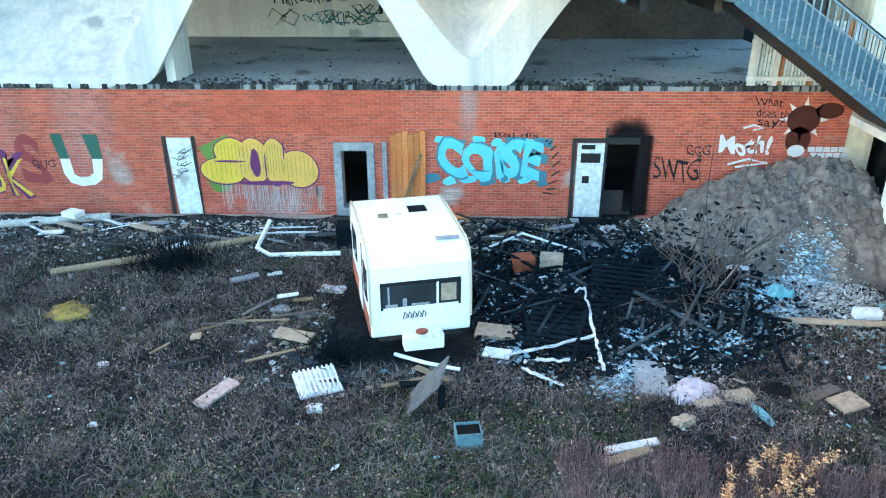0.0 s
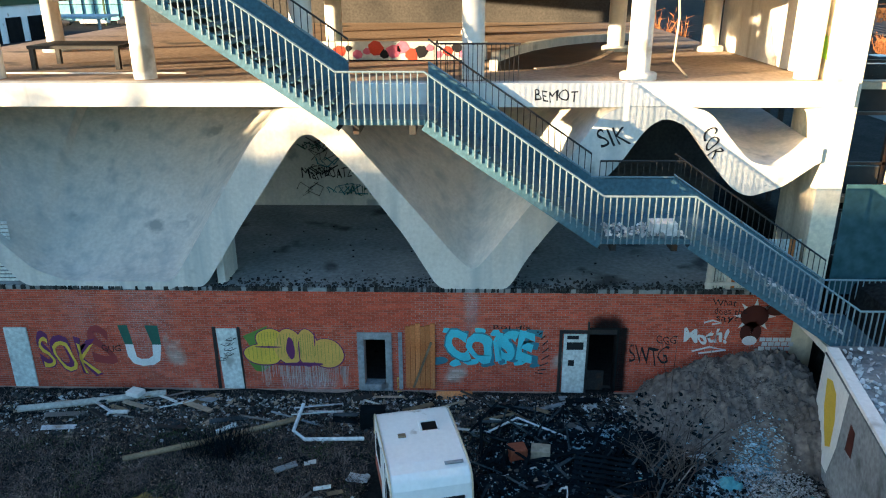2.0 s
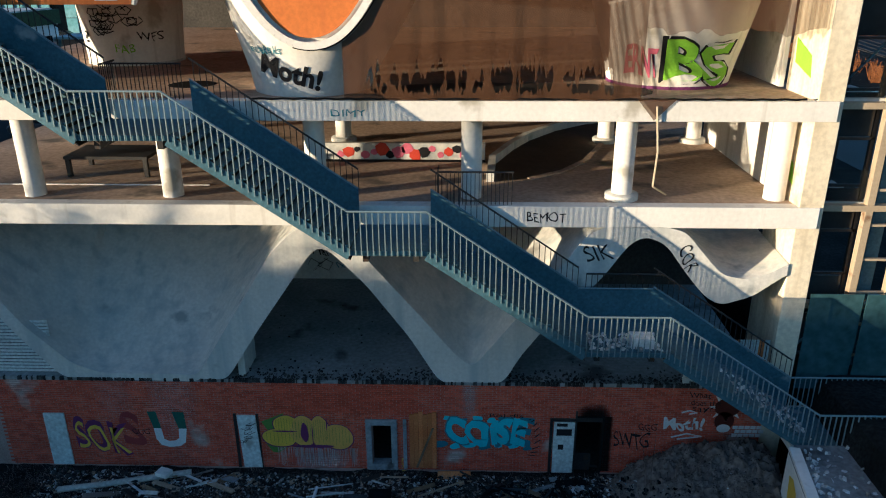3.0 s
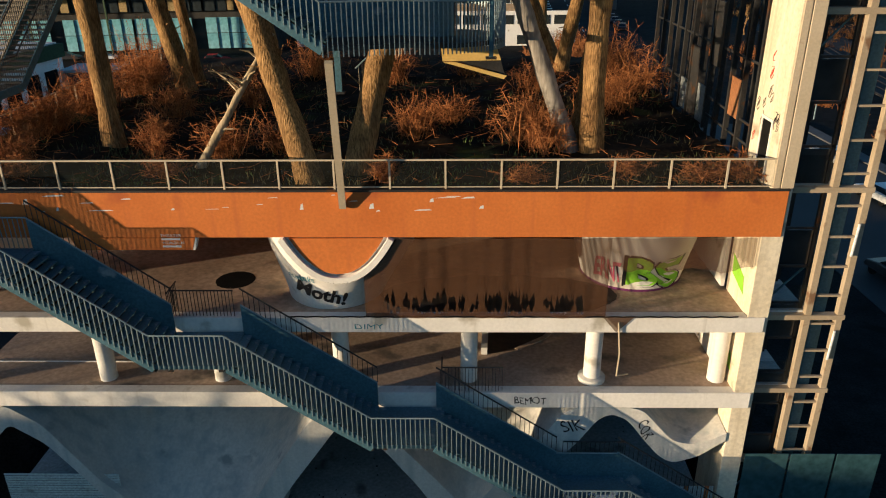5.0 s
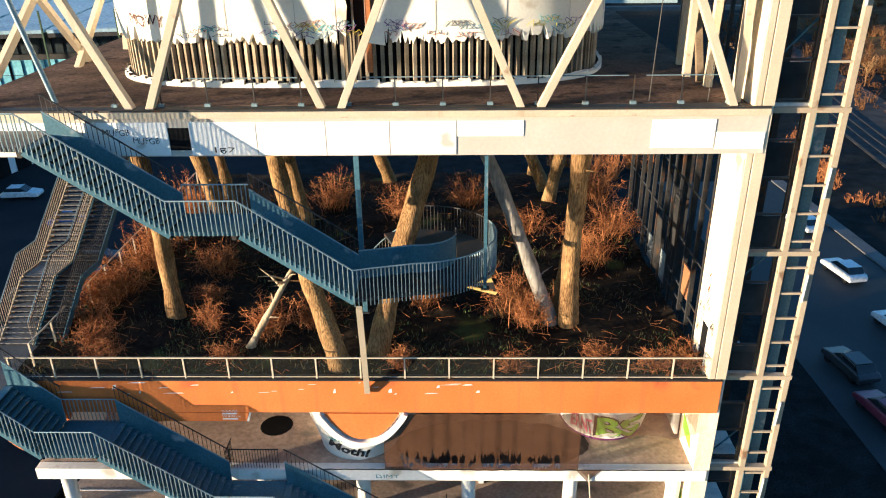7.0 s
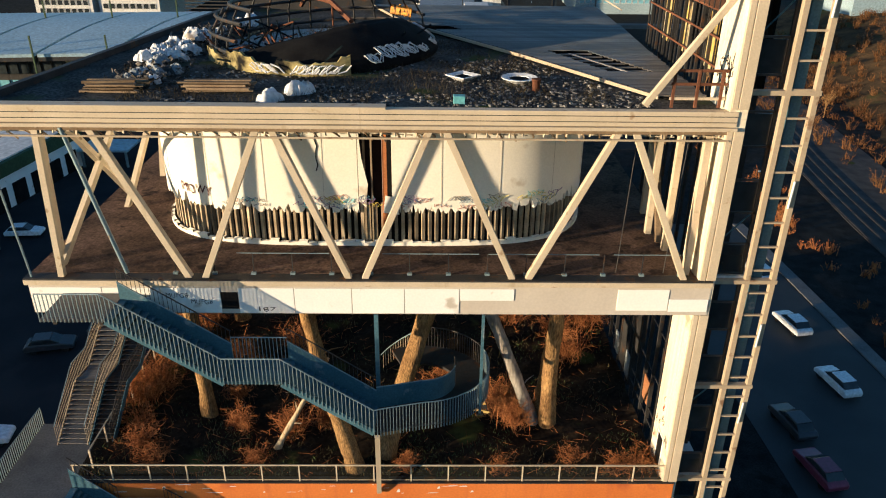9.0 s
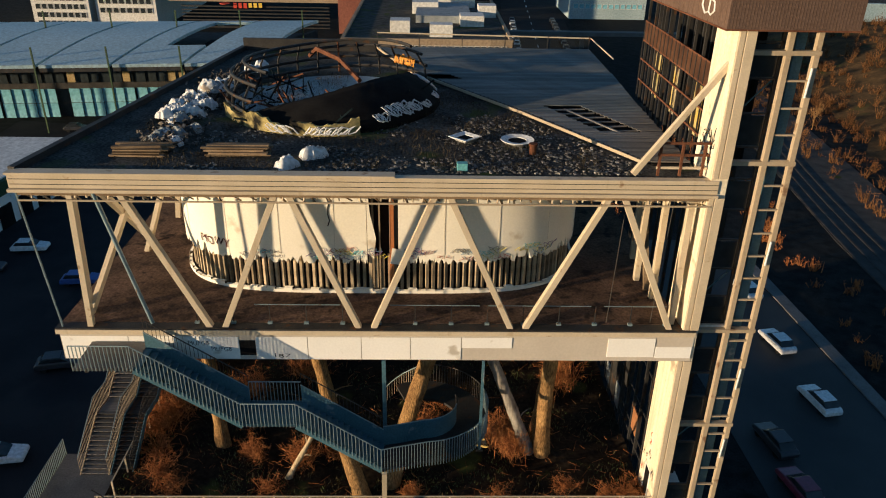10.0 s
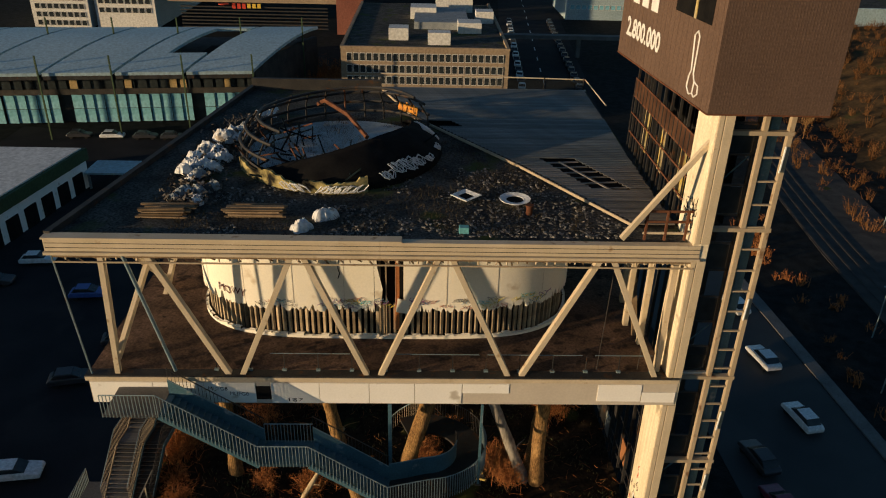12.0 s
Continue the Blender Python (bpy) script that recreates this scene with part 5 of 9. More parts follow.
for x in (-1.9, 1, 4, 7, 10, 12.9):
    part("post", Mesh().box(x - 0.03, x + 0.03, 24.85, 24.92, 35.1, 36.3), DARKS, s)
part("mesh_infill", Mesh().box(6, 13.0, 24.9, 24.91, 35.2, 36.1), MESHR, s)


def crumple(name, label, cat, mat, x, y, ln, wd, h, rz, seed, z=None, rough=0.5, group=""):
    """A soft, creased heap of sheet with an uneven outline."""
    n, k = 14, 26
    m = Mesh()
    vs = []
    z = land(x, y) if z is None else z
    c, s_ = math.cos(radians(rz)), math.sin(radians(rz))
    for j in range(n + 1):
        f = j / n
        for i in range(k):
            a = 2 * math.pi * i / k
            r = f * (1 + 0.45 * fbm(math.cos(a) * 1.3 + seed * 3.1, math.sin(a) * 1.3, seed))
            u, v = math.copysign(abs(math.cos(a)) ** 0.85, math.cos(a)) * r * ln / 2, math.copysign(abs(math.sin(a)) ** 0.85, math.sin(a)) * r * wd / 2
            up = h * (1 - f ** 4) * (0.9 + rough * (fbm(u * 2.6 / ln + seed, v * 2.6 / ln, seed * 1.7) + 0.45 * fbm(u * 9 / ln + seed, v * 9 / ln, seed))) + 0.03 - 0.05 * (j == n)
            vs.append((x + u * c - v * s_, y + u * s_ + v * c, z + max(up, -0.02)))
    m.add(vs, [(j * k + i, j * k + (i + 1) % k, (j + 1) * k + (i + 1) % k, (j + 1) * k + i) for j in range(1, n) for i in range(k)] + [tuple(range(k, 2 * k))])
    return solo(name, m, mat, label, cat, group, smooth=True)


def sack(x, y, z, r, seed, mat=BAGW, label="bulging white plastic sack of rubble"):
    return crumple("rubble_sack", label, "sack", mat, x, y, r * 2.2, r * 1.9, r * 0.9, seed * 37 % 90 - 45, seed, z, 0.45, "rubble sacks")


rg = random.Random(3)
for i, (x, y) in enumerate(((-9.4, 17.8), (-9.0, 18.3), (-10.3, 15.2), (-10.6, 14.3), (-10.2, 13.6), (-10.9, 12.6), (-10.5, 12.0), (-11.0, 11.2), (-10.4, 10.9), (-11.2, 9.4), (-10.6, 8.7), (-11.3, 8.0), (-10.5, 7.6), (-9.9, 8.2), (-11.4, 10.4), (-10.0, 10.2), (-10.1, 9.2), (-9.8, 14.6))):
    for k in range(2):
        sack(x + rg.gauss(0, 0.3), y + rg.gauss(0, 0.4), 35.1 + 0.3 * k * rg.random(), rg.uniform(0.24, 0.48), i * 1.7 + k * 0.6, BAGW if rg.random() < 0.75 else GREYP)
m = Mesh()
for i in range(900):
    f = rg.random()
    x, y, s_ = lerp(-10.9, -9.6, rg.random()) + rg.gauss(0, 0.5), lerp(2.6, 18.0, f) + rg.gauss(0, 0.3), rg.uniform(0.03, 0.16)
    M = Matrix.Translation((x, y, 35.1 + abs(rg.gauss(0, 0.14)))) @ Euler((rg.gauss(0, 0.5), rg.gauss(0, 0.5), rg.uniform(0, 6))).to_matrix().to_4x4()
    k = Mesh().box(-s_, s_, -s_ * rg.uniform(0.1, 0.7), s_ * 0.5, 0, s_ * rg.uniform(0.1, 0.6))
    m.add([M @ Vector(q) for q in k.v], k.f)
solo("roof_rubbish", m, surf("roof_rubbish_m", (0.05, 0.045, 0.04), (0.22, 0.2, 0.18), 2, 8, 0.9, island=0.8), "dark rubbish strewn between the sacks", "rubbish", kind="stuff")
sack(-4.25, 1.5, 35.1, 0.46, 51, label="net-covered white sack on the gravel roof")
sack(-3.35, 2.75, 35.1, 0.5, 53)
for i in range(11):
    sack(-10.3 + rg.gauss(0, 0.7), 5.3 + rg.gauss(0, 0.9), 35.1, rg.uniform(0.22, 0.4), 80 + i * 1.3, [GREYP, BAGW, PLASTB, DARKS][i % 4] if i % 4 != 2 else GREYP, "crumpled grey-blue rubbish heap sack")
for x0, x1, y, n in ((-11.9, -9.6, 2.5, 13), (-7.9, -5.3, 2.6, 14)):
    pl = thing("plank_stack", "stack of sawn planks lying on the gravel roof", "planks", ((x0 + x1) / 2, y, 35.1), "plank stacks")
    for i in range(n):
        k, row = i % 4, i // 4
        part("plank", Mesh().beam((x0 + rg.uniform(-0.2, 0.2), y + 0.3 * k, 35.17 + 0.12 * row), (x1 + rg.uniform(-0.3, 0.3), y + 0.3 * k + rg.uniform(-0.08, 0.08), 35.17 + 0.12 * row + rg.uniform(-0.04, 0.06)), rg.uniform(0.1, 0.24), rg.uniform(0.05, 0.1)), (WOOD, STUD, WOOD, CHAR)[(k + 2 * row + i) % 4], pl)
for x, y in ((3.35, 5.1), (5.75, 4.75)):
    sk = thing("roof_outlet", "white square roof cowl with an open middle", "roof cowl", (x, y, 35.1), "roof cowls")
    part("cowl", Mesh().lathe((x, y), [(0.36, 35.11), (0.5, 35.2), (0.78, 35.33), (0.78, 35.36), (0.5, 35.3), (0.44, 35.31), (0.42, 35.2)], 4 if x < 4 else 14), PLASTW, sk)
    part("opening", Mesh().lathe((x, y), [(0.02, 35.27), (0.43, 35.28)], 16), BLACK, sk, "dark opening")
solo("blue_crate", Mesh().box(2.85, 3.3, 1.15, 1.5, 35.1, 35.42), PLASTB, "pale blue plastic crate on the roof", "crate", bevel=0.02)
solo("roof_pipe", Mesh().lathe((6.3, 3.4), [(0.16, 35.1), (0.16, 35.5), (0.2, 35.52), (0.2, 35.6)], 12), RUST, "rusty vent pipe stub", "pipe", smooth=True)
rg = random.Random(9)
m = Mesh()
for i in range(24000):
    x, y = rg.uniform(-12, 9), rg.uniform(1.2, 18)
    if fbm(x * 0.3, y * 0.3, 41) < -0.12 or (x > terrace_edge(y) - 0.3):
        continue
    h, a, w = rg.uniform(0.04, 0.3), rg.uniform(0, 3.14), 0.012
    dx, dy, lx, ly = w * math.cos(a), w * math.sin(a), rg.gauss(0, 0.12), rg.gauss(0, 0.12)
    m.add([(x - dx, y - dy, 35.1), (x + dx, y + dy, 35.1), (x + lx, y + ly, 35.1 + h)], [(0, 1, 2)])
solo("roof_weeds", m, surf("dark_roof_weeds", (0.03, 0.026, 0.018), (0.1, 0.08, 0.045), 0.6, 5, 0.95, island=0.6), "dry weeds growing on the gravel roof", "weeds", kind="stuff")

m = Mesh()
for i in range(5200):
    x, y = rg.uniform(-9.0, 10.6), 0.9 + 8.5 * rg.random() ** 1.3
    if x > terrace_edge(max(y, 2.0)) - 0.25 or (fbm(x * 0.35, y * 0.35, 47) < 0.02 and x < 3):
        continue
    s_ = rg.uniform(0.02, 0.07)
    M = Matrix.Translation((x, y, 35.1)) @ Matrix.Rotation(rg.uniform(0, 3), 4, 'Z')
    k = Mesh().box(-s_, s_, -s_ * 0.7, s_ * 0.7, 0, s_ * rg.uniform(0.4, 1.2))
    m.add([M @ Vector(q) for q in k.v], k.f)
solo("roof_stones", m, surf("roof_stone", (0.08, 0.08, 0.078), (0.3, 0.29, 0.27), 2, 8, 0.95, island=0.8), "loose grey gravel stones on the roof", "gravel", kind="stuff")

# brace and brown box on the tower
b = thing("tower_brace", "pale slanting steel brace from roof to column", "brace", (10, 0.4, 35.2))
part("brace_bar", Mesh().beam((10.05, 0.5, 35.3), (13.5, 0.6, 40.2), 0.24, 0.22, (0, 1, 0)), CREAM, b, bevel=0.02)
g = thing("roof_guard", "rusty steel guard frame at the roof's corner", "railing", (12, 0.6, 35.2))
for z in (35.55, 36.1, 36.6):
    part("bar", Mesh().beam((11.0, 0.6, z), (13.1, 0.6, z), 0.07, 0.1), CREAM if z < 36 else RUST, g)
for x in (11.1, 12.0, 12.9):
    part("post", Mesh().box(x - 0.05, x + 0.05, 0.55, 0.65, 35.2, 36.65), RUST, g)


def box_face(y):
    """The box's left face stands slightly askew."""
    return 12.6 - 0.0838 * (y + 0.1)


box = thing("tower_box", "brown ribbed metal box on top of the tower", "tower box", (15.6, 8, 41.2))
part("box_body", Mesh().prism([(12.6, -0.1), (17.6, -0.1), (17.6, 12.0), (box_face(11.4), 11.4)], 'z', 41.2, 50.5), BROWNC, box)
me = Mesh().box(-0.008, 0.008, -0.009, 0.0, 41.2, 50.5).data("rib", BROWNC)
for i in range(41):
    piece("rib", me, box, (12.66 + i * 0.12, -0.1, 0))
me = Mesh().box(-0.01, 0.0, -0.012, 0.012, 41.2, 50.5).data("rib", BROWNC)
for i in range(23):
    y = 0.15 + i * 0.49
    piece("rib", me, box, (box_face(y), y, 0))
part("bottom_trim", Mesh().beam((12.58, -0.11, 41.2), (17.62, -0.11, 41.2), 0.04, 0.06).beam((12.58, -0.11, 41.2), (box_face(11.4) - 0.02, 11.4, 41.2), 0.04, 0.06), RUST, box)
t = thing("balcony_tower", "rusty steel balcony frame with tagged panels below the box", "steel frame", (13.4, 8, 35.2))
for i in range(9):
    y = 2.6 + i * 1.25
    part("upright", Mesh().box(13.3, 13.42, y - 0.05, y + 0.05, 35.2, 41.2), DARKS, t)
    part("slim_upright", Mesh().box(13.32, 13.38, y + 0.55, y + 0.6, 35.2, 38.3), DARKS, t)
for z in (36.3, 37.4, 38.4, 39.4):
    part("rail", Mesh().beam((13.29, 2.4, z), (13.29, 12.9, z), 0.05, 0.08), RUST, t)
part("balustrade", Mesh().box(13.27, 13.3, 2.4, 12.9, 38.45, 39.35), surf("dark_rust_sheet", (0.05, 0.026, 0.018), (0.1, 0.05, 0.03), 1.0, 12, 0.85), t)
for i in range(18):
    part("baluster", Mesh().box(13.24, 13.268, 2.5 + i * 0.6, 2.56 + i * 0.6, 38.4, 39.4), DARKS, t)
TAGP = surf("sprayed_panel", (0.6, 0.42, 0.06), (0.45, 0.4, 0.3), 1.1, 6, 0.7, stain=((0.1, 0.05, 0.03), 0.45, 0.9), streak=((0.16, 0.2, 0.05), 0.6), depth=0.5)
for y in (3.3, 6.4, 9.6):
    part("tagged_panel", Mesh().box(13.43, 13.46, y, y + 1.05, 36.0, 38.2), TAGP, t, "panel sprayed yellow and green")
part("dark_back", Mesh().box(15.2, 15.3, 2.4, 12.5, 35.2, 41.2), BLACK, t)


# ---- caravan on the lot ----
CT = Matrix.Translation((1.95, -7.14, 0.04)) @ Matrix.Rotation(radians(13.5), 4, 'Z') @ Matrix.Diagonal((1.04, 0.91, 1.0, 1.0))
cv = thing("caravan", "small white derelict caravan with a broken end window", "caravan", (2.4, -5.2, 0.1))


def local(m):
    m.v = [tuple(CT @ Vector(p)) for p in m.v]
    return m


CWd, CLn = 1.72, 3.25
prof = [(0.02, 0.42), (0.0, 0.7), (0.02, 1.25), (0.10, 1.72), (0.2, 1.9), (0.36, 1.99), (0.7, 2.04), (2.2, 2.07), (2.85, 2.05), (3.1, 1.95), (3.22, 1.75), (3.25, 1.3), (3.25, 0.42)]
m = Mesh()
m.prism(prof, 'x', 0.0, CWd)
part("body", local(m), CARAV, cv, bevel=0.05)
part("window", local(Mesh().box(0.22, 1.5, -0.012 + 0.02, 0.06, 1.0, 1.42)), GLASSD, cv, "dark broken end window")
part("window_bar", local(Mesh().box(1.12, 1.16, 0.0, 0.062, 1.0, 1.42)), CARAV, cv)
part("inner_board", local(Mesh().box(1.2, 1.46, 0.0, 0.061, 1.05, 1.38)), CARD, cv, "beige board behind the broken window")
part("inner_litter", local(Mesh().box(0.26, 0.46, 0.0, 0.061, 1.01, 1.06).box(0.55, 0.62, 0.0, 0.061, 1.0, 1.16).box(0.7, 1.0, 0.0, 0.061, 1.01, 1.05).box(0.3, 0.33, 0.0, 0.061, 1.06, 1.4)), GREYP, cv)
part("window_rubber", local(Mesh().box(0.18, 1.54, 0.015, 0.04, 0.96, 1.0).box(0.18, 1.54, 0.02, 0.06, 1.42, 1.46).box(0.18, 0.22, 0.005, 0.05, 0.96, 1.46).box(1.5, 1.54, 0.005, 0.05, 0.96, 1.46)), TYRE, cv)
for v0, v1, z0, z1 in ((0.35, 0.9, 1.0, 1.6), (2.1, 2.9, 1.05, 1.6)):
    part("window", local(Mesh().box(-0.012, 0.02, v0, v1, z0, z1)), GLASSD, cv, "dark side window")
part("door", local(Mesh().box(-0.02, 0.01, 1.15, 1.75, 0.45, 1.8)), CARAV, cv, "white side door", bevel=0.008)
part("door_seam", local(Mesh().box(-0.012, 0.01, 1.12, 1.145, 0.45, 1.82).box(-0.012, 0.01, 1.755, 1.78, 0.45, 1.82)), TYRE, cv)
part("stripe", local(Mesh().box(-0.01, 0.01, 0.05, 3.2, 0.45, 0.75)), CARRED, cv, "faded red side stripe")
part("edge_trim", local(Mesh().tube([(0.0, p[0] - 0.005, p[1] + 0.005) for p in prof[1:-1]], 0.018, 5).tube([(CWd, p[0] - 0.005, p[1] + 0.005) for p in prof[1:-1]], 0.018, 5)), CREAM, cv, "grimy edge trim")
part("roof_hatch", local(Mesh().box(0.95, 1.3, 1.9, 2.25, 2.06, 2.075)), BLACK, cv, "open black roof hatch")
part("hatch_frame", local(Mesh().box(0.9, 0.945, 1.85, 2.3, 2.05, 2.12).box(1.305, 1.35, 1.85, 2.3, 2.05, 2.12).box(0.9, 1.35, 2.255, 2.3, 2.05, 2.11)), CARAV, cv)
part("roof_vent", local(Mesh().box(0.38, 0.55, 1.7, 1.82, 2.05, 2.11)), WOOD, cv)
part("roof_vent", local(Mesh().box(1.2, 1.6, 0.45, 0.55, 2.03, 2.06)), GREYP, cv)
part("underframe", local(Mesh().box(0.15, 1.57, 0.1, 3.15, 0.3, 0.42)), DARKS, cv)
for u in (0.06, 1.5):
    m = Mesh().lathe((0, 0), [(0.3, 0), (0.3, 0.16)], 18)
    m.v = [(u + c, 1.7 + a, 0.28 + b) for a, b, c in m.v]
    part("wheel", local(m), TYRE, cv)
part("gas_locker", local(Mesh().box(0.52, 1.2, -0.3, -0.01, 0.26, 0.54)), CARAV, cv, "white locker box at the end", bevel=0.02)
m = Mesh().lathe((0.84, -0.15), [(0.1, 0.545), (0.11, 0.57), (0.05, 0.59)], 12)
part("red_cap", local(m), REDP, cv, "red lid")
for k in range(5):
    u = 0.55 + k * 0.08
    part("scrawl_bar", local(Mesh().tube([(u, -0.004, 0.76 + 0.02 * (k % 2)), (u + 0.03, -0.004, 0.9), (u + 0.07, -0.004, 0.84), (u + 0.05, -0.004, 0.77)], 0.009, 4)), P_BLACK, cv)


# ---- loose things on the lot ----
LITG = surf("grey_paper", (0.25, 0.26, 0.27), (0.4, 0.41, 0.42), 2, 10, 0.9)


def pole(name, label, cat, mat, pts, r):
    return solo(name, Mesh().tube([(x, y, land(x, y) + z) for x, y, z in pts], r, 8), mat, label, cat, smooth=True)


def slab_thing(name, label, cat, mat, x, y, ln, wd, th, rz, tilt=0.0, lift=0.0, extra=None, roll=0.0):
    z = land(x, y) + lift
    M = Matrix.Translation((x, y, z)) @ Matrix.Rotation(radians(rz), 4, 'Z') @ Matrix.Rotation(radians(tilt), 4, 'X') @ Matrix.Rotation(radians(roll), 4, 'Y')
    m = Mesh().box(-ln / 2, ln / 2, -wd / 2, wd / 2, 0, th)
    if extra:
        extra(m)
    m.v = [tuple(M @ Vector(p)) for p in m.v]
    return solo(name, m, mat, label, cat, bevel=min(0.01, th / 4))


rd = thing("radiator", "white ribbed radiator lying on dry weeds", "radiator", (1.1, -7.85, 0.1))
RM = Matrix.Translation((1.1, -7.85, land(1.1, -7.85) + 0.12)) @ Matrix.Rotation(radians(24), 4, 'Z') @ Matrix.Rotation(radians(10), 4, 'X')
for nm, bx in [("back_plate", (-0.36, 0.36, -0.31, 0.31, 0, 0.045))] + [("rib", (-0.34 + i * 0.08, -0.31 + i * 0.08, -0.3, 0.3, 0.047, 0.1)) for i in range(9)]:
    m = Mesh().box(*bx)
    m.v = [tuple(RM @ Vector(q)) for q in m.v]
    part(nm, m, PLASTW, rd)
slab_thing("pink_board", "pinkish mineral board lying in the weeds", "board", surf("pink_board_m", (0.42, 0.3, 0.27), (0.5, 0.38, 0.34), 2, 12, 0.9), -0.5, -8.2, 0.28, 0.75, 0.05, -35, 6, 0.05)
slab_thing("leaning_panel", "grey wooden panel propped up at a slant over the grass", "panel", surf("grey_panel_wood", (0.1, 0.105, 0.11), (0.17, 0.17, 0.17), 2, 14, 0.85), 2.95, -8.4, 1.05, 0.75, 0.03, -12, 8, 0.4, roll=-52)
slab_thing("panel_prop", "dark prop under the slanting panel", "prop", CHAR, 3.2, -8.5, 0.1, 0.1, 0.5, 20, 4, 0.0)
slab_thing("carton", "flattened brown cardboard carton", "carton", CARD, 0.4, -6.35, 0.75, 0.3, 0.06, -18, 4, 0.06)
slab_thing("carton", "torn brown cardboard on the burnt patch's edge", "carton", CARD, 4.2, -6.1, 0.8, 0.4, 0.08, -12, 8, 0.08)
slab_thing("carton", "tan cardboard sheet on the grass", "carton", CARD, 9.75, -8.25, 0.55, 0.4, 0.05, 25, 3, 0.06)
slab_thing("wall_board", "brown board leaning at the wall's foot", "board", WOODR, 3.2, -0.25, 1.1, 0.3, 0.06, 2, 60, 0.05)
slab_thing("mesh_panel", "grey framed panel lying on ashes", "panel", GREYP, 6.75, -7.55, 0.55, 0.9, 0.05, -8, 5, 0.06)
crumple("white_sheet", "crumpled pinkish-white cushion on the ash's edge", "cushion", surf("pinkish_cloth", (0.42, 0.38, 0.42), (0.55, 0.5, 0.54), 1.5, 9, 0.9, bump=0.5, stain=((0.25, 0.2, 0.18), 0.25, 2)), 7.4, -7.85, 0.95, 0.7, 0.13, -4, 1)
crumple("brown_sack", "brown crumpled sack beside the cushion", "sack", CARD, 8.15, -8.0, 0.6, 0.4, 0.09, -10, 2)
crumple("brown_sack", "small brown crumpled bag in the grass", "sack", CARD, 7.0, -8.75, 0.4, 0.25, 0.08, 15, 3)
crumple("dark_tyre_bag", "black plastic bag among the rubbish", "bag", BLACK, 8.75, -7.9, 0.55, 0.45, 0.2, 15, 4)
crumple("pale_cloth", "pale torn cloth beside the caravan", "cloth", BAGW, 0.75, -4.15, 0.6, 0.45, 0.04, -10, 5)
crumple("pale_cloth", "pale torn sheet in the weeds by the caravan", "cloth", LITG, 0.45, -5.35, 0.5, 0.3, 0.04, 8, 6)
crumple("pale_cloth", "grey crumpled paper in the weeds", "cloth", LITG, -0.1, -5.15, 0.45, 0.3, 0.04, -12, 7)
crumple("pale_cloth", "small white rag in the weeds", "cloth", BAGW, -2.9, -7.1, 0.22, 0.14, 0.03, 10, 8)
crumple("pale_cloth", "white crushed plastic below the radiator", "cloth", PLASTW, 1.15, -8.5, 0.3, 0.22, 0.04, 20, 9)
crumple("pale_cloth", "small white crushed cup in the weeds", "cloth", PLASTW, -2.2, -9.0, 0.16, 0.09, 0.03, 0, 10)
for i, (x0, y0, x1, y1, w) in enumerate(((-0.3, -7.2, 0.75, -6.75, 0.06), (-0.75, -5.6, -0.28, -4.95, 0.07), (-1.0, -5.85, 0.2, -5.8, 0.05), (-0.2, -5.6, 0.7, -5.45, 0.09), (-2.1, -6.95, -1.8, -6.7, 0.05), (-1.5, -5.9, -0.6, -6.0, 0.04), (2.2, -8.0, 3.0, -7.75, 0.07))):
    solo("loose_lath", Mesh().beam((x0, y0, land(x0, y0) + 0.1), (x1, y1, land(x1, y1) + 0.16), w, 0.03), DECKW if i % 2 else WOOD, "thin weathered lath lying on the weeds", "lath", "loose laths", bevel=0.004)
pole("white_pole", "white pole lying before the caravan", "pole", PLASTW, [(2.35, -7.2, 0.3), (2.9, -7.35, 0.22), (3.5, -7.45, 0.14)], 0.035)
rt = random.Random(77)
m = Mesh()
for i in range(150):
    p = Vector((1.25 + rt.gauss(0, 0.3), -6.95 + rt.gauss(0, 0.25), land(1.2, -6.9)))
    q = p + Vector((rt.gauss(0, 0.3), rt.gauss(0, 0.25), rt.uniform(0.1, 0.5)))
    m.tube([p, p.lerp(q, 0.5) + Vector((rt.gauss(0, 0.06), 0, 0.05)), q], [0.012, 0.009, 0.004], 3)
solo("twig_tangle", m, CHAR, "dark tangle of twigs at the caravan's corner", "twigs", kind="stuff")
m = Mesh()
for i in range(260):
    p = Vector((-2.9 + rt.gauss(0, 0.45), -3.3 + rt.gauss(0, 0.25), 0.0))
    q = p + Vector((rt.gauss(0, 0.25), rt.gauss(0, 0.2), rt.uniform(0.3, 0.85)))
    m.tube([p, q], [0.01, 0.004], 3)
solo("dark_bush", m, CHAR, "dark leafless low bush before the timber", "bush", kind="stuff")
slab_thing("pale_board", "pale weathered board lying in dry grass", "board", surf("pale_board_m", (0.45, 0.45, 0.42), (0.6, 0.6, 0.56), 2, 12, 0.8), 6.05, -9.4, 0.85, 0.13, 0.05, 16, 8, 0.12)
slab_thing("pale_board", "grey split board lying in dry grass", "board", WOOD, 5.95, -9.6, 0.8, 0.14, 0.05, 24, 4, 0.08)
crumple("white_plate", "white torn plastic sheet on the rubble", "sheet", PLASTW, 6.85, -2.25, 0.8, 0.45, 0.06, 12, 21)
crumple("white_plate", "white torn sheet by the burnt door", "sheet", BAGW, 7.2, -0.9, 0.55, 0.35, 0.06, 30, 22)
slab_thing("rust_crate", "rust-brown metal crate in the rubble", "crate", REDP, 4.9, -3.4, 0.45, 0.4, 0.4, 12, 0, 0.08)
slab_thing("rust_crate", "brown wooden box in the rubble", "crate", CARD, 5.5, -3.5, 0.5, 0.35, 0.4, -8, 5, 0.1)
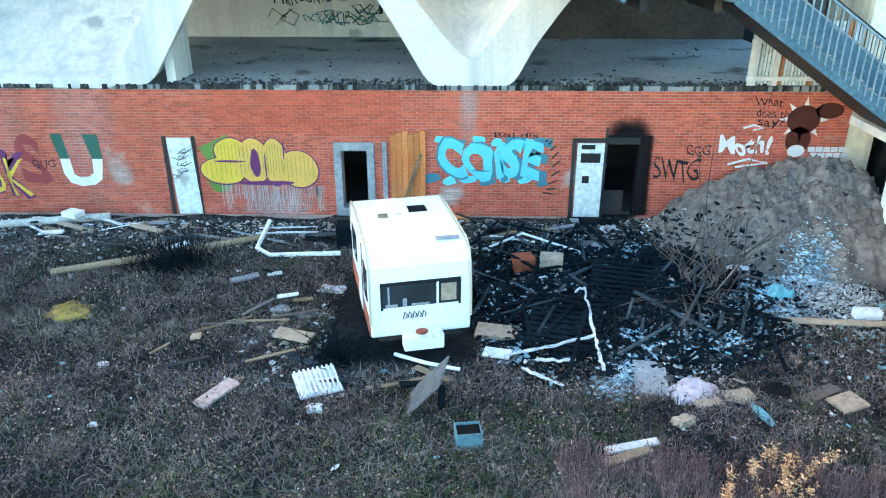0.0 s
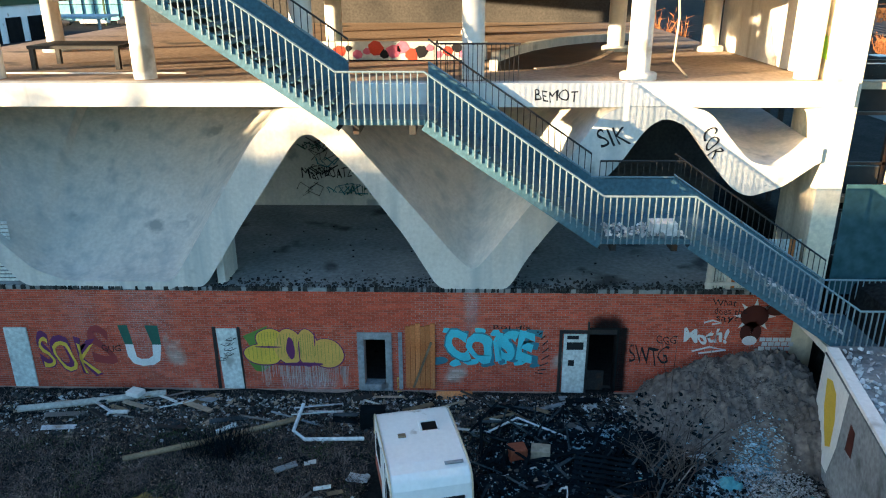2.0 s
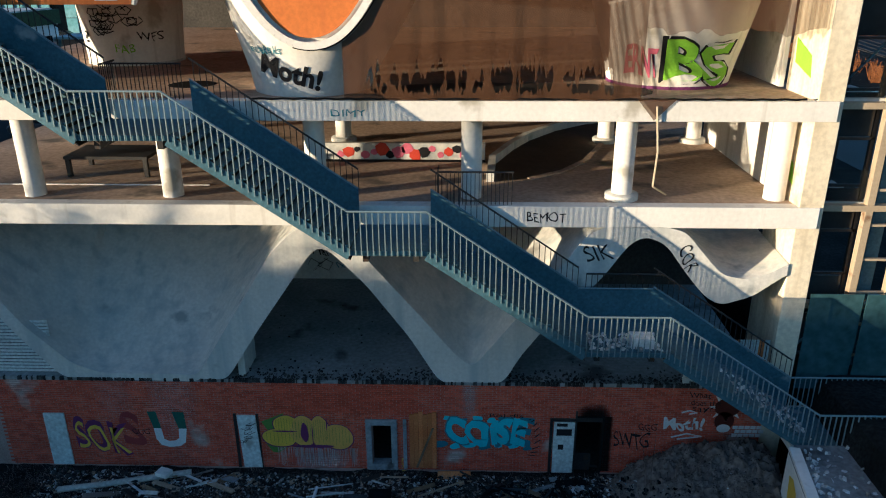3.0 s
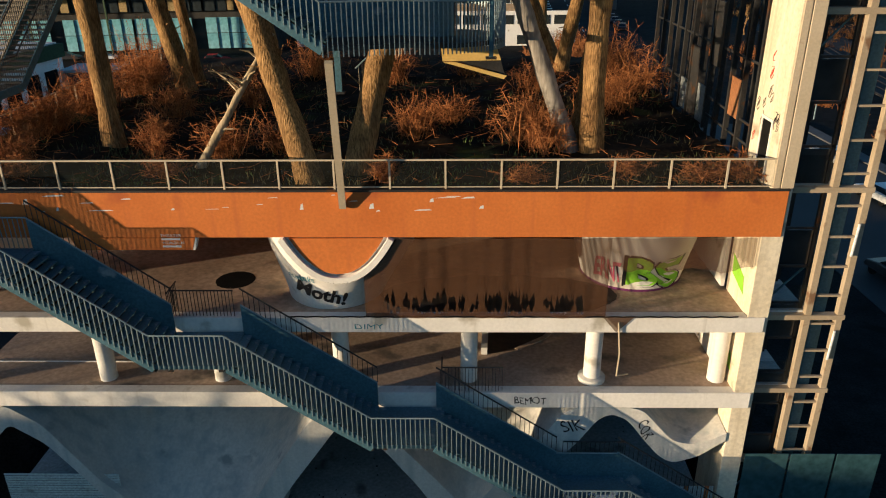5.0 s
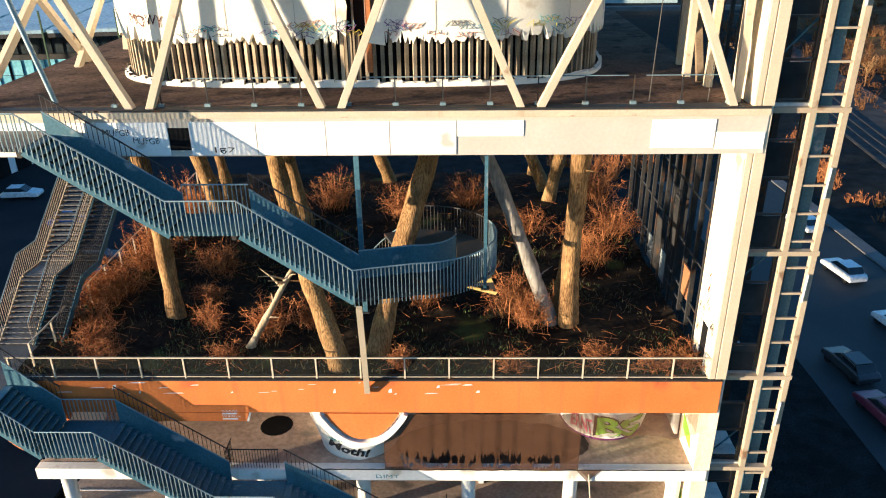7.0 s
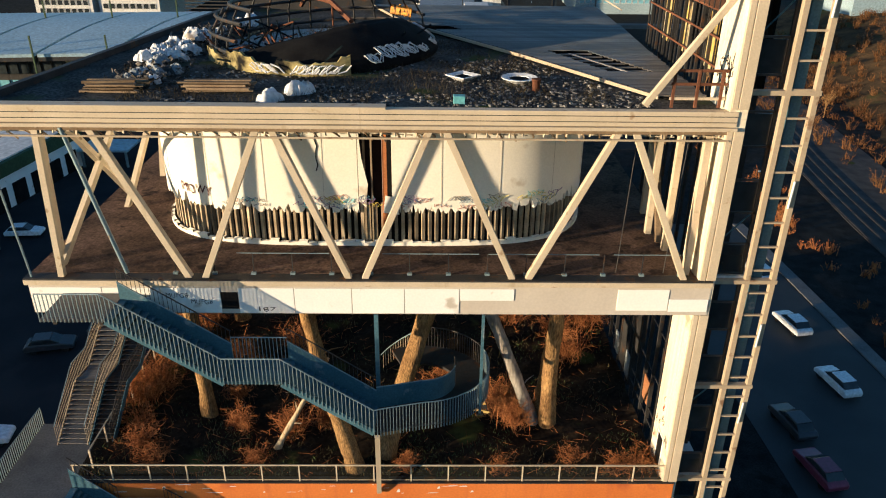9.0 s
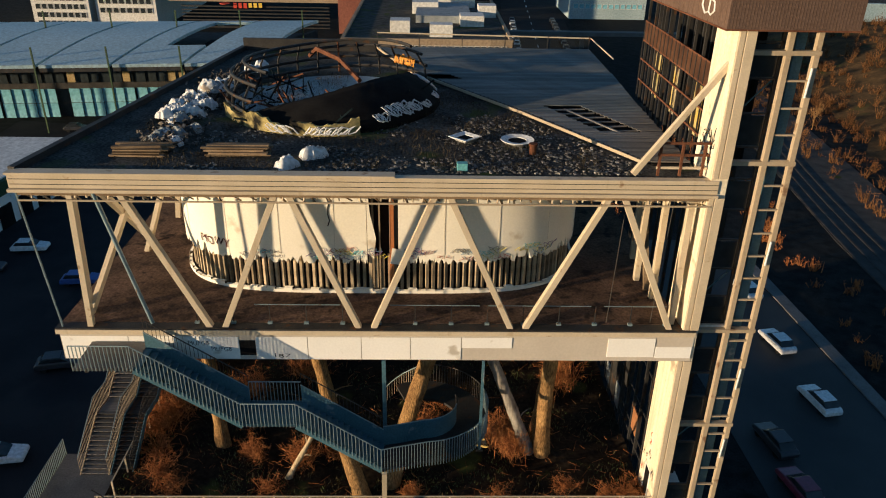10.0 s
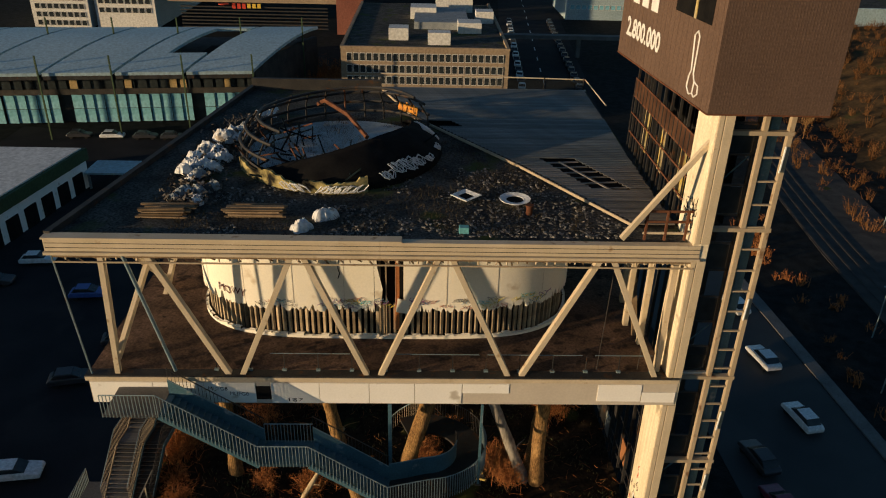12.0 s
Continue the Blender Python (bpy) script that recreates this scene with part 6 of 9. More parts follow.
slab_thing("brown_cabinet", "dark brown cabinet beside the caravan", "cabinet", CHAR, 0.9, -1.9, 0.7, 0.5, 0.55, 4, 0, 0.03)
crumple("foam_slab", "yellow torn foam mat lying on the weeds", "foam", surf("ochre_mat", (0.3, 0.2, 0.05), (0.4, 0.28, 0.08), 1.5, 10, 0.9, stain=((0.08, 0.06, 0.03), 0.4, 2.0)), -4.3, -5.4, 0.9, 0.7, 0.05, -14, 11)
slab_thing("pale_slab", "pale stone slab on a log", "slab", CONCW, -6.4, -0.75, 0.45, 0.35, 0.14, -20, 0, 0.25)
crumple("teal_rag", "crumpled teal plastic rag on grass", "rag", PLASTB, 8.3, -8.55, 0.15, 0.6, 0.05, 12, 12)
crumple("blue_sack", "pale blue plastic bag on ash-white rubble", "bag", PLASTB, 10.2, -4.35, 0.65, 0.42, 0.22, 4, 13)
slab_thing("white_tub", "white plastic tub on its side", "tub", PLASTW, 11.45, -5.4, 0.5, 0.22, 0.18, -3, 0, 0.1)
slab_thing("wooden_plank", "long brown plank beside white rubble", "plank", CARD, 11.0, -5.75, 2.6, 0.16, 0.06, -4, 0, 0.12)
b = thing("metal_bin", "open blue-grey metal bin on the grass", "bin", (3.6, -9.3, 0))
M = Matrix.Translation((3.62, -9.3, land(3.62, -9.3) + 0.02)) @ Matrix.Rotation(radians(8), 4, 'Z') @ Matrix.Scale(0.78, 4)
m = Mesh().box(-0.25, 0.25, -0.2, -0.18, 0, 0.36).box(-0.25, 0.25, 0.18, 0.2, 0, 0.36).box(-0.25, -0.23, -0.18, 0.18, 0, 0.36).box(0.23, 0.25, -0.18, 0.18, 0, 0.36).box(-0.23, 0.23, -0.18, 0.18, 0, 0.05)
m.v = [tuple(M @ Vector(p)) for p in m.v]
part("bin_body", m, surf("blue_grey_bin", (0.08, 0.2, 0.24), (0.13, 0.27, 0.31), 2, 12, 0.5, 0.2), b)
m = Mesh().box(-0.23, 0.23, -0.18, 0.18, 0.06, 0.3)
m.v = [tuple(M @ Vector(p)) for p in m.v]
part("filling", m, BLACK, b)


pole("drain_pipe", "white bent plastic drain pipe lying on the rubble", "pipe", PLASTW, [(-1.15, -1.5, 0.5), (-1.3, -2.3, 0.12), (-0.9, -2.7, 0.1), (0.75, -2.75, 0.22)], 0.055)
pole("long_timber", "long grey timber lying on the ground", "timber", WOOD, [(-5.6, -3.6, 0.1), (-3.4, -2.8, 0.12), (-1.2, -1.75, 0.2)], 0.08)
pole("fallen_log", "pale fallen log along the wall", "log", surf("pale_log", (0.42, 0.4, 0.37), (0.55, 0.53, 0.49), 2, 12, 0.9), [(-9.6, -1.5, 0.15), (-8.1, -1.15, 0.16), (-5.6, -0.45, 0.2)], 0.1)
pole("bent_cable", "pale hose curving over the ashes", "hose", PLASTW, [(4.1, -2.4, 0.2), (5.0, -1.9, 0.3), (6.3, -2.5, 0.2)], 0.03)
rg = random.Random(21)
SINGE = surf("singed_grey_wood", (0.018, 0.026, 0.032), (0.07, 0.09, 0.1), 2.0, 18, 0.9, vary=0.6)
for i in range(130):
    x, y = rg.uniform(3.9, 9.4), rg.uniform(-7.0, -1.3)
    a, ln = rg.choice((rg.uniform(0, math.pi), rg.gauss(1.0, 0.2))), rg.uniform(0.5, 1.9)
    dx, dy = math.cos(a) * ln / 2, math.sin(a) * ln / 2
    z = max(land(x, y), ash_h(x, y)) + rg.uniform(0.06, 0.22)
    pale = i % 13 == 0
    solo("charred_timber" if not pale else "grey_timber", Mesh().beam((x - dx, y - dy, z - 0.05), (x + dx, y + dy, z + rg.uniform(-0.05, 0.3)), rg.uniform(0.03, 0.085), rg.uniform(0.02, 0.05)),
         SINGE if pale else CHAR if i % 3 else SINGE, "grey weathered timber lying across the burnt patch" if pale else "charred timber lying on the burnt patch", "timber", "burnt timbers", bevel=0.008)


def pallet(x, y, ln, wd, rz, tilt, label):
    t = thing("burnt_pallet", label, "pallet", (x, y, 0), "burnt pallets")
    M = Matrix.Translation((x, y, land(x, y) + 0.22)) @ Matrix.Rotation(radians(rz), 4, 'Z') @ Matrix.Rotation(radians(tilt), 4, 'X')

    def put(nm, *bx):
        m = Mesh().box(*bx)
        m.v = [tuple(M @ Vector(p)) for p in m.v]
        part(nm, m, CHAR, t)
    for k in (-0.5, 0, 0.5):
        put("bearer", k * (ln - 0.1) - 0.05, k * (ln - 0.1) + 0.05, -wd / 2, wd / 2, 0, 0.08)
    n = int(wd / 0.17)
    for i in range(n):
        v = -wd / 2 + i * wd / n
        put("slat", -ln / 2, ln / 2, v, v + 0.1, 0.085, 0.11)


pallet(5.5, -5.95, 1.35, 1.9, -14, 6, "black charred slatted pallet frame on ash")
pallet(6.95, -4.5, 1.5, 1.8, -14, 8, "black charred slatted pallet tipped on rubble")
pallet(8.3, -3.1, 1.2, 1.2, 25, -4, "black charred pallet remains")
SCORCH = surf("scorched_white", (0.55, 0.56, 0.57), (0.7, 0.7, 0.7), 2, 10, 0.8, stain=((0.03, 0.03, 0.03), 0.35, 4.0))
fr = thing("broken_window", "burnt white window frame lying on charred slats", "window", (5.7, -6.8, 0.2))
for p, q in (((4.3, -7.2, 0.2), (5.9, -6.75, 0.36)), ((5.95, -7.5, 0.15), (5.9, -6.75, 0.36)), ((5.9, -6.75, 0.36), (5.95, -5.15, 0.5)), ((5.95, -5.15, 0.5), (5.75, -5.3, 0.5)), ((4.55, -7.5, 0.15), (5.2, -8.0, 0.15)), ((4.6, -7.3, 0.16), (5.5, -7.3, 0.2))):
    m = Mesh()
    e = [Vector(p).lerp(Vector(q), k / 9) + Vector((rg.gauss(0, 0.012), rg.gauss(0, 0.012), rg.gauss(0, 0.012))) for k in range(10)]
    for a, b_ in zip(e, e[1:]):
        m.beam(a, b_, rg.uniform(0.025, 0.06), 0.035)
    part("frame_bar", m, SCORCH, fr, "scorched ragged white bar")

BOARDS = [WOOD, DECKW, GREYP, CARD, CHAR, BAGW, SINGE, DARKS, DOORW, CONC]
for i in range(95):
    if i < 62:
        x, y = rg.uniform(-9.5, 8.2), -0.45 - 1.9 * rg.random() ** 1.4
    else:
        x, y = rg.uniform(-1.6, 9.8), rg.uniform(-8.4, -2.4)
        if 0.9 < x < 4.0 and -7.4 < y < -3.4:
            continue
    ln, wd, th = rg.uniform(0.25, 1.2) * (0.7 if i >= 62 else 1.0), rg.uniform(0.05, 0.26), rg.uniform(0.015, 0.06)
    if i % 3 == 0:
        ln, wd = rg.uniform(0.8, 1.9), rg.uniform(0.04, 0.08)
    slab_thing("broken_board", ("broken board lying on the rubble by the wall" if i < 62 else "broken board lying among the lot's rubbish"), "board", BOARDS[(i * 7) % 10], x, y, ln, wd, th, rg.uniform(-40, 40), rg.gauss(0, 9), rg.uniform(0.05, 0.13), roll=rg.gauss(0, 6))

# broken branches before the heap
DEADW = surf("dead_branch", (0.05, 0.042, 0.038), (0.2, 0.16, 0.14), 2.0, 12, 0.95, vary=0.4)
for i in range(34):
    p = Vector((8.6 + rg.gauss(0, 0.35), -4.5 + rg.gauss(0, 0.4), 0.12))
    if i % 4 == 0:
        q = Vector((7.3 + rg.gauss(0, 0.4), -5.9 + rg.gauss(0, 0.5), 0.2))
    elif i % 4 == 1:
        q = p + Vector((rg.gauss(0.1, 0.5), rg.gauss(-0.9, 0.4), rg.uniform(0.0, 0.2)))
    else:
        q = Vector((10.0 + rg.gauss(0, 0.8), -2.9 + rg.gauss(0, 0.6), rg.uniform(0.5, 1.9)))
    solo("broken_branch", Mesh().tube([p, p.lerp(q, 0.35) + Vector((rg.gauss(0, 0.1), rg.gauss(0, 0.1), rg.gauss(0.05, 0.08))), p.lerp(q, 0.7) + Vector((rg.gauss(0, 0.15), rg.gauss(0, 0.15), 0.12)), q], [0.02, 0.016, 0.011, 0.004], 5), DEADW, "bare broken branch sticking out of the rubble", "branch", "broken branches")
for i in range(16):
    p = Vector((8.7 + rg.gauss(0, 0.3), -4.3 + rg.gauss(0, 0.35), 0.1))
    a, h = rg.uniform(-1.0, 1.25), rg.uniform(0.8, 1.9)
    q = p + Vector((h * math.sin(a), rg.gauss(0.2, 0.4), h * math.cos(a)))
    m = Mesh().tube([p, p.lerp(q, 0.4) + Vector((rg.gauss(0, 0.06), 0, 0.08)), p.lerp(q, 0.75) + Vector((rg.gauss(0, 0.06), 0, 0.06)), q], [0.016, 0.013, 0.009, 0.004], 5)
    for k in range(4):
        o = p.lerp(q, rg.uniform(0.35, 0.9))
        m.tube([o, o + Vector((rg.gauss(0, 0.16), rg.gauss(0, 0.1), rg.uniform(0.12, 0.4))), o + Vector((rg.gauss(0, 0.3), rg.gauss(0, 0.16), rg.uniform(0.25, 0.6)))], [0.007, 0.005, 0.003], 4)
    solo("bare_sapling", m, DEADW, "forked bare sapling standing in the burnt rubble", "sapling", "saplings")
for i, x in enumerate((9.2, 9.35, 10.1)):
    solo("tall_stalk", Mesh().tube([(x, -1.9, 0.1), (x - 0.1, -1.8, 1.4), (x - 0.35 + i * 0.3, -1.7, 2.8)], [0.016, 0.012, 0.004], 4), DEADW, "thin bare sapling stalk", "sapling", "saplings")


# ---- litter, rubble and weeds of the lot ----
def lot_spot(rg):
    return rg.uniform(-10.5, 12.4), -11.6 + 11.3 * rg.random() ** 0.8


def bits(name, count, mat, label, lo, hi, flat, near, seed, cat="rubble"):
    rg = random.Random(seed)
    m = Mesh()
    for i in range(count):
        for _ in range(400):
            x, y = lot_spot(rg)
            if near(x, y) > rg.random() and not (1.0 < x < 3.8 and -7.2 < y < -3.6):
                break
        s, k, h = rg.uniform(lo, hi), rg.uniform(0.3, 1.0), rg.uniform(*flat)
        M = Matrix.Translation((x, y, max(land(x, y), ash_h(x, y) if 3.3 < x < 9.9 and -7.9 < y < -1.3 else -9) + rg.uniform(0.0, 0.06) + (max(0, heap(x, y)) if x > 7.6 and y > -4.4 else 0))) @ Euler((rg.gauss(0, 0.25), rg.gauss(0, 0.25), rg.uniform(0, 6.28))).to_matrix().to_4x4()
        q = [(-s, -s * k, 0), (s * rg.uniform(0.5, 1), -s * k, 0), (s, s * k * rg.uniform(0.5, 1), 0), (-s * rg.uniform(0.3, 1), s * k, 0)]
        m.add([M @ Vector(p) for p in q] + [M @ Vector((p[0] * 0.9, p[1] * 0.9, h)) for p in q], [(0, 1, 2, 3), (7, 6, 5, 4), (0, 4, 5, 1), (1, 5, 6, 2), (2, 6, 7, 3), (3, 7, 4, 0)])
    solo(name, m, mat, label, cat, kind="stuff")


def by_wall(x, y):
    if x > 7.8 and y > -4.2 and heap(x, y) > 0.2:
        return 0.02
    return 0.006 + 0.97 * max(sstep((y + 3.2) / 2.2), 0.8 * (1 - sstep(math.hypot((x - 7.5) / 4.5, (y + 4.8) / 3.6))), 0.7 * (1 - sstep(math.hypot((x - 1.5) / 3.0, (y + 6.5) / 2.2))))


def by_ash(x, y):
    return 1 - sstep(math.hypot((x - 6.6) / 4.0, (y + 4.3) / 3.6) - 0.15)


def by_lime(x, y):
    return 1 - sstep(math.hypot((x - 11.2) / 1.6, (y + 4.6) / 1.5) - 0.2)


LIT = surf("pale_litter", (0.4, 0.42, 0.43), (0.68, 0.7, 0.7), 2, 8, 0.7, island=0.6)
DIM = surf("mixed_rubble", (0.016, 0.019, 0.021), (0.085, 0.09, 0.09), 2, 8, 0.9, island=0.6)
bits("pale_litter", 3400, LIT, "pale scraps of plastic, paper and plaster", 0.012, 0.065, (0.005, 0.03), by_wall, 31, "litter")
bits("dark_rubble", 3600, DIM, "brown and grey rubble over the lot", 0.015, 0.09, (0.01, 0.06), by_wall, 32)
bits("charcoal_bits", 8000, CHAR, "black charcoal and burnt scraps", 0.015, 0.11, (0.01, 0.05), by_ash, 33)
bits("lime_rubble", 2600, surf("lime_rubble_m", (0.42, 0.42, 0.4), (0.62, 0.62, 0.6), 2, 8, 0.9, island=0.4), "white lime and plaster rubble", 0.006, 0.045, (0.005, 0.03), by_lime, 34)


def by_streak(x, y):
    """White ash lies in streaks across the burnt patch."""
    best = 0.0
    for x0, y0, x1, y1, w in ((4.45, -7.0, 5.7, -5.2, 0.16), (6.0, -7.9, 7.2, -6.2, 0.2), (6.6, -3.3, 7.6, -2.0, 0.2), (9.4, -4.6, 11.2, -3.5, 0.4), (9.2, -5.6, 10.2, -5.0, 0.3), (6.6, -6.3, 8.6, -6.3, 0.25)):
        dx, dy = x1 - x0, y1 - y0
        f = min(max(((x - x0) * dx + (y - y0) * dy) / (dx * dx + dy * dy), 0), 1)
        best = max(best, math.exp(-((x - x0 - f * dx) ** 2 + (y - y0 - f * dy) ** 2) / (w * w)))
    return best + 0.13 * by_ash(x, y)


bits("ash_flakes", 15000, surf("pale_ash", (0.16, 0.32, 0.4), (0.48, 0.63, 0.7), 2, 8, 0.9, island=0.6), "fine pale ash flakes in streaks on the burnt patch", 0.008, 0.05, (0.004, 0.02), by_streak, 39, "ash")
bits("blue_scraps", 150, PLASTB, "pale blue plastic scraps", 0.015, 0.08, (0.006, 0.03), lambda x, y: 0.003 + by_lime(x, y + 1.6) + 0.12 * by_ash(x, y), 35, "litter")
bits("mound_clods", 5200, surf("dry_clods", (0.11, 0.09, 0.08), (0.24, 0.205, 0.185), 2, 10, 0.95, island=0.45), "dry clods and stones on the dirt mound", 0.006, 0.034, (0.008, 0.03), lambda x, y: 1.0 if x > 7.9 and -4.3 < y and heap(x, y) > 0.15 else 0.0, 37)
bits("wood_scraps", 420, CARD, "brown wood and cardboard scraps", 0.02, 0.12, (0.008, 0.03), by_wall, 36, "litter")


def blades(name, count, mat, label, near, seed, hmin, hmax, wide, lean, cat="weeds"):
    """Bent stalks: each a narrow blade that leans over at half height."""
    rg = random.Random(seed)
    m = Mesh()
    v, f = m.v, m.f
    k = 0
    while k < count:
        x, y = rg.uniform(-12, 12.6), rg.uniform(-12, -0.1)
        if near(x, y) < rg.random() or (0.95 < x < 3.8 and -7.2 < y < -3.5):
            continue
        z = land(x, y) - 0.02
        for _ in range(3):
            k += 1
            u, w = x + rg.gauss(0, 0.05), y + rg.gauss(0, 0.05)
            h, a, b = rg.uniform(hmin, hmax), rg.uniform(0, 3.14), wide * rg.uniform(0.6, 1.3)
            dx, dy, lx, ly = b * math.cos(a), b * math.sin(a), rg.gauss(0, lean), rg.gauss(0, lean)
            q = len(v)
            v += [(u - dx, w - dy, z), (u + dx, w + dy, z), (u + lx * 0.4 + dx * 0.8, w + ly * 0.4 + dy * 0.8, z + h * 0.65), (u + lx * 0.4 - dx * 0.8, w + ly * 0.4 - dy * 0.8, z + h * 0.65), (u + lx * 1.6, w + ly * 1.6, z + h * rg.uniform(0.6, 1.1))]
            f += [(q, q + 1, q + 2, q + 3), (q + 3, q + 2, q + 4)]
    solo(name, m, mat, label, cat, kind="stuff")


def weedy(x, y):
    return max(0.0, 1 - 1.4 * by_ash(x, y)) * (0.3 + 0.7 * (1 - sstep((y + 2.5) / 2.0))) * (0.72 + 0.75 * (fbm(x * 0.9, y * 0.9, 50) + 0.25)) * (0.4 if x > 8 and y > -6 else 1)


def grassy(x, y):
    a = sstep((-y - 7.9) / 1.0) * sstep((x - 1.8) / 1.5) * (1 - sstep((x - 5.6) / 1.6)) + 0.7 * sstep((-y - 9.4) / 1.0) * sstep((x + 2.5) / 2) * (1 - sstep((x - 4) / 2))
    return weedy(x, y) * max(0.05, 1.1 * a + 0.5 * (fbm(x * 0.6, y * 0.6, 71) > 0.15))


DRYW = surf("dry_weed_stalks", (0.032, 0.031, 0.033), (0.24, 0.195, 0.18), 1.1, 4, 0.95, island=0.9)
PALEG = surf("straw", (0.26, 0.22, 0.18), (0.4, 0.33, 0.27), 0.5, 4, 0.95, island=0.6)
blades("dry_weeds", 135000, DRYW, "matted dry purple-brown weeds over the lot", weedy, 61, 0.05, 0.19, 0.0085, 0.1)
blades("straw_stalks", 15000, PALEG, "pale straw stalks among the weeds", lambda x, y: weedy(x, y) * (0.3 + (fbm(x * 0.6, y * 0.6, 12) > 0.05)), 62, 0.06, 0.24, 0.004, 0.12)
blades("green_grass", 62000, GREEN, "short green grass in patches", grassy, 63, 0.03, 0.13, 0.006, 0.06, "grass")
rg = random.Random(64)
m = Mesh()
while len(m.f) < 32000:
    x, y = rg.uniform(-12, 12.6), rg.uniform(-12, -0.3)
    if weedy(x, y) * 0.8 < rg.random() or (0.95 < x < 3.8 and -7.2 < y < -3.5):
        continue
    z, s, a = land(x, y) + rg.uniform(0.03, 0.14), rg.uniform(0.01, 0.03), rg.uniform(0, 3.14)
    c, d = s * math.cos(a), s * math.sin(a)
    m.add([(x - c, y - d, z), (x + d * 0.7, y - c * 0.7, z + rg.gauss(0, 0.012)), (x + c, y + d, z + 0.005), (x - d * 0.6, y + c * 0.6, z + rg.gauss(0, 0.015))], [(0, 1, 2, 3)])
solo("fallen_leaves", m, surf("dead_leaf", (0.1, 0.065, 0.052), (0.4, 0.28, 0.22), 0.7, 5, 0.9, island=0.9), "brown fallen leaves among the weeds", "leaves", kind="stuff")
rg = random.Random(66)
m = Mesh()
for i in range(14000):
    x, y = rg.uniform(4.4, 9.6), -9.2 - 2.8 * rg.random()
    if y > -9.3 - 0.6 * fbm(x * 0.9, 4.4) - 0.5 * abs(x - 6.6) / 3 or fbm(x * 1.2, y * 1.2, 9) < -0.18:
        continue
    z = land(x, y)
    h = rg.uniform(0.12, 0.5)
    e = (x + rg.gauss(0, 0.09), y + rg.gauss(0, 0.09), z + h)
    m.add([(x - 0.005, y, z), (x + 0.005, y, z), (e[0] + 0.002, e[1], e[2])], [(0, 1, 2)])
    if i % 3 == 0:
        for k in range(2):
            o = Vector((x, y, z)).lerp(Vector(e), rg.uniform(0.5, 1.0)) + Vector((rg.gauss(0, 0.015), rg.gauss(0, 0.015), 0))
            m.add([o, o + Vector((rg.gauss(0, 0.015), rg.gauss(0, 0.01), 0.02)), o + Vector((rg.gauss(0, 0.02), 0.01, 0.03))], [(0, 1, 2)])
solo("reed_clump", m, surf("reddish_dry_reeds", (0.14, 0.08, 0.08), (0.36, 0.22, 0.2), 0.8, 5, 0.95, island=0.7), "purple-red dry weed stalks at the lot's edge", "weeds", kind="stuff")
m, st = Mesh(), Mesh()
for i in range(30):
    x, y = (rg.uniform(6.9, 8.2), rg.uniform(-10.9, -10.2)) if i < 20 else (rg.uniform(7.8, 8.8), rg.uniform(-10.15, -9.85))
    h = rg.uniform(0.2, 0.5)
    e = Vector((x + rg.gauss(0, 0.08), y + rg.gauss(0, 0.05), land(x, y) + h))
    st.tube([(x, y, land(x, y)), e], [0.006, 0.003], 3)
    for k in range(46):
        o = e + Vector((rg.gauss(0, 0.035), rg.gauss(0, 0.035), rg.gauss(-0.02, 0.07)))
        m.add([o, o + Vector((rg.gauss(0, 0.025), rg.gauss(0, 0.025), 0.02)), o + Vector((rg.gauss(0, 0.02), rg.gauss(0, 0.02), 0.034))], [(0, 1, 2)])
solo("seed_tufts", m, surf("golden_seed_tuft", (0.7, 0.3, 0.12), (0.85, 0.52, 0.3), 1.5, 8, 0.9, island=0.5), "golden seed tufts on the weed stalks", "seed heads", kind="stuff")
solo("tuft_stalks", st, PALEG, "thin stalks below the golden tufts", "stalks", kind="stuff")


# ---- retaining wall and terrace at the foot of the stairs ----
# Stained concrete toned dark; the terrace's shade is put into the colour.
TERR = surf("grimy_shaded_concrete", (0.2, 0.21, 0.22), (0.32, 0.33, 0.33), 0.6, 8, 0.9, stain=((0.1, 0.1, 0.1), 0.3, 0.9))
t = thing("terrace_wall", "white retaining wall with yellow graffiti beside the lot", "wall", (13, -5, 0), kind="structure")
part("wall_body", Mesh().prism([(12.95, -2.4), (13.35, -2.4), (10.9, -16), (10.5, -16)], 'z', -0.2, 2.75), TERR, t)
part("terrace_slab", Mesh().prism([(13.1, -2.35), (19, -2.35), (19, -16), (10.62, -16)], 'z', 2.755, 2.9), TERR, t, "littered concrete slab")


def on_terrace(pts, out):
    """A sheet on the wall's face to the lot, from (y, z) points."""
    return Mesh().add([(12.95 + 0.18 * (y + 2.4) - out, y, z) for y, z in pts], [tuple(range(len(pts)))])


# White sheet stands for the lit end of the wall.
part("white_patch", on_terrace([(-2.45, 0.2), (-4.1, 0.2), (-4.4, 1.2), (-4.5, 2.74), (-2.45, 2.74)], 0.012), CONCW, t, "white stretch standing for the lit part of the wall")
part("yellow_tag", on_terrace([(-2.95, 2.3), (-3.35, 2.45), (-3.75, 2.3), (-4.0, 1.7), (-4.02, 0.95), (-3.7, 0.75), (-3.4, 1.1), (-3.1, 1.6)], 0.02), P_YELLOW, t, "orange-yellow sprayed letter")
part("dark_tag", on_terrace([(-4.9, 1.5), (-5.35, 1.55), (-5.3, 2.2), (-4.95, 2.25)], 0.012), P_BROWN, t)
part("kerb", Mesh().beam((13.0, -2.6, 2.95), (10.6, -16.0, 2.95), 0.3, 0.1), CONCW, t)
solo("stair_foot", Mesh().box(13.1, 19, -2.3, -0.05, 2.55, 2.75), CONC, "concrete landing at the stair's foot", "landing", kind="structure")
rg = random.Random(91)
m = Mesh()
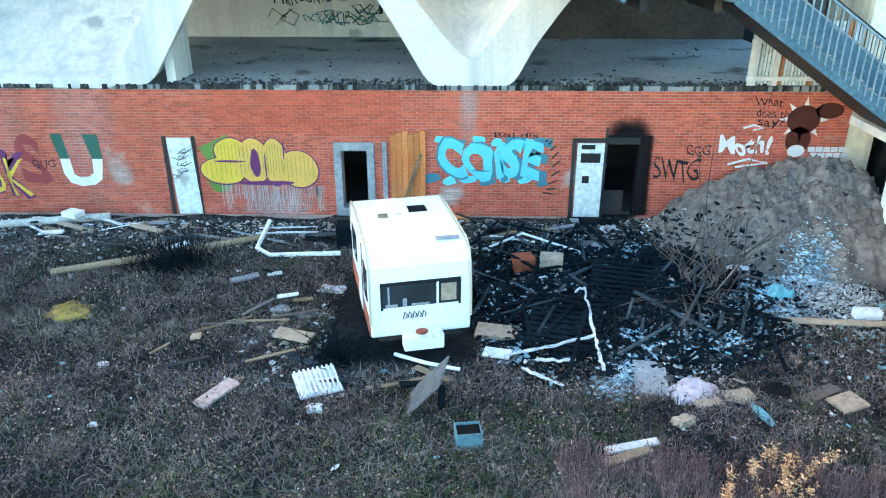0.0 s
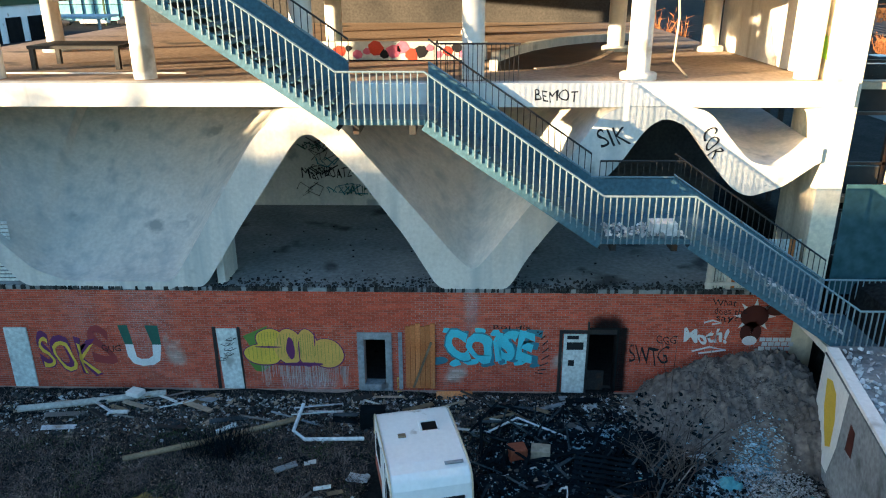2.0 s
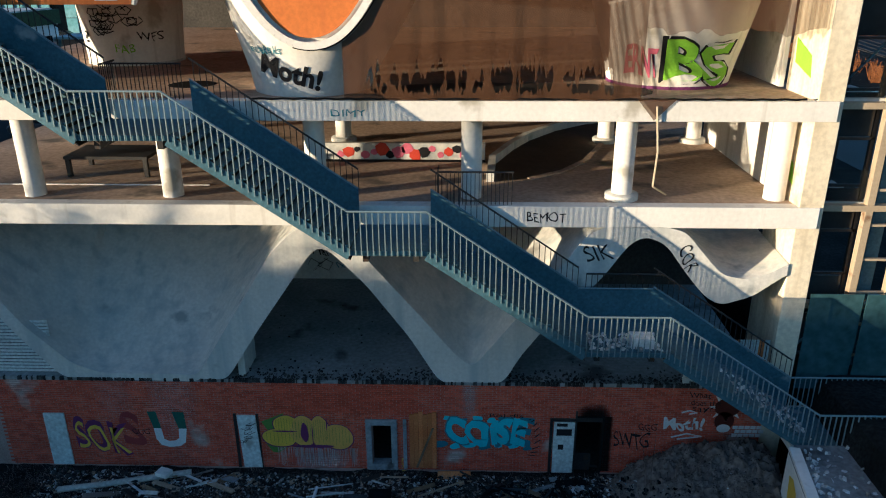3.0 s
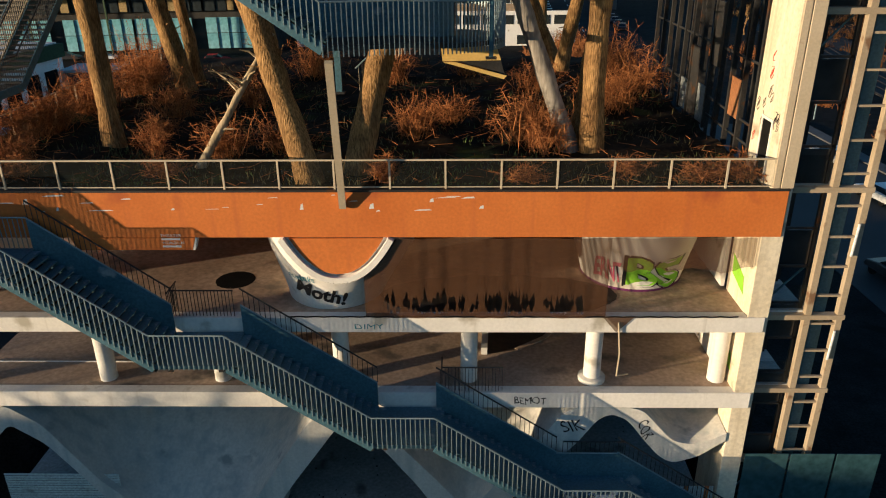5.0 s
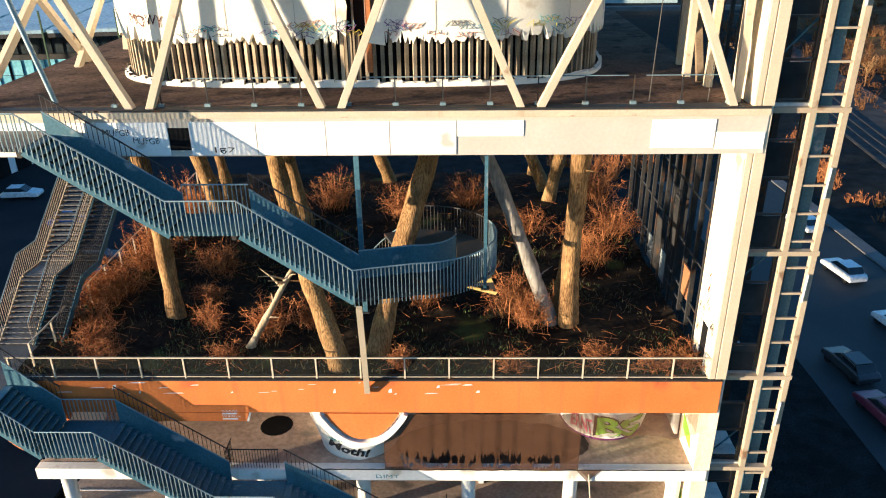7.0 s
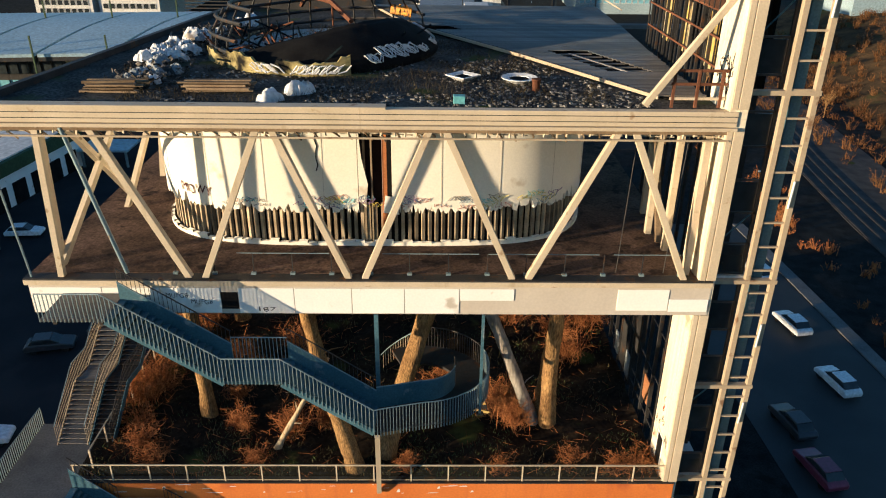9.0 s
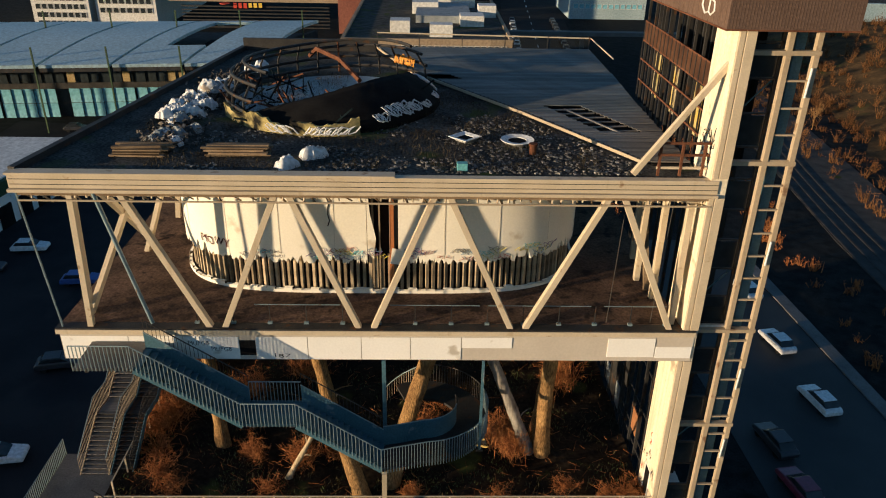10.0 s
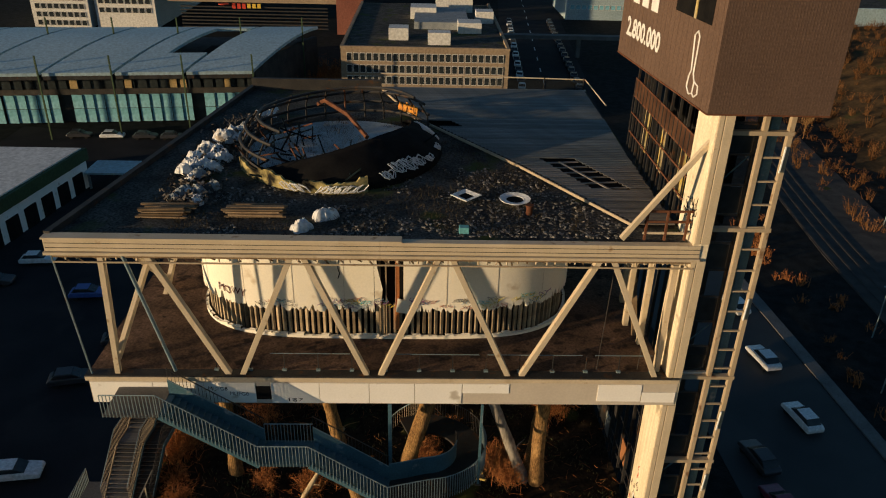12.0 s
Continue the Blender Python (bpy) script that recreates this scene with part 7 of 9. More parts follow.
for i in range(470):
    if i < 200:
        y = rg.uniform(-8, -2.5)
        x, z = 13.3 + 0.18 * (y + 2.4) + 3 * rg.random() ** 2, 2.9
    elif i < 330:
        f = rg.random()
        x, y, z = lerp(13.7, 11.2, f), rg.uniform(-2.2, -0.6), lerp(2.8, 4.42, f) + 0.08
    else:
        x, y, z = rg.uniform(7.1, 9.0), rg.uniform(-2.2, -1.2), 5.825
    s = rg.uniform(0.02, 0.1)
    M = Matrix.Translation((x, y, z + 0.03)) @ Euler((rg.gauss(0, 0.4), rg.gauss(0, 0.4), rg.uniform(0, 3))).to_matrix().to_4x4()
    h = rg.uniform(0.01, 0.09)
    q = [(-s, -s * 0.5), (s * rg.uniform(0.4, 1), -s * 0.7), (s, s * 0.3), (-s * 0.2, s * 0.8)]
    m.add([M @ Vector((a, b, 0)) for a, b in q] + [M @ Vector((a * 0.7, b * 0.7, h)) for a, b in q], [(3, 2, 1, 0), (4, 5, 6, 7), (0, 1, 5, 4), (1, 2, 6, 5), (2, 3, 7, 6), (3, 0, 4, 7)])
solo("stair_litter", m, LIT, "white rubbish strewn over the lower stairs and terrace", "litter", kind="stuff")
solo("white_carton", Mesh().box(8.2, 8.85, -2.05, -1.6, 5.82, 6.16), PLASTW, "white carton on the stair landing", "carton", bevel=0.02)
t = thing("corrugated_fence", "rusty corrugated sheet fence in the cave opening", "fence", (12, 0.2, 3.42))
for i in range(27):
    x = 10.78 + i * 0.086
    part("sheet_rib", Mesh().box(x, x + 0.058, 0.2, 0.24, 3.43, 4.95), WOODR if i % 9 in (5, 6) else DOORW, t)
for x, w_ in ((10.6, 0.1), (11.15, 0.06)):
    part("post", Mesh().box(x - w_, x + w_, 0.1, 0.19, 3.43, 5.3), CONC, t)
part("rail", Mesh().box(10.45, 12.6, 0.06, 0.095, 3.56, 3.66).box(10.45, 12.6, 0.06, 0.095, 4.45, 4.54), CONC, t)
t = thing("corrugated_fence", "grey corrugated sheets closing the far arch", "fence", (-12, 0.3, 3.42))
for i in range(16):
    part("sheet_rib", Mesh().box(-14.4, -9.9, 0.3, 0.33, 3.45 + i * 0.12, 3.53 + i * 0.12), DOORW, t)
TEALG = surf("teal_tinted_glass", (0.03, 0.08, 0.1), (0.05, 0.11, 0.13), 0.5, 4, 0.15, bump=0)
t = thing("glass_guard", "teal glass guard wall beside the corner column", "glass guard", (15, 0.2, 2.8))
for i in range(3):
    part("pane", Mesh().box(14.0 + i * 1.7, 15.6 + i * 1.7, 0.1, 0.13, 3.3, 6.6), TEALG, t)

# ---- doors and boards in the brick wall ----
d = thing("door_1", "pale green-white steel door with black tags", "door", (-3.7, 0, 0), kind="structure")
part("leaf", Mesh().prism([(-4.0, 2.08), (-3.38, 2.08), (-3.3, 0.02), (-3.92, 0.02)], 'y', -0.05, 0.0), DOORW, d, bevel=0.006)
part("frame", Mesh().box(-4.12, -4.02, -0.03, 0.0, 0, 2.12).box(-3.36, -3.28, -0.03, 0.0, 0, 2.12), DARKS, d)
m = Mesh()
rk = random.Random(40)
for i in range(5):
    x0, z0 = -3.68 + rk.gauss(0, 0.08), 1.05 + 0.17 * i
    m.tube([(x0 + 0.13 * math.cos(k * 1.7 + i) + 0.03 * k - 0.1, -0.056, z0 + 0.07 * math.sin(k * 1.9 + i)) for k in range(7)], 0.009, 4)
part("scrawl", m, P_BLACK, d)
d = thing("door_2", "open doorway with a grey wooden frame, dark inside", "door", (0.8, 0, 0), kind="structure")
part("frame", Mesh().box(0.26, 0.455, -0.06, 0.3, 0, 1.98).box(1.105, 1.3, -0.06, 0.3, 0, 1.98).box(0.456, 1.104, -0.06, 0.3, 1.765, 1.98), GREYP, d, bevel=0.01)
part("sill", Mesh().box(0.456, 1.104, -0.06, 0.3, 0, 0.22), GREYP, d)
d = thing("boarded_opening", "doorway boarded up with reddish planks", "boards", (2.1, 0, 0))
for i in range(6):
    x = 1.72 + i * 0.15
    part("plank", Mesh().box(x, x + 0.142, -0.05 - 0.01 * (i % 2), -0.001, 0.1, 2.2 + 0.05 * (i % 3)), WOODR, d)
part("side_board", Mesh().box(1.5, 1.62, -0.04, -0.001, 0.05, 2.0), GREYP, d)
part("slanting_lath", Mesh().beam((1.95, -0.09, 0.15), (2.5, -0.07, 1.7), 0.07, 0.03, (0, 1, 0)), WOOD, d)
d = thing("door_3", "white scorched steel door standing open at a burnt doorway", "door", (7, 0, 0), kind="structure")
part("leaf", Mesh().box(6.46, 7.14, -0.08, -0.02, 0.02, 2.0), DOORW, d, bevel=0.006)
part("frame", Mesh().box(6.33, 6.42, -0.06, 0.0, 0, 2.12).box(6.42, 7.19, -0.05, -0.001, 2.02, 2.12).box(7.15, 7.21, -0.05, -0.001, 0, 2.4), DARKS, d)
part("sooty_jamb", Mesh().box(8.04, 8.1, -0.008, 0.36, 0.0, 2.2).box(7.2, 8.04, -0.008, 0.36, 2.14, 2.2), BLACK, d, "soot-black jamb")
part("burnt_sheet", Mesh().box(7.22, 7.75, 0.1, 0.14, 0.02, 0.7), DARKS, d, "scorched corrugated sheet")
part("transom_sheet", Mesh().box(7.22, 8.08, 0.05, 0.09, 1.95, 2.2), DARKS, d)
part("door_scorch", Mesh().box(6.55, 7.05, -0.084, -0.081, 1.5, 1.75).box(6.62, 6.8, -0.084, -0.081, 0.95, 1.15).box(6.55, 6.9, -0.084, -0.081, 1.85, 1.97), P_BLACK, d)
d = thing("door_4", "pale door at the wall's far end", "door", (-10, 0, 0), kind="structure")
part("leaf", Mesh().box(-10.5, -9.8, -0.05, 0.0, 0.02, 2.05), DOORW, d)


def film(name, z0, z1, x0, x1, c=(0.009, 0.009, 0.01), most=1.0, scale=3.2, soft=0.45):
    """A deposit on the wall: dense at z0, fading towards z1 and to the sides in uneven licks."""
    m = surf(name, c, tuple(v * 1.3 for v in c), 2.0, 14, 0.95, bump=0.0)
    nt = m.node_tree
    n, l = nt.nodes, nt.links
    tc, sep, no = n.new("ShaderNodeTexCoord"), n.new("ShaderNodeSeparateXYZ"), n.new("ShaderNodeTexNoise")
    no.inputs["Scale"].default_value, no.inputs["Detail"].default_value = scale, 9.0
    l.new(tc.outputs["Object"], sep.inputs[0])
    l.new(tc.outputs["Object"], no.inputs["Vector"])

    def ramp(src, a, b):
        r = n.new("ShaderNodeMapRange")
        r.interpolation_type = 'SMOOTHSTEP'
        r.inputs[1].default_value, r.inputs[2].default_value = a, b
        l.new(src, r.inputs[0])
        return r.outputs[0]

    def calc(op, a, b):
        q = n.new("ShaderNodeMath")
        q.operation = op
        for k, v in enumerate((a, b)):
            if isinstance(v, float):
                q.inputs[k].default_value = v
            else:
                l.new(v, q.inputs[k])
        return q.outputs[0]
    mid, half = (x0 + x1) / 2, (x1 - x0) / 2
    side = ramp(calc('ABSOLUTE', calc('SUBTRACT', sep.outputs[0], mid), 0.0), half, half * soft)
    body = calc('MULTIPLY', side, ramp(sep.outputs[2], z1, z0))
    f = ramp(calc('ADD', body, calc('MULTIPLY', calc('SUBTRACT', no.outputs["Fac"], 0.5), 0.7)), 0.08, 0.75)
    f = calc('MULTIPLY', f, most)
    mix, tr = n.new("ShaderNodeMixShader"), n.new("ShaderNodeBsdfTransparent")
    l.new(f, mix.inputs[0])
    l.new(tr.outputs[0], mix.inputs[1])
    l.new(n["Principled BSDF"].outputs[0], mix.inputs[2])
    l.new(mix.outputs[0], n["Material Output"].inputs[0])
    return m


part("soot_mark", Mesh().add([(6.75, -0.006, 2.2), (8.75, -0.006, 2.2), (8.75, -0.006, 3.1), (6.75, -0.006, 3.1)], [(0, 1, 2, 3)]), film("soot_film_top", 2.0, 2.95, 6.9, 8.6, most=0.92, scale=2.2, soft=0.1), wall, "soot above the burnt doorway")
part("soot_mark", Mesh().add([(8.1, -0.006, 0.05), (8.75, -0.006, 0.05), (8.75, -0.006, 2.2), (8.1, -0.006, 2.2)], [(0, 1, 2, 3)]), film("soot_film_side", 2.2, 3.6, 7.6, 8.5, most=0.93, scale=2.2, soft=0.3), wall, "soot beside the burnt doorway")

for x0, x1, z0, z1, most in ((3.3, 4.1, 3.4, 1.2, 0.28), (-7.4, -4.8, 3.6, -1.5, 0.14), (-9.0, -7.0, 3.5, 0.0, 0.1), (-2.6, 0.0, 0.2, 1.0, 0.35), (11.6, 13.2, 1.0, 2.2, 0.5)):
    part("lime_bloom", Mesh().add([(x0 - 0.1, -0.0052, 0.02), (x1 + 0.1, -0.0052, 0.02), (x1 + 0.1, -0.0052, 3.28), (x0 - 0.1, -0.0052, 3.28)], [(0, 1, 2, 3)]), film("lime_bloom_film", z0, z1, x0, x1, (0.5, 0.46, 0.45), most, 4.0, 0.05), wall, "pale lime bloom on the bricks")
m = Mesh()
rk = random.Random(46)
x = WALL_X0
while x < WALL_X1:
    w_ = rk.uniform(0.03, 0.16)
    if rk.random() < 0.6 + 0.3 * math.sin(x * 1.3):
        d_ = 0.03 * rk.random() ** 2
        m.add([(x, -0.012, 3.31), (x + w_, -0.012, 3.33 - d_), (x + w_ * 0.9, -0.02, 3.42 + d_), (x + 0.01, -0.016, 3.43), (x, 0.05, 3.31), (x + w_, 0.05, 3.33 - d_), (x + w_ * 0.9, 0.06, 3.435 + d_), (x + 0.01, 0.06, 3.44)], [(0, 1, 2, 3), (3, 2, 6, 7), (0, 4, 5, 1), (1, 5, 6, 2), (0, 3, 7, 4), (4, 7, 6, 5)])
    x += w_
part("crumbled_edge", m, DIM, wall, "dark crumbled edge along the wall's top")

# ---- graffiti on the brick ----
G = -0.006
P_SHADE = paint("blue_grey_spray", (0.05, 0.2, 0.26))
word("graffiti_word", "COiSE", P_SHADE, wall, (2.85, G, 0.95), 1.45, 2.9, bold=0.06)
word("graffiti_word", "COiSE", P_CYAN, wall, (2.9, G - 0.003, 1.02), 1.25, 2.65, bold=0.075)
rg = random.Random(14)


def blob(name, mat, cx, cz, rx, rz, y, lump=0.06, n=30):
    """A rounded sprayed patch on the wall."""
    pts = [(cx + rx * (1 + lump * math.sin(3 * a + cx * 5)) * math.cos(a), y, cz + rz * (1 + lump * math.sin(2 * a + cz * 7)) * math.sin(a)) for a in (2 * math.pi * k / n for k in range(n))]
    part(name, Mesh().add(pts, [tuple(range(n))]), mat, wall)


for i in range(13):
    blob("graffiti_patch", P_CYAN if i % 3 else P_SHADE, 2.75 + i * 0.24, (0.98, 2.02)[i % 2] + rg.gauss(0, 0.05), rg.uniform(0.12, 0.26), rg.uniform(0.08, 0.16), G + 0.0012 + 0.0002 * (i % 9), 0.2)
P_OLIVE = paint("olive_spray", (0.12, 0.24, 0.05))
P_YELLOW2 = paint("amber_spray", (0.72, 0.42, 0.1))
P_DRIP = paint("faded_spray", (0.55, 0.42, 0.4))
for pts in ([(-3.2, 1.82), (-2.44, 2.17), (-2.5, 1.95), (-2.85, 1.5), (-3.0, 1.45)], [(-3.1, 0.95), (-2.9, 0.62), (-2.7, 0.6), (-2.35, 0.85), (-2.6, 1.0)]):
    part("graffiti_patch", Mesh().prism(pts, 'y', G + 0.0005, G + 0.002), P_OLIVE, wall)
YEL = [(-2.62, 1.2, 0.58, 0.36), (-2.4, 1.7, 0.42, 0.36), (-1.82, 1.47, 0.44, 0.58), (-1.28, 1.45, 0.32, 0.6), (-0.68, 1.26, 0.5, 0.5)]
for cx, cz, rx, rz in YEL:
    blob("graffiti_outline", P_PURPLE, cx, cz - 0.01, rx + 0.035, rz + 0.035, G - 0.0005, 0.05, 40)
for k, (cx, cz, rx, rz) in enumerate(YEL):
    blob("graffiti_patch", P_YELLOW if k < 2 else P_YELLOW2, cx, cz, rx, rz, G - 0.002 - 0.001 * k, 0.05, 40)
    for i in range(8):
        x = cx - rx * 0.78 + i * rx * 0.22
        h = rz * 0.8 * math.sqrt(max(0.05, 1 - ((x - cx) / rx) ** 2))
        part("hatch_line", Mesh().box(x, x + 0.01, G - 0.008, G - 0.0072, cz - h * (0.9 if i % 2 else 0.6), cz + h), P_OLIVE, wall)
for cx, cz, rx, rz in ((-1.78, 1.42, 0.13, 0.36), (-2.45, 1.46, 0.42, 0.028), (-1.5, 0.88, 0.75, 0.06), (-1.52, 1.3, 0.02, 0.42), (-1.03, 1.75, 0.02, 0.25)):
    blob("graffiti_patch", P_PURPLE, cx, cz, rx, rz, G - 0.009, 0.1)
m = Mesh()
for i in range(150):
    x = -2.75 + rg.random() * 2.7
    w_ = rg.uniform(0.006, 0.016)
    m.box(x, x + w_, G, G + 0.003, max(0.06, 0.72 - 0.66 * rg.random() ** 0.6), 0.82)
part("paint_drips", m, P_DRIP, wall, "pale paint drips")
part("graffiti_patch", Mesh().prism([(-6.85, 1.5), (-6.82, 1.1), (-6.68, 0.85), (-6.4, 0.76), (-6.05, 0.8), (-5.84, 0.95), (-5.74, 1.5), (-6.01, 1.5), (-6.04, 1.12), (-6.18, 1.02), (-6.4, 1.0), (-6.55, 1.08), (-6.6, 1.5)], 'y', G - 0.003, G), P_WHITE, wall)
part("graffiti_patch", Mesh().prism([(-7.0, 2.15), (-6.7, 2.16), (-6.6, 1.503), (-6.85, 1.503)], 'y', G - 0.003, G), P_GREEN, wall)
part("graffiti_patch", Mesh().prism([(-6.17, 2.16), (-5.77, 2.14), (-5.74, 1.503), (-6.01, 1.503)], 'y', G - 0.003, G), P_GREEN, wall)
word("graffiti_word", "S", paint("dull_red_spray", (0.3, 0.05, 0.05)), wall, (-8.0, G, 0.68), 1.75, 0.75, bold=0.05)
word("graffiti_word", "SOK", P_PURPLE, wall, (-9.6, G - 0.003, 0.5), 1.6, 1.85, bold=0.09)
word("graffiti_word", "SOK", P_YELLOW, wall, (-9.55, G - 0.006, 0.55), 1.5, 1.75, bold=0.0)
word("graffiti_word", "SWTG", P_BLACK, wall, (8.42, G, 1.0), 0.85, 1.2)
word("graffiti_word", "GGG", P_BLACK, wall, (9.2, G, 1.68), 0.38, 0.62)
word("graffiti_word", "GUG", P_BLACK, wall, (-7.6, G - 0.004, 1.25), 0.3, 0.6)
word("graffiti_word", "Moth!", P_WHITE, wall, (10.0, G, 1.72), 0.62, 1.3, bold=0.02)
part("graffiti_stroke", Mesh().tube([(10.3, G, 1.45), (10.8, G, 1.6), (11.3, G, 1.5), (10.5, G, 1.38)], 0.03, 4).tube([(10.55, G, 2.4), (10.8, G, 2.48), (11.05, G, 2.4), (10.8, G, 2.35)], 0.03, 4), P_WHITE, wall)
for i, (tx, w_) in enumerate((("What", 0.7), ("does the", 0.95), ("say?", 0.65))):
    word("graffiti_word", tx, P_BLACK, wall, (10.72 + 0.08 * i, G, 2.95 - 0.28 * i), 0.3, w_)
m = Mesh()
for cx, cz, rx, rz in ((12.0, 2.62, 0.42, 0.36), (11.95, 2.1, 0.32, 0.35), (12.6, 2.85, 0.35, 0.2)):
    m.add([(cx + rx * math.cos(a * 0.45), G, cz + rz * math.sin(a * 0.45)) for a in range(14)], [tuple(range(14))])
part("painted_shape", m, P_BROWN, wall, "dark brown painted shape")
m = Mesh()
for a in range(8):
    c, s = math.cos(a * 0.78), math.sin(a * 0.78)
    m.add([(12.0 + 0.4 * c - 0.06 * s, G, 2.62 + 0.36 * s + 0.06 * c), (12.0 + 0.4 * c + 0.06 * s, G, 2.62 + 0.36 * s - 0.06 * c), (12.0 + 0.62 * c, G, 2.62 + 0.58 * s)], [(0, 1, 2)])
m.add([(11.95 + 0.22 * math.cos(a * 0.45), G - 0.002, 1.82 + 0.16 * math.sin(a * 0.45)) for a in range(14)], [tuple(range(14))])
part("painted_spikes", m, P_WHITE, wall)
for i in range(3):
    for k in range(5):
        x = 12.25 + k * 0.19 + (i % 2) * 0.08
        part("white_brick", Mesh().box(x, x + 0.17, G - 0.002, G + 0.001, 1.5 + i * 0.15, 1.63 + i * 0.15), P_WHITE, wall)
word("graffiti_word", "EKPAT", P_YELLOW, wall, (1.44, G, 0.45), 0.2, 1.2, (90, 90, 0))
word("graffiti_word", "Bol dis", P_BLACK, wall, (4.35, G, 2.12), 0.2, 1.1)
m = Mesh()
for i in range(9):
    a = i * 0.35 - 1.4
    m.tube([(5.6 + 0.25 * math.cos(a), G, 1.35 + 0.7 * math.sin(a)), (5.75 + 0.3 * math.cos(a + 0.3), G, 1.3 + 0.75 * math.sin(a + 0.3))], 0.018, 4)
part("graffiti_stroke", m, P_BLACK, wall)

# ---- graffiti elsewhere ----
tags = thing("graffiti_concrete", "black sprayed tags on the concrete parts", "graffiti", (0, 0, 9), kind="structure")
word("graffiti_word", "BEMOT", P_BLACK, tags, (5.3, -0.004, 8.88), 0.42, 1.15)

def on_cone(cx, cy, prof, out):
    """Lays letters on a lathed pot."""
    def f(x, z):
        r = float(np.interp(z, [q[1] for q in prof], [q[0] for q in prof])) + out
        return cy - math.sqrt(max(r * r - (x - cx - (lean_x(z) if cx == -0.72 else 0.0)) ** 2, 0.02))
    return f


CUT = [(1.75, 12.405), (1.95, 13.0), (2.25, 13.7), (2.6, 14.5), (2.95, 15.41)]
BSP = [(1.88, 12.405), (2.1, 13.3), (2.4, 14.4), (2.65, 15.45)]
word("graffiti_word", "Moth!", P_BLACK, pot_cut, (-2.4, 0, 13.1), 0.8, 1.8, (90, 17, 0), bold=0.03, wob=0.01, wrap=on_cone(-0.72, 2.4, CUT, 0.02))
FARP = [(1.75, 12.405), (1.85, 13.8), (2.0, 15.45)]
word("graffiti_word", "WFS", P_BLACK, pot_far, (-8.6, 0, 13.3), 0.45, 0.75, wrap=on_cone(-9.4, 8.9, FARP, 0.02))
word("graffiti_word", "?", P_BLACK, pot_far, (-10.7, 0, 13.2), 0.6, 0.3, wrap=on_cone(-9.4, 8.9, FARP, 0.02))
word("graffiti_word", "FAB", P_LIME, pot_far, (-9.4, 0, 12.9), 0.42, 0.7, wrap=on_cone(-9.4, 8.9, FARP, 0.02))
rs = random.Random(19)
lay = on_cone(-9.4, 8.9, FARP, 0.02)
for i in range(14):
    x0, z0 = -9.5 + rs.uniform(-0.9, 1.1), rs.uniform(13.6, 14.6)
    q_ = [(x0 + 0.22 * math.cos(k * 1.3 + i) + 0.04 * k, z0 + 0.16 * math.sin(k * 1.3 + i)) for k in range(8)]
    part("scribble", Mesh().tube([(a_, lay(a_, b_), b_) for a_, b_ in q_], 0.018, 4), P_BLACK, pot_far)
for cx, w0 in ((-1.9, 0.5), (-1.6, 0.4)):
    word("graffiti_word", "ethks", P_SHADE, pot_cut, (cx - 0.7, 0, 13.55 + w0 * 0.2), 0.34, 0.7, wrap=on_cone(-0.72, 2.4, CUT, 0.02))
word("graffiti_word", "SIK", P_BLACK, tags, (7.15, -0.012, 7.55), 0.75, 0.8, (90, -18, 0), 0.0)
word("graffiti_word", "COR", P_BLACK, tags, (9.75, -0.012, 8.05), 0.6, 0.85, (90, 62, 0), 0.0)
word("graffiti_word", "BS", P_BLACK, pot_bs, (9.2, 0, 12.52), 1.75, 2.3, bold=0.1, wrap=on_cone(9.95, 3.9, BSP, 0.015))
word("graffiti_word", "BS", P_LIME, pot_bs, (9.32, 0, 12.62), 1.6, 2.08, bold=0.055, wrap=on_cone(9.95, 3.9, BSP, 0.03))
word("graffiti_word", "ERNT", P_PINK, pot_bs, (8.3, 0, 12.75), 1.2, 0.85, bold=0.03, wrap=on_cone(9.95, 3.9, BSP, 0.02))
for tx, x, z, w_ in (("Man", -2.9, 4.5, 0.8), ("BOATZ", -2.0, 4.55, 1.1), ("Fail", 0.7, 4.15, 1.4), ("SALIP", -1.2, 3.85, 0.9)):
    word("graffiti_word", tx, P_BLACK if tx != "SALIP" else P_GREEN, tags, (x, 8.19, z), 0.6, w_)
rb = random.Random(77)
for i in range(26):
    x0, z0, big = rb.uniform(-3.0, 2.4), rb.uniform(3.9, 5.9), rb.uniform(0.12, 0.3)
    q_ = [(x0 + 0.09 * k + big * math.cos(k * 2.2 + i), 8.185, z0 + big * math.sin(k * 1.6 + i * 0.9)) for k in range(10)]
    part("scribble", Mesh().tube(q_, rb.uniform(0.015, 0.03), 3), (P_BLACK, P_BLACK, P_SHADE, P_GREEN)[i % 4], tags)
word("graffiti_word", "MUFG8", P_BLACK, tags, (-9.0, -0.004, 27.15), 0.3, 0.9)
word("graffiti_word", "MUFG8", P_BLACK, tags, (-8.0, -0.004, 26.85), 0.3, 0.9)
word("graffiti_word", "187", P_BLACK, tags, (-5.2, -0.004, 26.5), 0.3, 0.7)
word("graffiti_word", "DIMY", P_SHADE, tags, (-0.3, -0.004, 11.98), 0.28, 1.0)
OUT = sorted(drum(radians(a_ / 4), 1.004) for a_ in range(720, 1440))


def drum_y(x_):
    return float(np.interp(x_, [q[0] for q in OUT], [q[1] for q in OUT]))


word("graffiti_word", "MOWY", P_BROWN, tags, (-9.2, 0, 30.25), 0.6, 1.5, wrap=lambda x_, z_: drum_y(x_))
rg = random.Random(23)
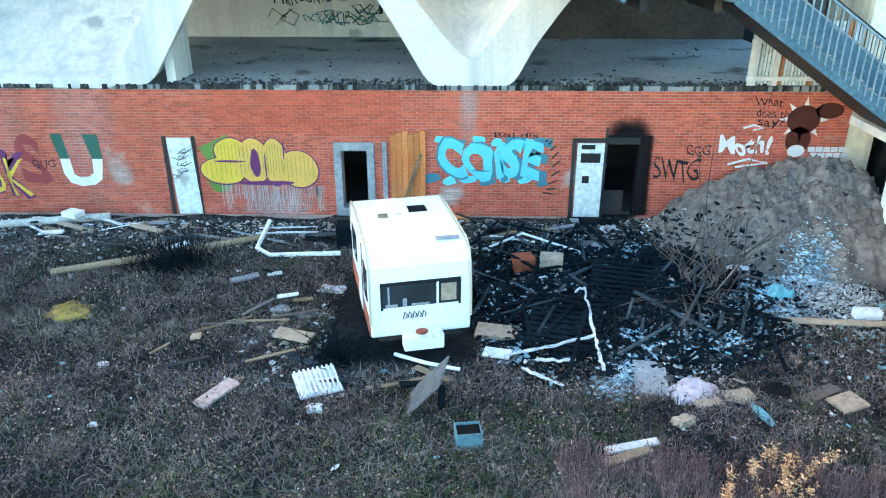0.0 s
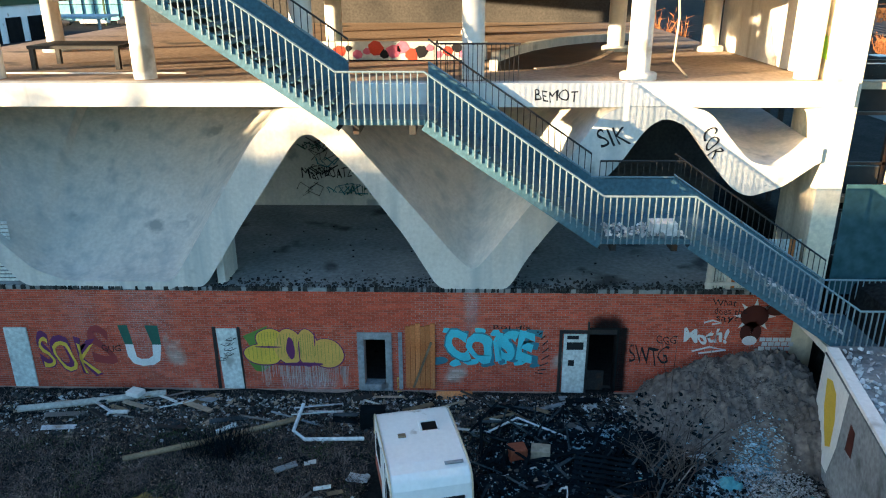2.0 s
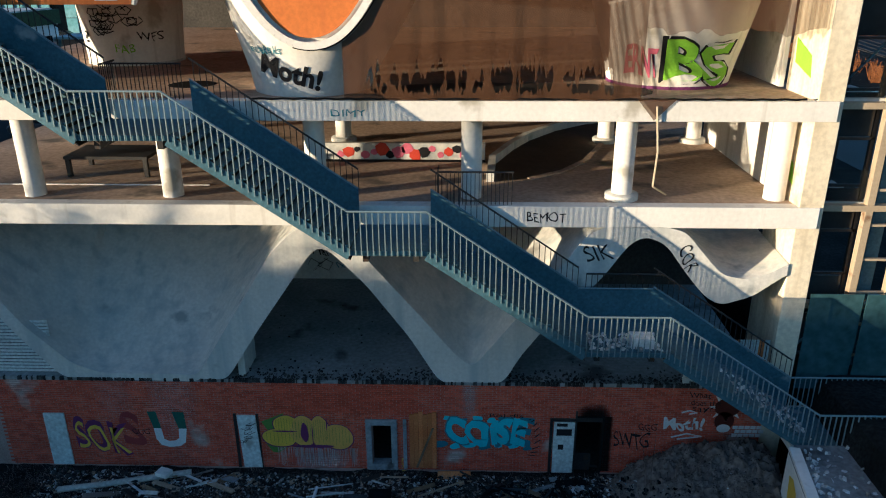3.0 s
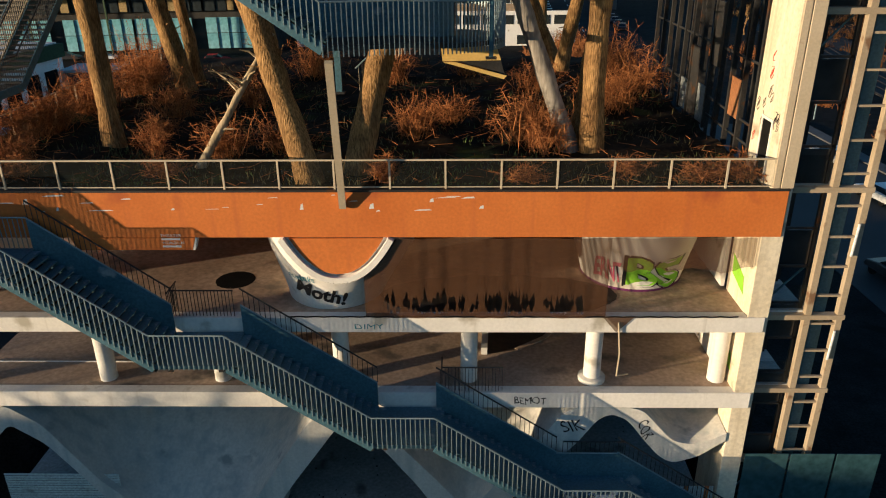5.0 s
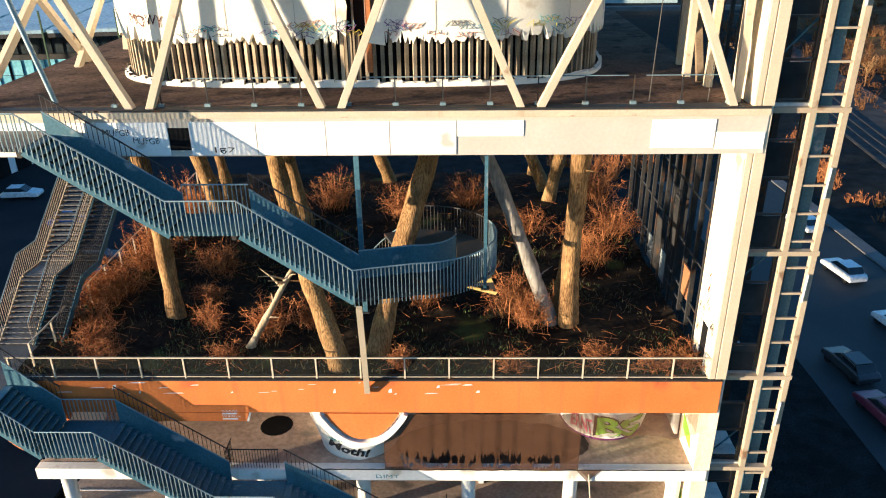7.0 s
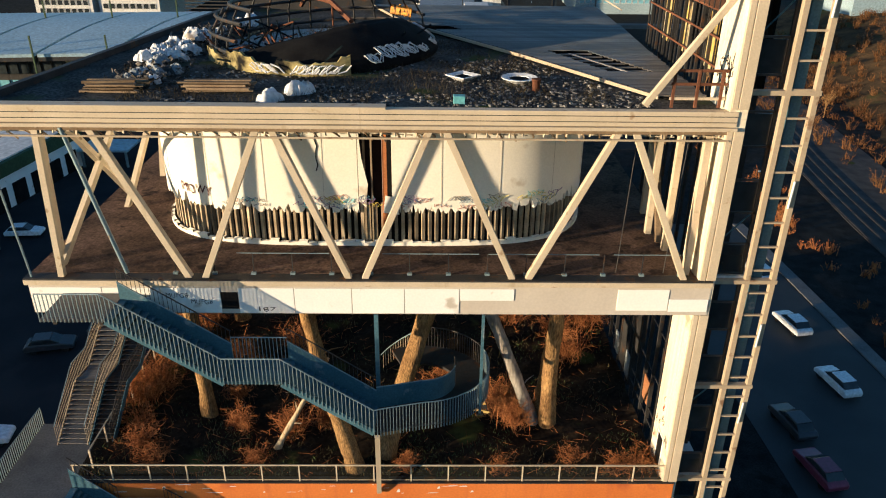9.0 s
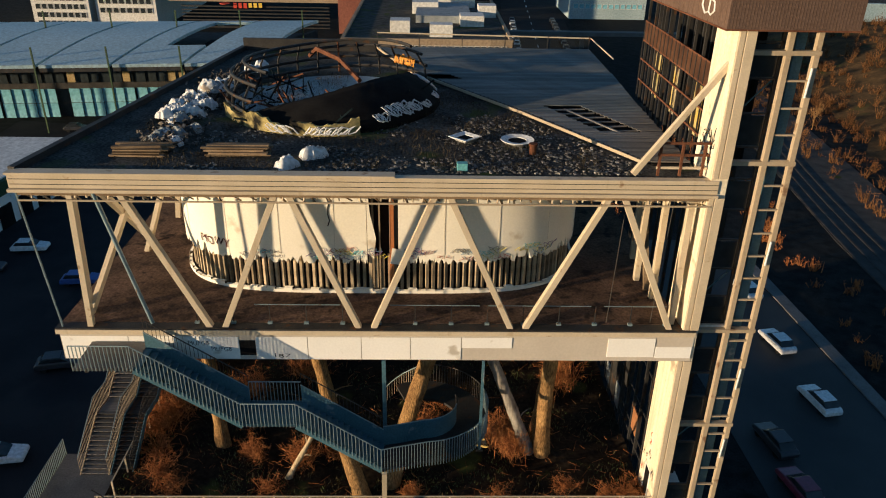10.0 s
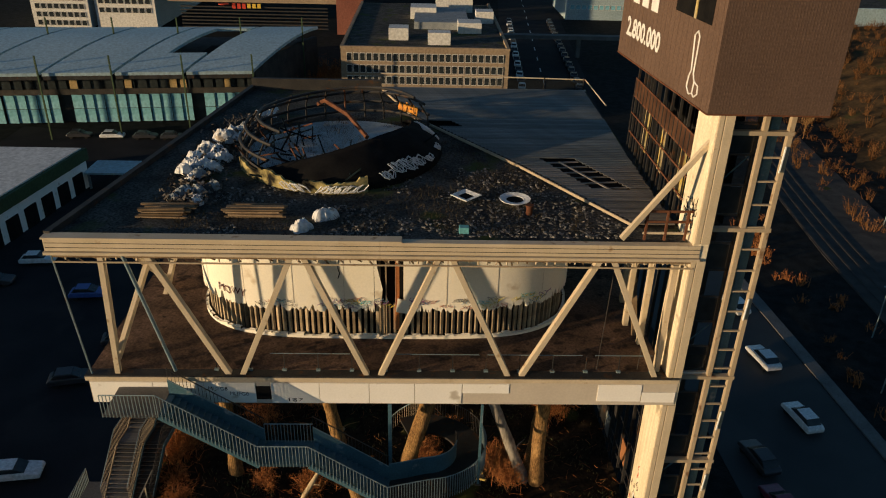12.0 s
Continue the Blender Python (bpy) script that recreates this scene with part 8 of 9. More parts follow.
P_FADE = [paint("faded_purple_spray", (0.22, 0.12, 0.3)), paint("faded_blue_spray", (0.16, 0.3, 0.42)), paint("faded_red_spray", (0.5, 0.2, 0.14)), paint("faded_yellow_spray", (0.62, 0.52, 0.08)), paint("faded_grey_spray", (0.25, 0.23, 0.2))]
for i in range(44):
    x0, z0, big = rg.uniform(-7.5, 7.4), rg.uniform(29.95, 30.45), rg.uniform(0.07, 0.16)
    q_ = []
    for k in range(11):
        xx = x0 + 0.07 * k + big * math.cos(k * 2.1 + i)
        q_.append((xx, drum_y(xx) - 0.012, z0 + big * math.sin(k * 1.7 + i * 0.7)))
    part("scribble", Mesh().tube(q_, 0.014, 3), P_FADE[i % 5] if i % 9 else P_CYAN, tags)
nm = thing("numerals", "white painted numerals on the brown box", "numerals", (13.4, 10, 42), kind="structure")
word("numeral", "2.800.000", P_WHITE, nm, (box_face(10.4) - 0.03, 10.4, 42.3), 1.25, 4.65, (90, 0, -85.2), bold=0.04, wob=0.0)


def on_box(pts):
    return [(box_face(y) - 0.02, y, z) for y, z in pts]


for k in range(4):
    y = 11.2 - k * 1.25
    part("letter_bar", Mesh().beam(*on_box([(y, 45.0), (y - 0.85, 45.0)]), 0.02, 2.0), P_WHITE, nm)
part("white_stroke", Mesh().tube(on_box([(2.15, 42.2), (2.2, 41.75), (1.9, 41.5), (1.6, 41.6), (1.55, 42.1), (1.75, 42.4), (1.75, 43.9), (1.95, 44.1), (2.2, 43.9), (2.0, 42.5), (2.15, 42.2)]), 0.04, 4).tube(on_box([(1.55, 42.1), (1.15, 42.0), (1.1, 41.7), (1.4, 41.5), (1.6, 41.6)]), 0.04, 4), P_WHITE, nm)
part("dark_window", Mesh().prism([(box_face(0.9) - 0.015, 0.9), (box_face(4.6) - 0.015, 4.6), (box_face(4.6) + 0.05, 4.6), (box_face(0.9) + 0.05, 0.9)], 'z', 44.5, 48), BLACK, nm)
part("window_bar", Mesh().beam(*on_box([(2.6, 45.6), (2.4, 45.6)]), 0.05, 2.2), TAGP, nm)
m = Mesh()
for i in range(11):
    y0, z0 = rg.uniform(0.5, 2.0), rg.uniform(35.5, 37.0)
    m.tube([(13.14, y0 + rg.gauss(0, 0.2), z0 + rg.gauss(0, 0.2)) for k in range(6)], 0.018, 4)
part("scribble", m, P_BLACK, tags)


def on_shell(u_, v_):
    """A point on the scorched shell; u_ along its rim, v_ up it."""
    u_, v_ = min(max(u_, 0), 47.9), min(max(v_, 0), 7.9)
    i0, j0 = int(u_), int(v_)
    q0 = Vector(SHELL[j0 * 49 + i0]).lerp(Vector(SHELL[j0 * 49 + i0 + 1]), u_ - i0)
    q1 = Vector(SHELL[(j0 + 1) * 49 + i0]).lerp(Vector(SHELL[(j0 + 1) * 49 + i0 + 1]), u_ - i0)
    q0 = q0.lerp(q1, v_ - j0)
    return q0 + Vector((q0.x - EC[0], q0.y - EC[1], 2.0)).normalized() * 0.09


m = Mesh()
for c_, v0, big in ((38.5, 3.0, 1.5), (40.5, 2.8, 1.6), (42.5, 2.5, 1.5), (44, 2.0, 1.2), (20, 1.5, 0.6), (22, 2.3, 0.9), (24, 2.2, 1.0), (26, 2.0, 0.8), (28.5, 1.5, 0.5), (33, 1.6, 0.6)):
    for e_ in range(2):
        m.tube([on_shell(c_ + 0.12 * k - 0.8 + big * 0.8 * math.cos(k * 1.45 + e_ * 2), v0 + (1.9 if c_ > 35 else 1.2) * big * math.sin(k * 1.2 + e_)) for k in range(15)], 0.024 if c_ < 35 else 0.045, 4)
for c_ in (0, 0.5, 2, 2.4, 3, 3.5):
    a0 = radians(246 + c_ * 9)
    m.tube([(*oval(a0 + 0.012 * k + 0.04 * math.cos(k * 1.6), 1.085, 0)[:2], 35.45 + 0.2 * math.sin(k * 1.35 + c_)) for k in range(13)], 0.036, 4)
part("scribble", m, P_WHITE, tags)
OSPRAY = surf("orange_spray", (0.55, 0.2, 0.02), (0.7, 0.3, 0.04), 2.0, 10, 0.6, stain=((0.02, 0.015, 0.01), 0.5, 3.0))
for c_ in range(9):
    a0, a1 = radians(38 + c_ * 2), radians(39.7 + c_ * 2)
    lo, hi = 36.0 + 0.12 * fbm(c_ * 0.9, 1), 36.55 + 0.15 * fbm(c_ * 1.1, 4)
    part("tagged_panel", Mesh().beam(oval(a0, 0.94, (lo + hi) / 2), oval(a1, 0.94, (lo + hi) / 2 + 0.03), 0.04, hi - lo), OSPRAY, DOME, "rim panel sprayed orange")

# ---- brown net before the pot level ----
t = thing("brown_net", "torn brown safety net hung before the pot level", "net", (5, -0.02, 12.4))
rg = random.Random(17)


def net_sheet(x0, x1, foot, torn):
    """Net in narrow strips; torn: leaf-shaped rents near its foot; beside the cut pot it stops at the pot's rim."""
    m = Mesh()
    rents = []
    for c in torn:
        for k in range(17):
            rents.append((c + rg.gauss(0, 0.4), 12.58 + abs(rg.gauss(0, 0.16)), rg.uniform(0.15, 0.85), rg.uniform(0.03, 0.11), rg.gauss(0, 1.2)))
    n = int((x1 - x0) / 0.022)
    for i in range(n):
        xa, xb = x0 + (x1 - x0) * i / n, x0 + (x1 - x0) * (i + 1) / n
        z0, z1 = (12.45, 15.4) if foot is None else (foot + 0.35 * fbm(xa * 0.8, 6), 15.4)
        if xa < 1.33:
            z1 = min(15.4, 13.76 + 1.62 * (abs(xa + 0.72) / 1.95) ** 2.2)
        y = -0.04 + 0.03 * math.sin(xa * 2.5) + 0.015 * math.sin(xa * 9)
        cuts = []
        for c, zb, h, w, lean in rents:
            u = (xa - c) / w
            if abs(u) < 1:
                q = (1 - abs(u)) ** 0.7
                cuts.append((zb + h * 0.5 * (1 - q) + lean * (xa - c), zb + h * (0.35 + 0.65 * q) + lean * (xa - c)))
        z = z0
        for a, b in sorted(cuts):
            if a > z:
                m.add([(xa, y, z), (xb, y, z), (xb, y, min(a, z1)), (xa, y, min(a, z1))], [(0, 1, 2, 3)])
            z = max(z, b)
        if z < z1:
            m.add([(xa, y, z), (xb, y, z), (xb, y, z1), (xa, y, z1)], [(0, 1, 2, 3)])
    return m


part("net_main", net_sheet(0.12, 8.3, None, (1.6, 2.3, 3.1, 4.6, 5.3, 6.6, 7.1)), NETB, t)
part("net_thin", net_sheet(8.3, 13.0, 14.3, ()), net("thin_brown_net", (0.16, 0.08, 0.045), 0.5), t)
part("net_rope", Mesh().tube([(-2.5 + i * 0.3, -0.03, 12.47 + 0.02 * (i % 2)) for i in range(52)], 0.03, 4), BLACK, t)
part("net_fold", Mesh().add([(8.2, -0.05, 12.5), (9.3, -0.05, 12.5), (8.7, -0.07, 11.9)], [(0, 1, 2)]), NETB, t)
part("hanging_cable", Mesh().tube([(8.75, -0.1, 12.3), (8.9, -0.05, 11.0), (8.95, 0.3, 9.9), (9.6, 1.2, 9.38)], 0.03, 5), CREAM, t)
# Black oval laid on the floor, darker than the slab round it.
rim = [(4.75 + 4.3 * (1 + 0.05 * fbm(k * 0.5, 2)) * math.cos(k * math.tau / 60), 1.75 + 1.65 * (1 + 0.12 * fbm(k * 0.5, 7)) * math.sin(k * math.tau / 60)) for k in range(60)]
solo("burnt_patch", Mesh().prism(rim, 'z', 12.4, 12.412), surf("dark_oval_floor", (0.012, 0.011, 0.011), (0.05, 0.04, 0.033), 0.6, 9, 0.8, stain=((0.12, 0.1, 0.085), 0.25, 1.2)), "black oval patch on the floor behind the net", "floor patch", kind="structure")
solo("floor_hole", Mesh().lathe((-5.2, 3.0), [(0.75, 12.402), (0.7, 12.408)], 18), BLACK, "round dark hole in the pot-level floor", "hole")

# broken edge rubble on the cave floor
rg = random.Random(29)
m = Mesh()
for i in range(900):
    x = rg.uniform(-4.0, 2.6) if i % 2 else rg.uniform(4.9, 11)
    y, s = 0.03 + abs(rg.gauss(0, 0.35)), rg.uniform(0.008, 0.045)
    M = Matrix.Translation((x, y, 3.42)) @ Matrix.Rotation(rg.uniform(0, 3), 4, 'Z')
    k = Mesh().box(-s, s, -s * 0.6, s * 0.6, 0, s * rg.uniform(0.4, 1.4))
    m.add([M @ Vector(q) for q in k.v], k.f)
for i in range(110):
    x, y, s = rg.uniform(-3.6, 11), rg.uniform(0.3, 7.8), rg.uniform(0.008, 0.035)
    m.box(x - s, x + s, y - s, y + s, 3.42, 3.42 + s)
solo("cave_rubble", m, DIM, "dark crumbled rubble along the cave floor's edge", "rubble", kind="stuff")

# ---- terrace planks ----
# Farther planks; the sky's bluish sheen is put into their colour.
DECKB = surf("sky_sheen_planks", (0.09, 0.105, 0.115), (0.18, 0.2, 0.21), 0.5, 14, 0.6, vary=0.35, stain=((0.05, 0.055, 0.06), 0.25, 0.4))
me = {}
n = 0
for i in range(82):
    y = 2.1 + i * 0.275
    x0 = terrace_edge(y) + 0.1
    z = 35.24 + 0.22 * sstep((y - 3) / 20)
    segs = [(x0, 12.9)]
    if 6.0 < y < 10.4:
        h0 = lerp(10.0, 7.75, (y - 6.0) / 4.4)
        segs = [(x0, h0), (h0 + 2.0, 12.9)]
    elif 15.8 < y < 16.9:
        segs = [(x0 + 1.6, 12.9)]
    for a, b in segs:
        ln = round(b - a, 1)
        if ln < 0.2:
            continue
        ln = ln + (0.001 if y > 9.5 else 0)
        if ln not in me:
            me[ln] = Mesh().box(0, ln, 0, 0.243, 0, 0.045).data("plank", DECKB if y > 9.5 else DECKW)
        piece("plank", me[ln], dk, (a, y, z))
for k in range(6):
    part("joist", Mesh().beam((7.9 + k * 0.38, 10.0 - k * 0.74, 35.24), (9.9 + k * 0.38, 10.3 - k * 0.74, 35.24), 0.12, 0.06), DECKW, dk)
part("joist", Mesh().beam((8.8, 10.2, 35.26), (10.9, 6.1, 35.26), 0.12, 0.06), DECKW, dk)


# ---- surroundings ----
Z0 = 3.8


def car(x, y, rz, mat, label, z=Z0):
    t = thing("parked_car", label, "car", (x, y, z), "parked cars")
    M = Matrix.Translation((x, y, z)) @ Matrix.Rotation(radians(rz), 4, 'Z')

    def put(nm, m, mt, **kw):
        m.v = [tuple(M @ Vector(q)) for q in m.v]
        return part(nm, m, mt, t, **kw)
    body = [(-2.1, 0.35), (-2.15, 0.75), (-1.9, 0.95), (-1.0, 1.0), (0.95, 0.98), (2.0, 0.8), (2.15, 0.6), (2.1, 0.35)]
    put("body", Mesh().prism([(a, b) for a, b in body], 'y', -0.86, 0.86), mat, bevel=0.08)
    put("cabin", Mesh().prism([(-1.75, 0.97), (-1.35, 1.4), (0.25, 1.42), (1.0, 0.98)], 'y', -0.72, 0.72), GLASSD, bevel=0.04)
    put("roof", Mesh().box(-1.3, 0.2, -0.66, 0.66, 1.41, 1.46), mat, bevel=0.02)
    for a in (-1.35, 1.35):
        for b in (-0.84, 0.7):
            m = Mesh().lathe((0, 0), [(0.32, 0), (0.32, 0.14)], 14)
            m.v = [(a + p_, b + r_, 0.33 + q_) for p_, q_, r_ in m.v]
            put("wheel", m, TYRE)


CW = surf("white_car_paint", (0.7, 0.72, 0.74), (0.78, 0.8, 0.82), 0.5, 4, 0.3, bump=0)
CD = surf("dark_car_paint", (0.03, 0.035, 0.04), (0.05, 0.05, 0.06), 0.5, 4, 0.3, bump=0)
CB = surf("blue_car_paint", (0.03, 0.08, 0.3), (0.04, 0.1, 0.35), 0.5, 4, 0.3, bump=0)
CP = surf("maroon_car_paint", (0.16, 0.03, 0.06), (0.2, 0.04, 0.08), 0.5, 4, 0.3, bump=0)
for x, y, rz, mt, lab in ((37.5, 35.2, 100, CW, "white hatchback on the street"), (37.3, 25.6, 100, CW, "white saloon car on the street"), (31.0, 20.2, 100, CD, "dark car at the kerb"), (30.7, 14.8, 100, CP, "maroon car at the kerb"),
                          (38.5, 46, 100, CW, "white car farther down the street"), (-32.3, 18.2, 8, CW, "white car in the car park"), (-37.8, 47.3, 5, CB, "blue car in the car park"), (-47.4, 55.5, 5, CW, "pale car in the car park"),
                          (-28.5, 34, 12, CD, "dark car in the car park"), (-30.5, 38, 12, CD, "dark car in the car park"), (-33, 31, 12, CD, "black car in the car park"), (-24, 42, 12, CW, "pale car in the car park"), (-50, 50, 5, CD, "dark car in the car park"),
                          (-45, 104, 5, CD, "dark car before the hall"), (-50, 104, 5, CD, "dark car before the hall"), (-56, 104, 5, CW, "pale car before the hall"), (-36, 101, 5, paint("red_car_paint", (0.5, 0.03, 0.03)), "red car before the hall"), (-62, 104, 5, CD, "dark car before the hall"), (-22, 50, 10, CW, "silver car in the car park")):
    car(x, y, rz, mt, lab)
for i in range(34):
    x, y = (24.0 if i % 2 else 37.5) + (i // 2) * 0.35, 138 + (i // 2) * 5.6
    car(x, y, 82, [CD, CD, CD, CW][i % 4], "small parked car along the far avenue")
solo("road_east", Mesh().prism([(29.5, -40), (45.5, -40), (40.5, 60), (27, 60)], 'z', Z0 - 0.2, Z0 + 0.03), surf("worn_asphalt", (0.028, 0.034, 0.038), (0.045, 0.05, 0.054), 0.2, 20, 0.7, bump=0.2), "dark asphalt street beside the building", "road", kind="structure")
solo("road_avenue", Mesh().prism([(16, 90), (36, 90), (56, 330), (34, 330)], 'z', Z0 - 0.2, Z0 + 0.028), ASPH, "dark wide avenue leading away", "road", kind="structure")
solo("pavement_east", Mesh().prism([(45.6, -40), (47, -40), (42.0, 60), (40.6, 60)], 'z', Z0 - 0.2, Z0 + 0.16), PAVE, "pale kerb and pavement along the street", "pavement", kind="structure")
solo("car_park", Mesh().prism([(-75, 2), (-20, 2), (-17, 100), (-75, 110)], 'z', Z0 - 0.2, Z0 + 0.02), ASPH, "dark asphalt car park", "car park", kind="structure")
t = thing("avenue_marking", "white lane lines on the avenue", "marking", (40, 150, Z0), kind="structure")
for i in range(16):
    part("dash", Mesh().beam((27.5 + i * 0.9, 110 + i * 12.5, Z0 + 0.05), (27.8 + i * 0.9, 114 + i * 12.5, Z0 + 0.05), 0.25, 0.02), P_WHITE, t)
t = thing("railway", "pair of curving railway tracks", "railway", (60, 60, Z0))
for k in range(4):
    part("rail", Mesh().tube([(54.5 + k * 1.6 + 0.0022 * (y - 20) ** 2 * 0.5, y, Z0 + 0.15) for y in range(-10, 150, 8)], 0.05, 4), DARKS, t)
part("ballast", Mesh().prism([(52, -10), (62, -10), (80, 150), (66, 150), (56, 60)], 'z', Z0 - 0.2, Z0 + 0.06), DARKIN, t)

# embankment with scrub
solo("embankment", Mesh().grid([62 + 3 * i for i in range(50)], [-20 + 4 * i for i in range(60)], lambda x, y: Z0 - 0.3 + 8 * sstep((x - 66 - 0.12 * max(y, 0)) / 40) + 0.6 * fbm(x * 0.1, y * 0.1)), surf("scrub_ground", (0.03, 0.024, 0.015), (0.12, 0.075, 0.035), 0.25, 1.5, 0.95, stain=((0.05, 0.06, 0.02), 0.3, 0.08)), "rough scrubby embankment beyond the railway", "embankment", kind="structure", smooth=True)
rg = random.Random(55)


def brush(name, label, spots, mat, hlo, hhi, n):
    m = Mesh()
    for x, y, z in spots:
        h = rg.uniform(hlo, hhi)
        for k in range(n):
            a, l = rg.uniform(0, 6.28), rg.random()
            p_ = Vector((x + rg.gauss(0, 0.3), y + rg.gauss(0, 0.3), z))
            q_ = p_ + Vector((math.cos(a) * l * h * 0.6, math.sin(a) * l * h * 0.6, h * rg.uniform(0.4, 1)))
            w = 0.04 + 0.015 * h
            m.add([p_ - Vector((w, 0, 0)), p_ + Vector((w, 0, 0)), q_], [(0, 1, 2)])
            for u in range(3):
                o = p_.lerp(q_, rg.uniform(0.4, 1))
                e = o + Vector((rg.gauss(0, 0.3), rg.gauss(0, 0.3), rg.uniform(0, 0.4))) * h * 0.4
                m.add([o - Vector((0.03, 0, 0.03)), o + Vector((0.03, 0, 0.03)), e], [(0, 1, 2)])
    solo(name, m, mat, label, "scrub", kind="stuff")


def bank(x, y):
    return Z0 - 0.3 + 8 * sstep((x - 66 - 0.12 * max(y, 0)) / 40)


brush("embankment_scrub", "reddish dry scrub covering the embankment", [(x, y, bank(x, y)) for x, y in ((rg.uniform(66, 150), rg.uniform(0, 190)) for _ in range(1500))], surf("dark_scrub", (0.1, 0.048, 0.022), (0.26, 0.13, 0.055), 0.15, 3, 0.9, island=0.7), 0.7, 3.2, 15)
brush("roadside_scrub", "dry bushes between street and railway", [(x, y, Z0) for x, y in ((rg.uniform(45.5, 53), rg.uniform(10, 110)) for _ in range(70))], TWIG, 0.8, 2.2, 16)
brush("hall_scrub", "reddish bushes between the hall and the office", [(x, y, Z0) for x, y in ((rg.uniform(-24, -15), rg.uniform(121, 140)) for _ in range(90))], TWIG, 3.0, 8.0, 26)
brush("avenue_scrub", "bushes along the avenue", [(x, y, Z0) for x, y in ((rg.uniform(15, 27), rg.uniform(60, 120)) for _ in range(90))], TWIG, 1.5, 4.5, 20)


def bare_tree(x, y, z, h, seed, label):
    rg = random.Random(seed)
    t = thing("bare_tree", label, "tree", (x, y, z), "bare trees")
    m, tw = Mesh(), Mesh()

    def grow(p, d, ln, r, lev):
        q = p + d * ln
        mid = p.lerp(q, 0.5) + Vector((rg.gauss(0, 0.05), rg.gauss(0, 0.05), 0)) * ln
        (m if lev < 2 else tw).tube([p, mid, q], [r, r * 0.8, r * 0.6], 6 if lev < 2 else 3, False)
        if lev < 5:
            for _ in range(3 if lev else 4):
                nd = (d + Vector((rg.gauss(0, 0.55), rg.gauss(0, 0.55), rg.gauss(0.12, 0.3)))).normalized()
                grow(p.lerp(q, rg.uniform(0.6, 1.0)), nd, ln * rg.uniform(0.55, 0.8), r * 0.58, lev + 1)
    grow(Vector((x, y, z - 0.1)), Vector((0, 0, 1)), h * 0.33, h * 0.016, 0)
    part("trunk", m, BARK, t, smooth=True)
    part("crown", tw, BARK, t)


bare_tree(-17.0, -5.5, 0.0, 12.5, 1, "bare leafless tree beside the building")
# Two more trees out of view, added to throw branch shadows.
bare_tree(-24.0, -9.0, 0.0, 15.0, 2, "unseen bare leafless tree, added for branch shadows")
bare_tree(-33.0, -10.0, 0.0, 17.0, 3, "tall unseen bare leafless tree, added for branch shadows")
for i, (x, y) in enumerate(((52, 20), (70, 60), (78, 75), (90, 95), (76, 110), (-27, 92), (19, 100), (60, 130))):
    bare_tree(x, y, bank(x, y) if x > 60 else Z0, 7.5, 10 + i, "small bare tree in the surroundings")


def block(name, label, x0, x1, y0, y1, z1, mat, rows=(), cols=0, win=GLASSD, roof=None):
    """A far building: walls, roof edge and rows of framed windows on its near side."""
    t = thing(name, label, "building", ((x0 + x1) / 2, y0, Z0))
    part("wall", Mesh().box(x0, x1, y0, y1, Z0 - 0.3, z1), mat, t)
    part("roof", Mesh().box(x0 + 0.5, x1 - 0.5, y0 + 0.5, y1 - 0.5, z1 - 0.2, z1 + 0.05), roof or GRAVEL, t)
    part("roof_edge", Mesh().box(x0 - 0.1, x1 + 0.1, y0 - 0.1, y0 + 0.5, z1 + 0.001, z1 + 0.45).box(x0 - 0.1, x0 + 0.5, y0 + 0.5, y1, z1 + 0.001, z1 + 0.45).box(x1 - 0.5, x1 + 0.1, y0 + 0.5, y1, z1 + 0.001, z1 + 0.45), mat, t)
    if cols:
        w = (x1 - x0 - 2.0) / cols
        me = Mesh().box(-w * 0.42, w * 0.42, -0.12, 0.0, -0.7, 0.7).data("window", win)
        fr = Mesh().box(-w * 0.42, w * 0.42, -0.16, 0.0, -0.8, -0.71).box(-w * 0.42, w * 0.42, -0.16, 0.0, 0.71, 0.8).box(-w * 0.42, -w * 0.36, -0.16, 0.0, -0.71, 0.71).box(w * 0.36, w * 0.42, -0.16, 0.0, -0.71, 0.71).data("sill", PALEB)
        for z in rows:
            for i in range(cols):
                piece("window", me, t, (x0 + 1.0 + w * (i + 0.5), y0, z))
                piece("sill", fr, t, (x0 + 1.0 + w * (i + 0.5), y0, z))
    return t


OX0, OX1, OY = -15.0, 18.0, 118.0
o = block("office_building", "long tan office building with rows of windows and a flat roof", OX0, OX1, OY, 172, 18.0, OFFICE, (16.4, 14.1, 11.9), 24)
for x, y, w, dpt, h in ((-6, 126, 4, 4, 2.4), (2, 122, 4.5, 3, 2.4), (8.5, 134, 5, 5, 2.2), (13, 146, 4, 4, 2.6), (-2, 150, 6, 6, 2.6), (4, 160, 9, 5, 3)):
    part("roof_house", Mesh().box(x, x + w, y, y + dpt, 18.05, 18.05 + h), PALEB, o, "pale roof house")
part("roof_tank", Mesh().box(-1, 11, 138, 158, 18.06, 19.6), GREYP, o)
part("white_base", Mesh().box(-26, 25, OY - 0.35, OY - 0.02, Z0, 9.9), CARAV, o, "white ground storey")
me = Mesh().box(-1.3, 1.3, -0.06, 0.0, -0.8, 0.8).data("window", GLASSD)
for i in range(15):
    piece("window", me, o, (-24 + i * 3.3, OY - 0.36, 8.4))
    if i % 5 == 2:
        piece("window", me, o, (-24 + i * 3.3, OY - 0.36, 4.9))

h = thing("exhibition_hall", "wide exhibition hall with pale curved roof sheets and blue glazing", "building", (-70, 108, Z0))


def hall_front(x):
    return 107.5 + 0.118 * (x + 30.2)


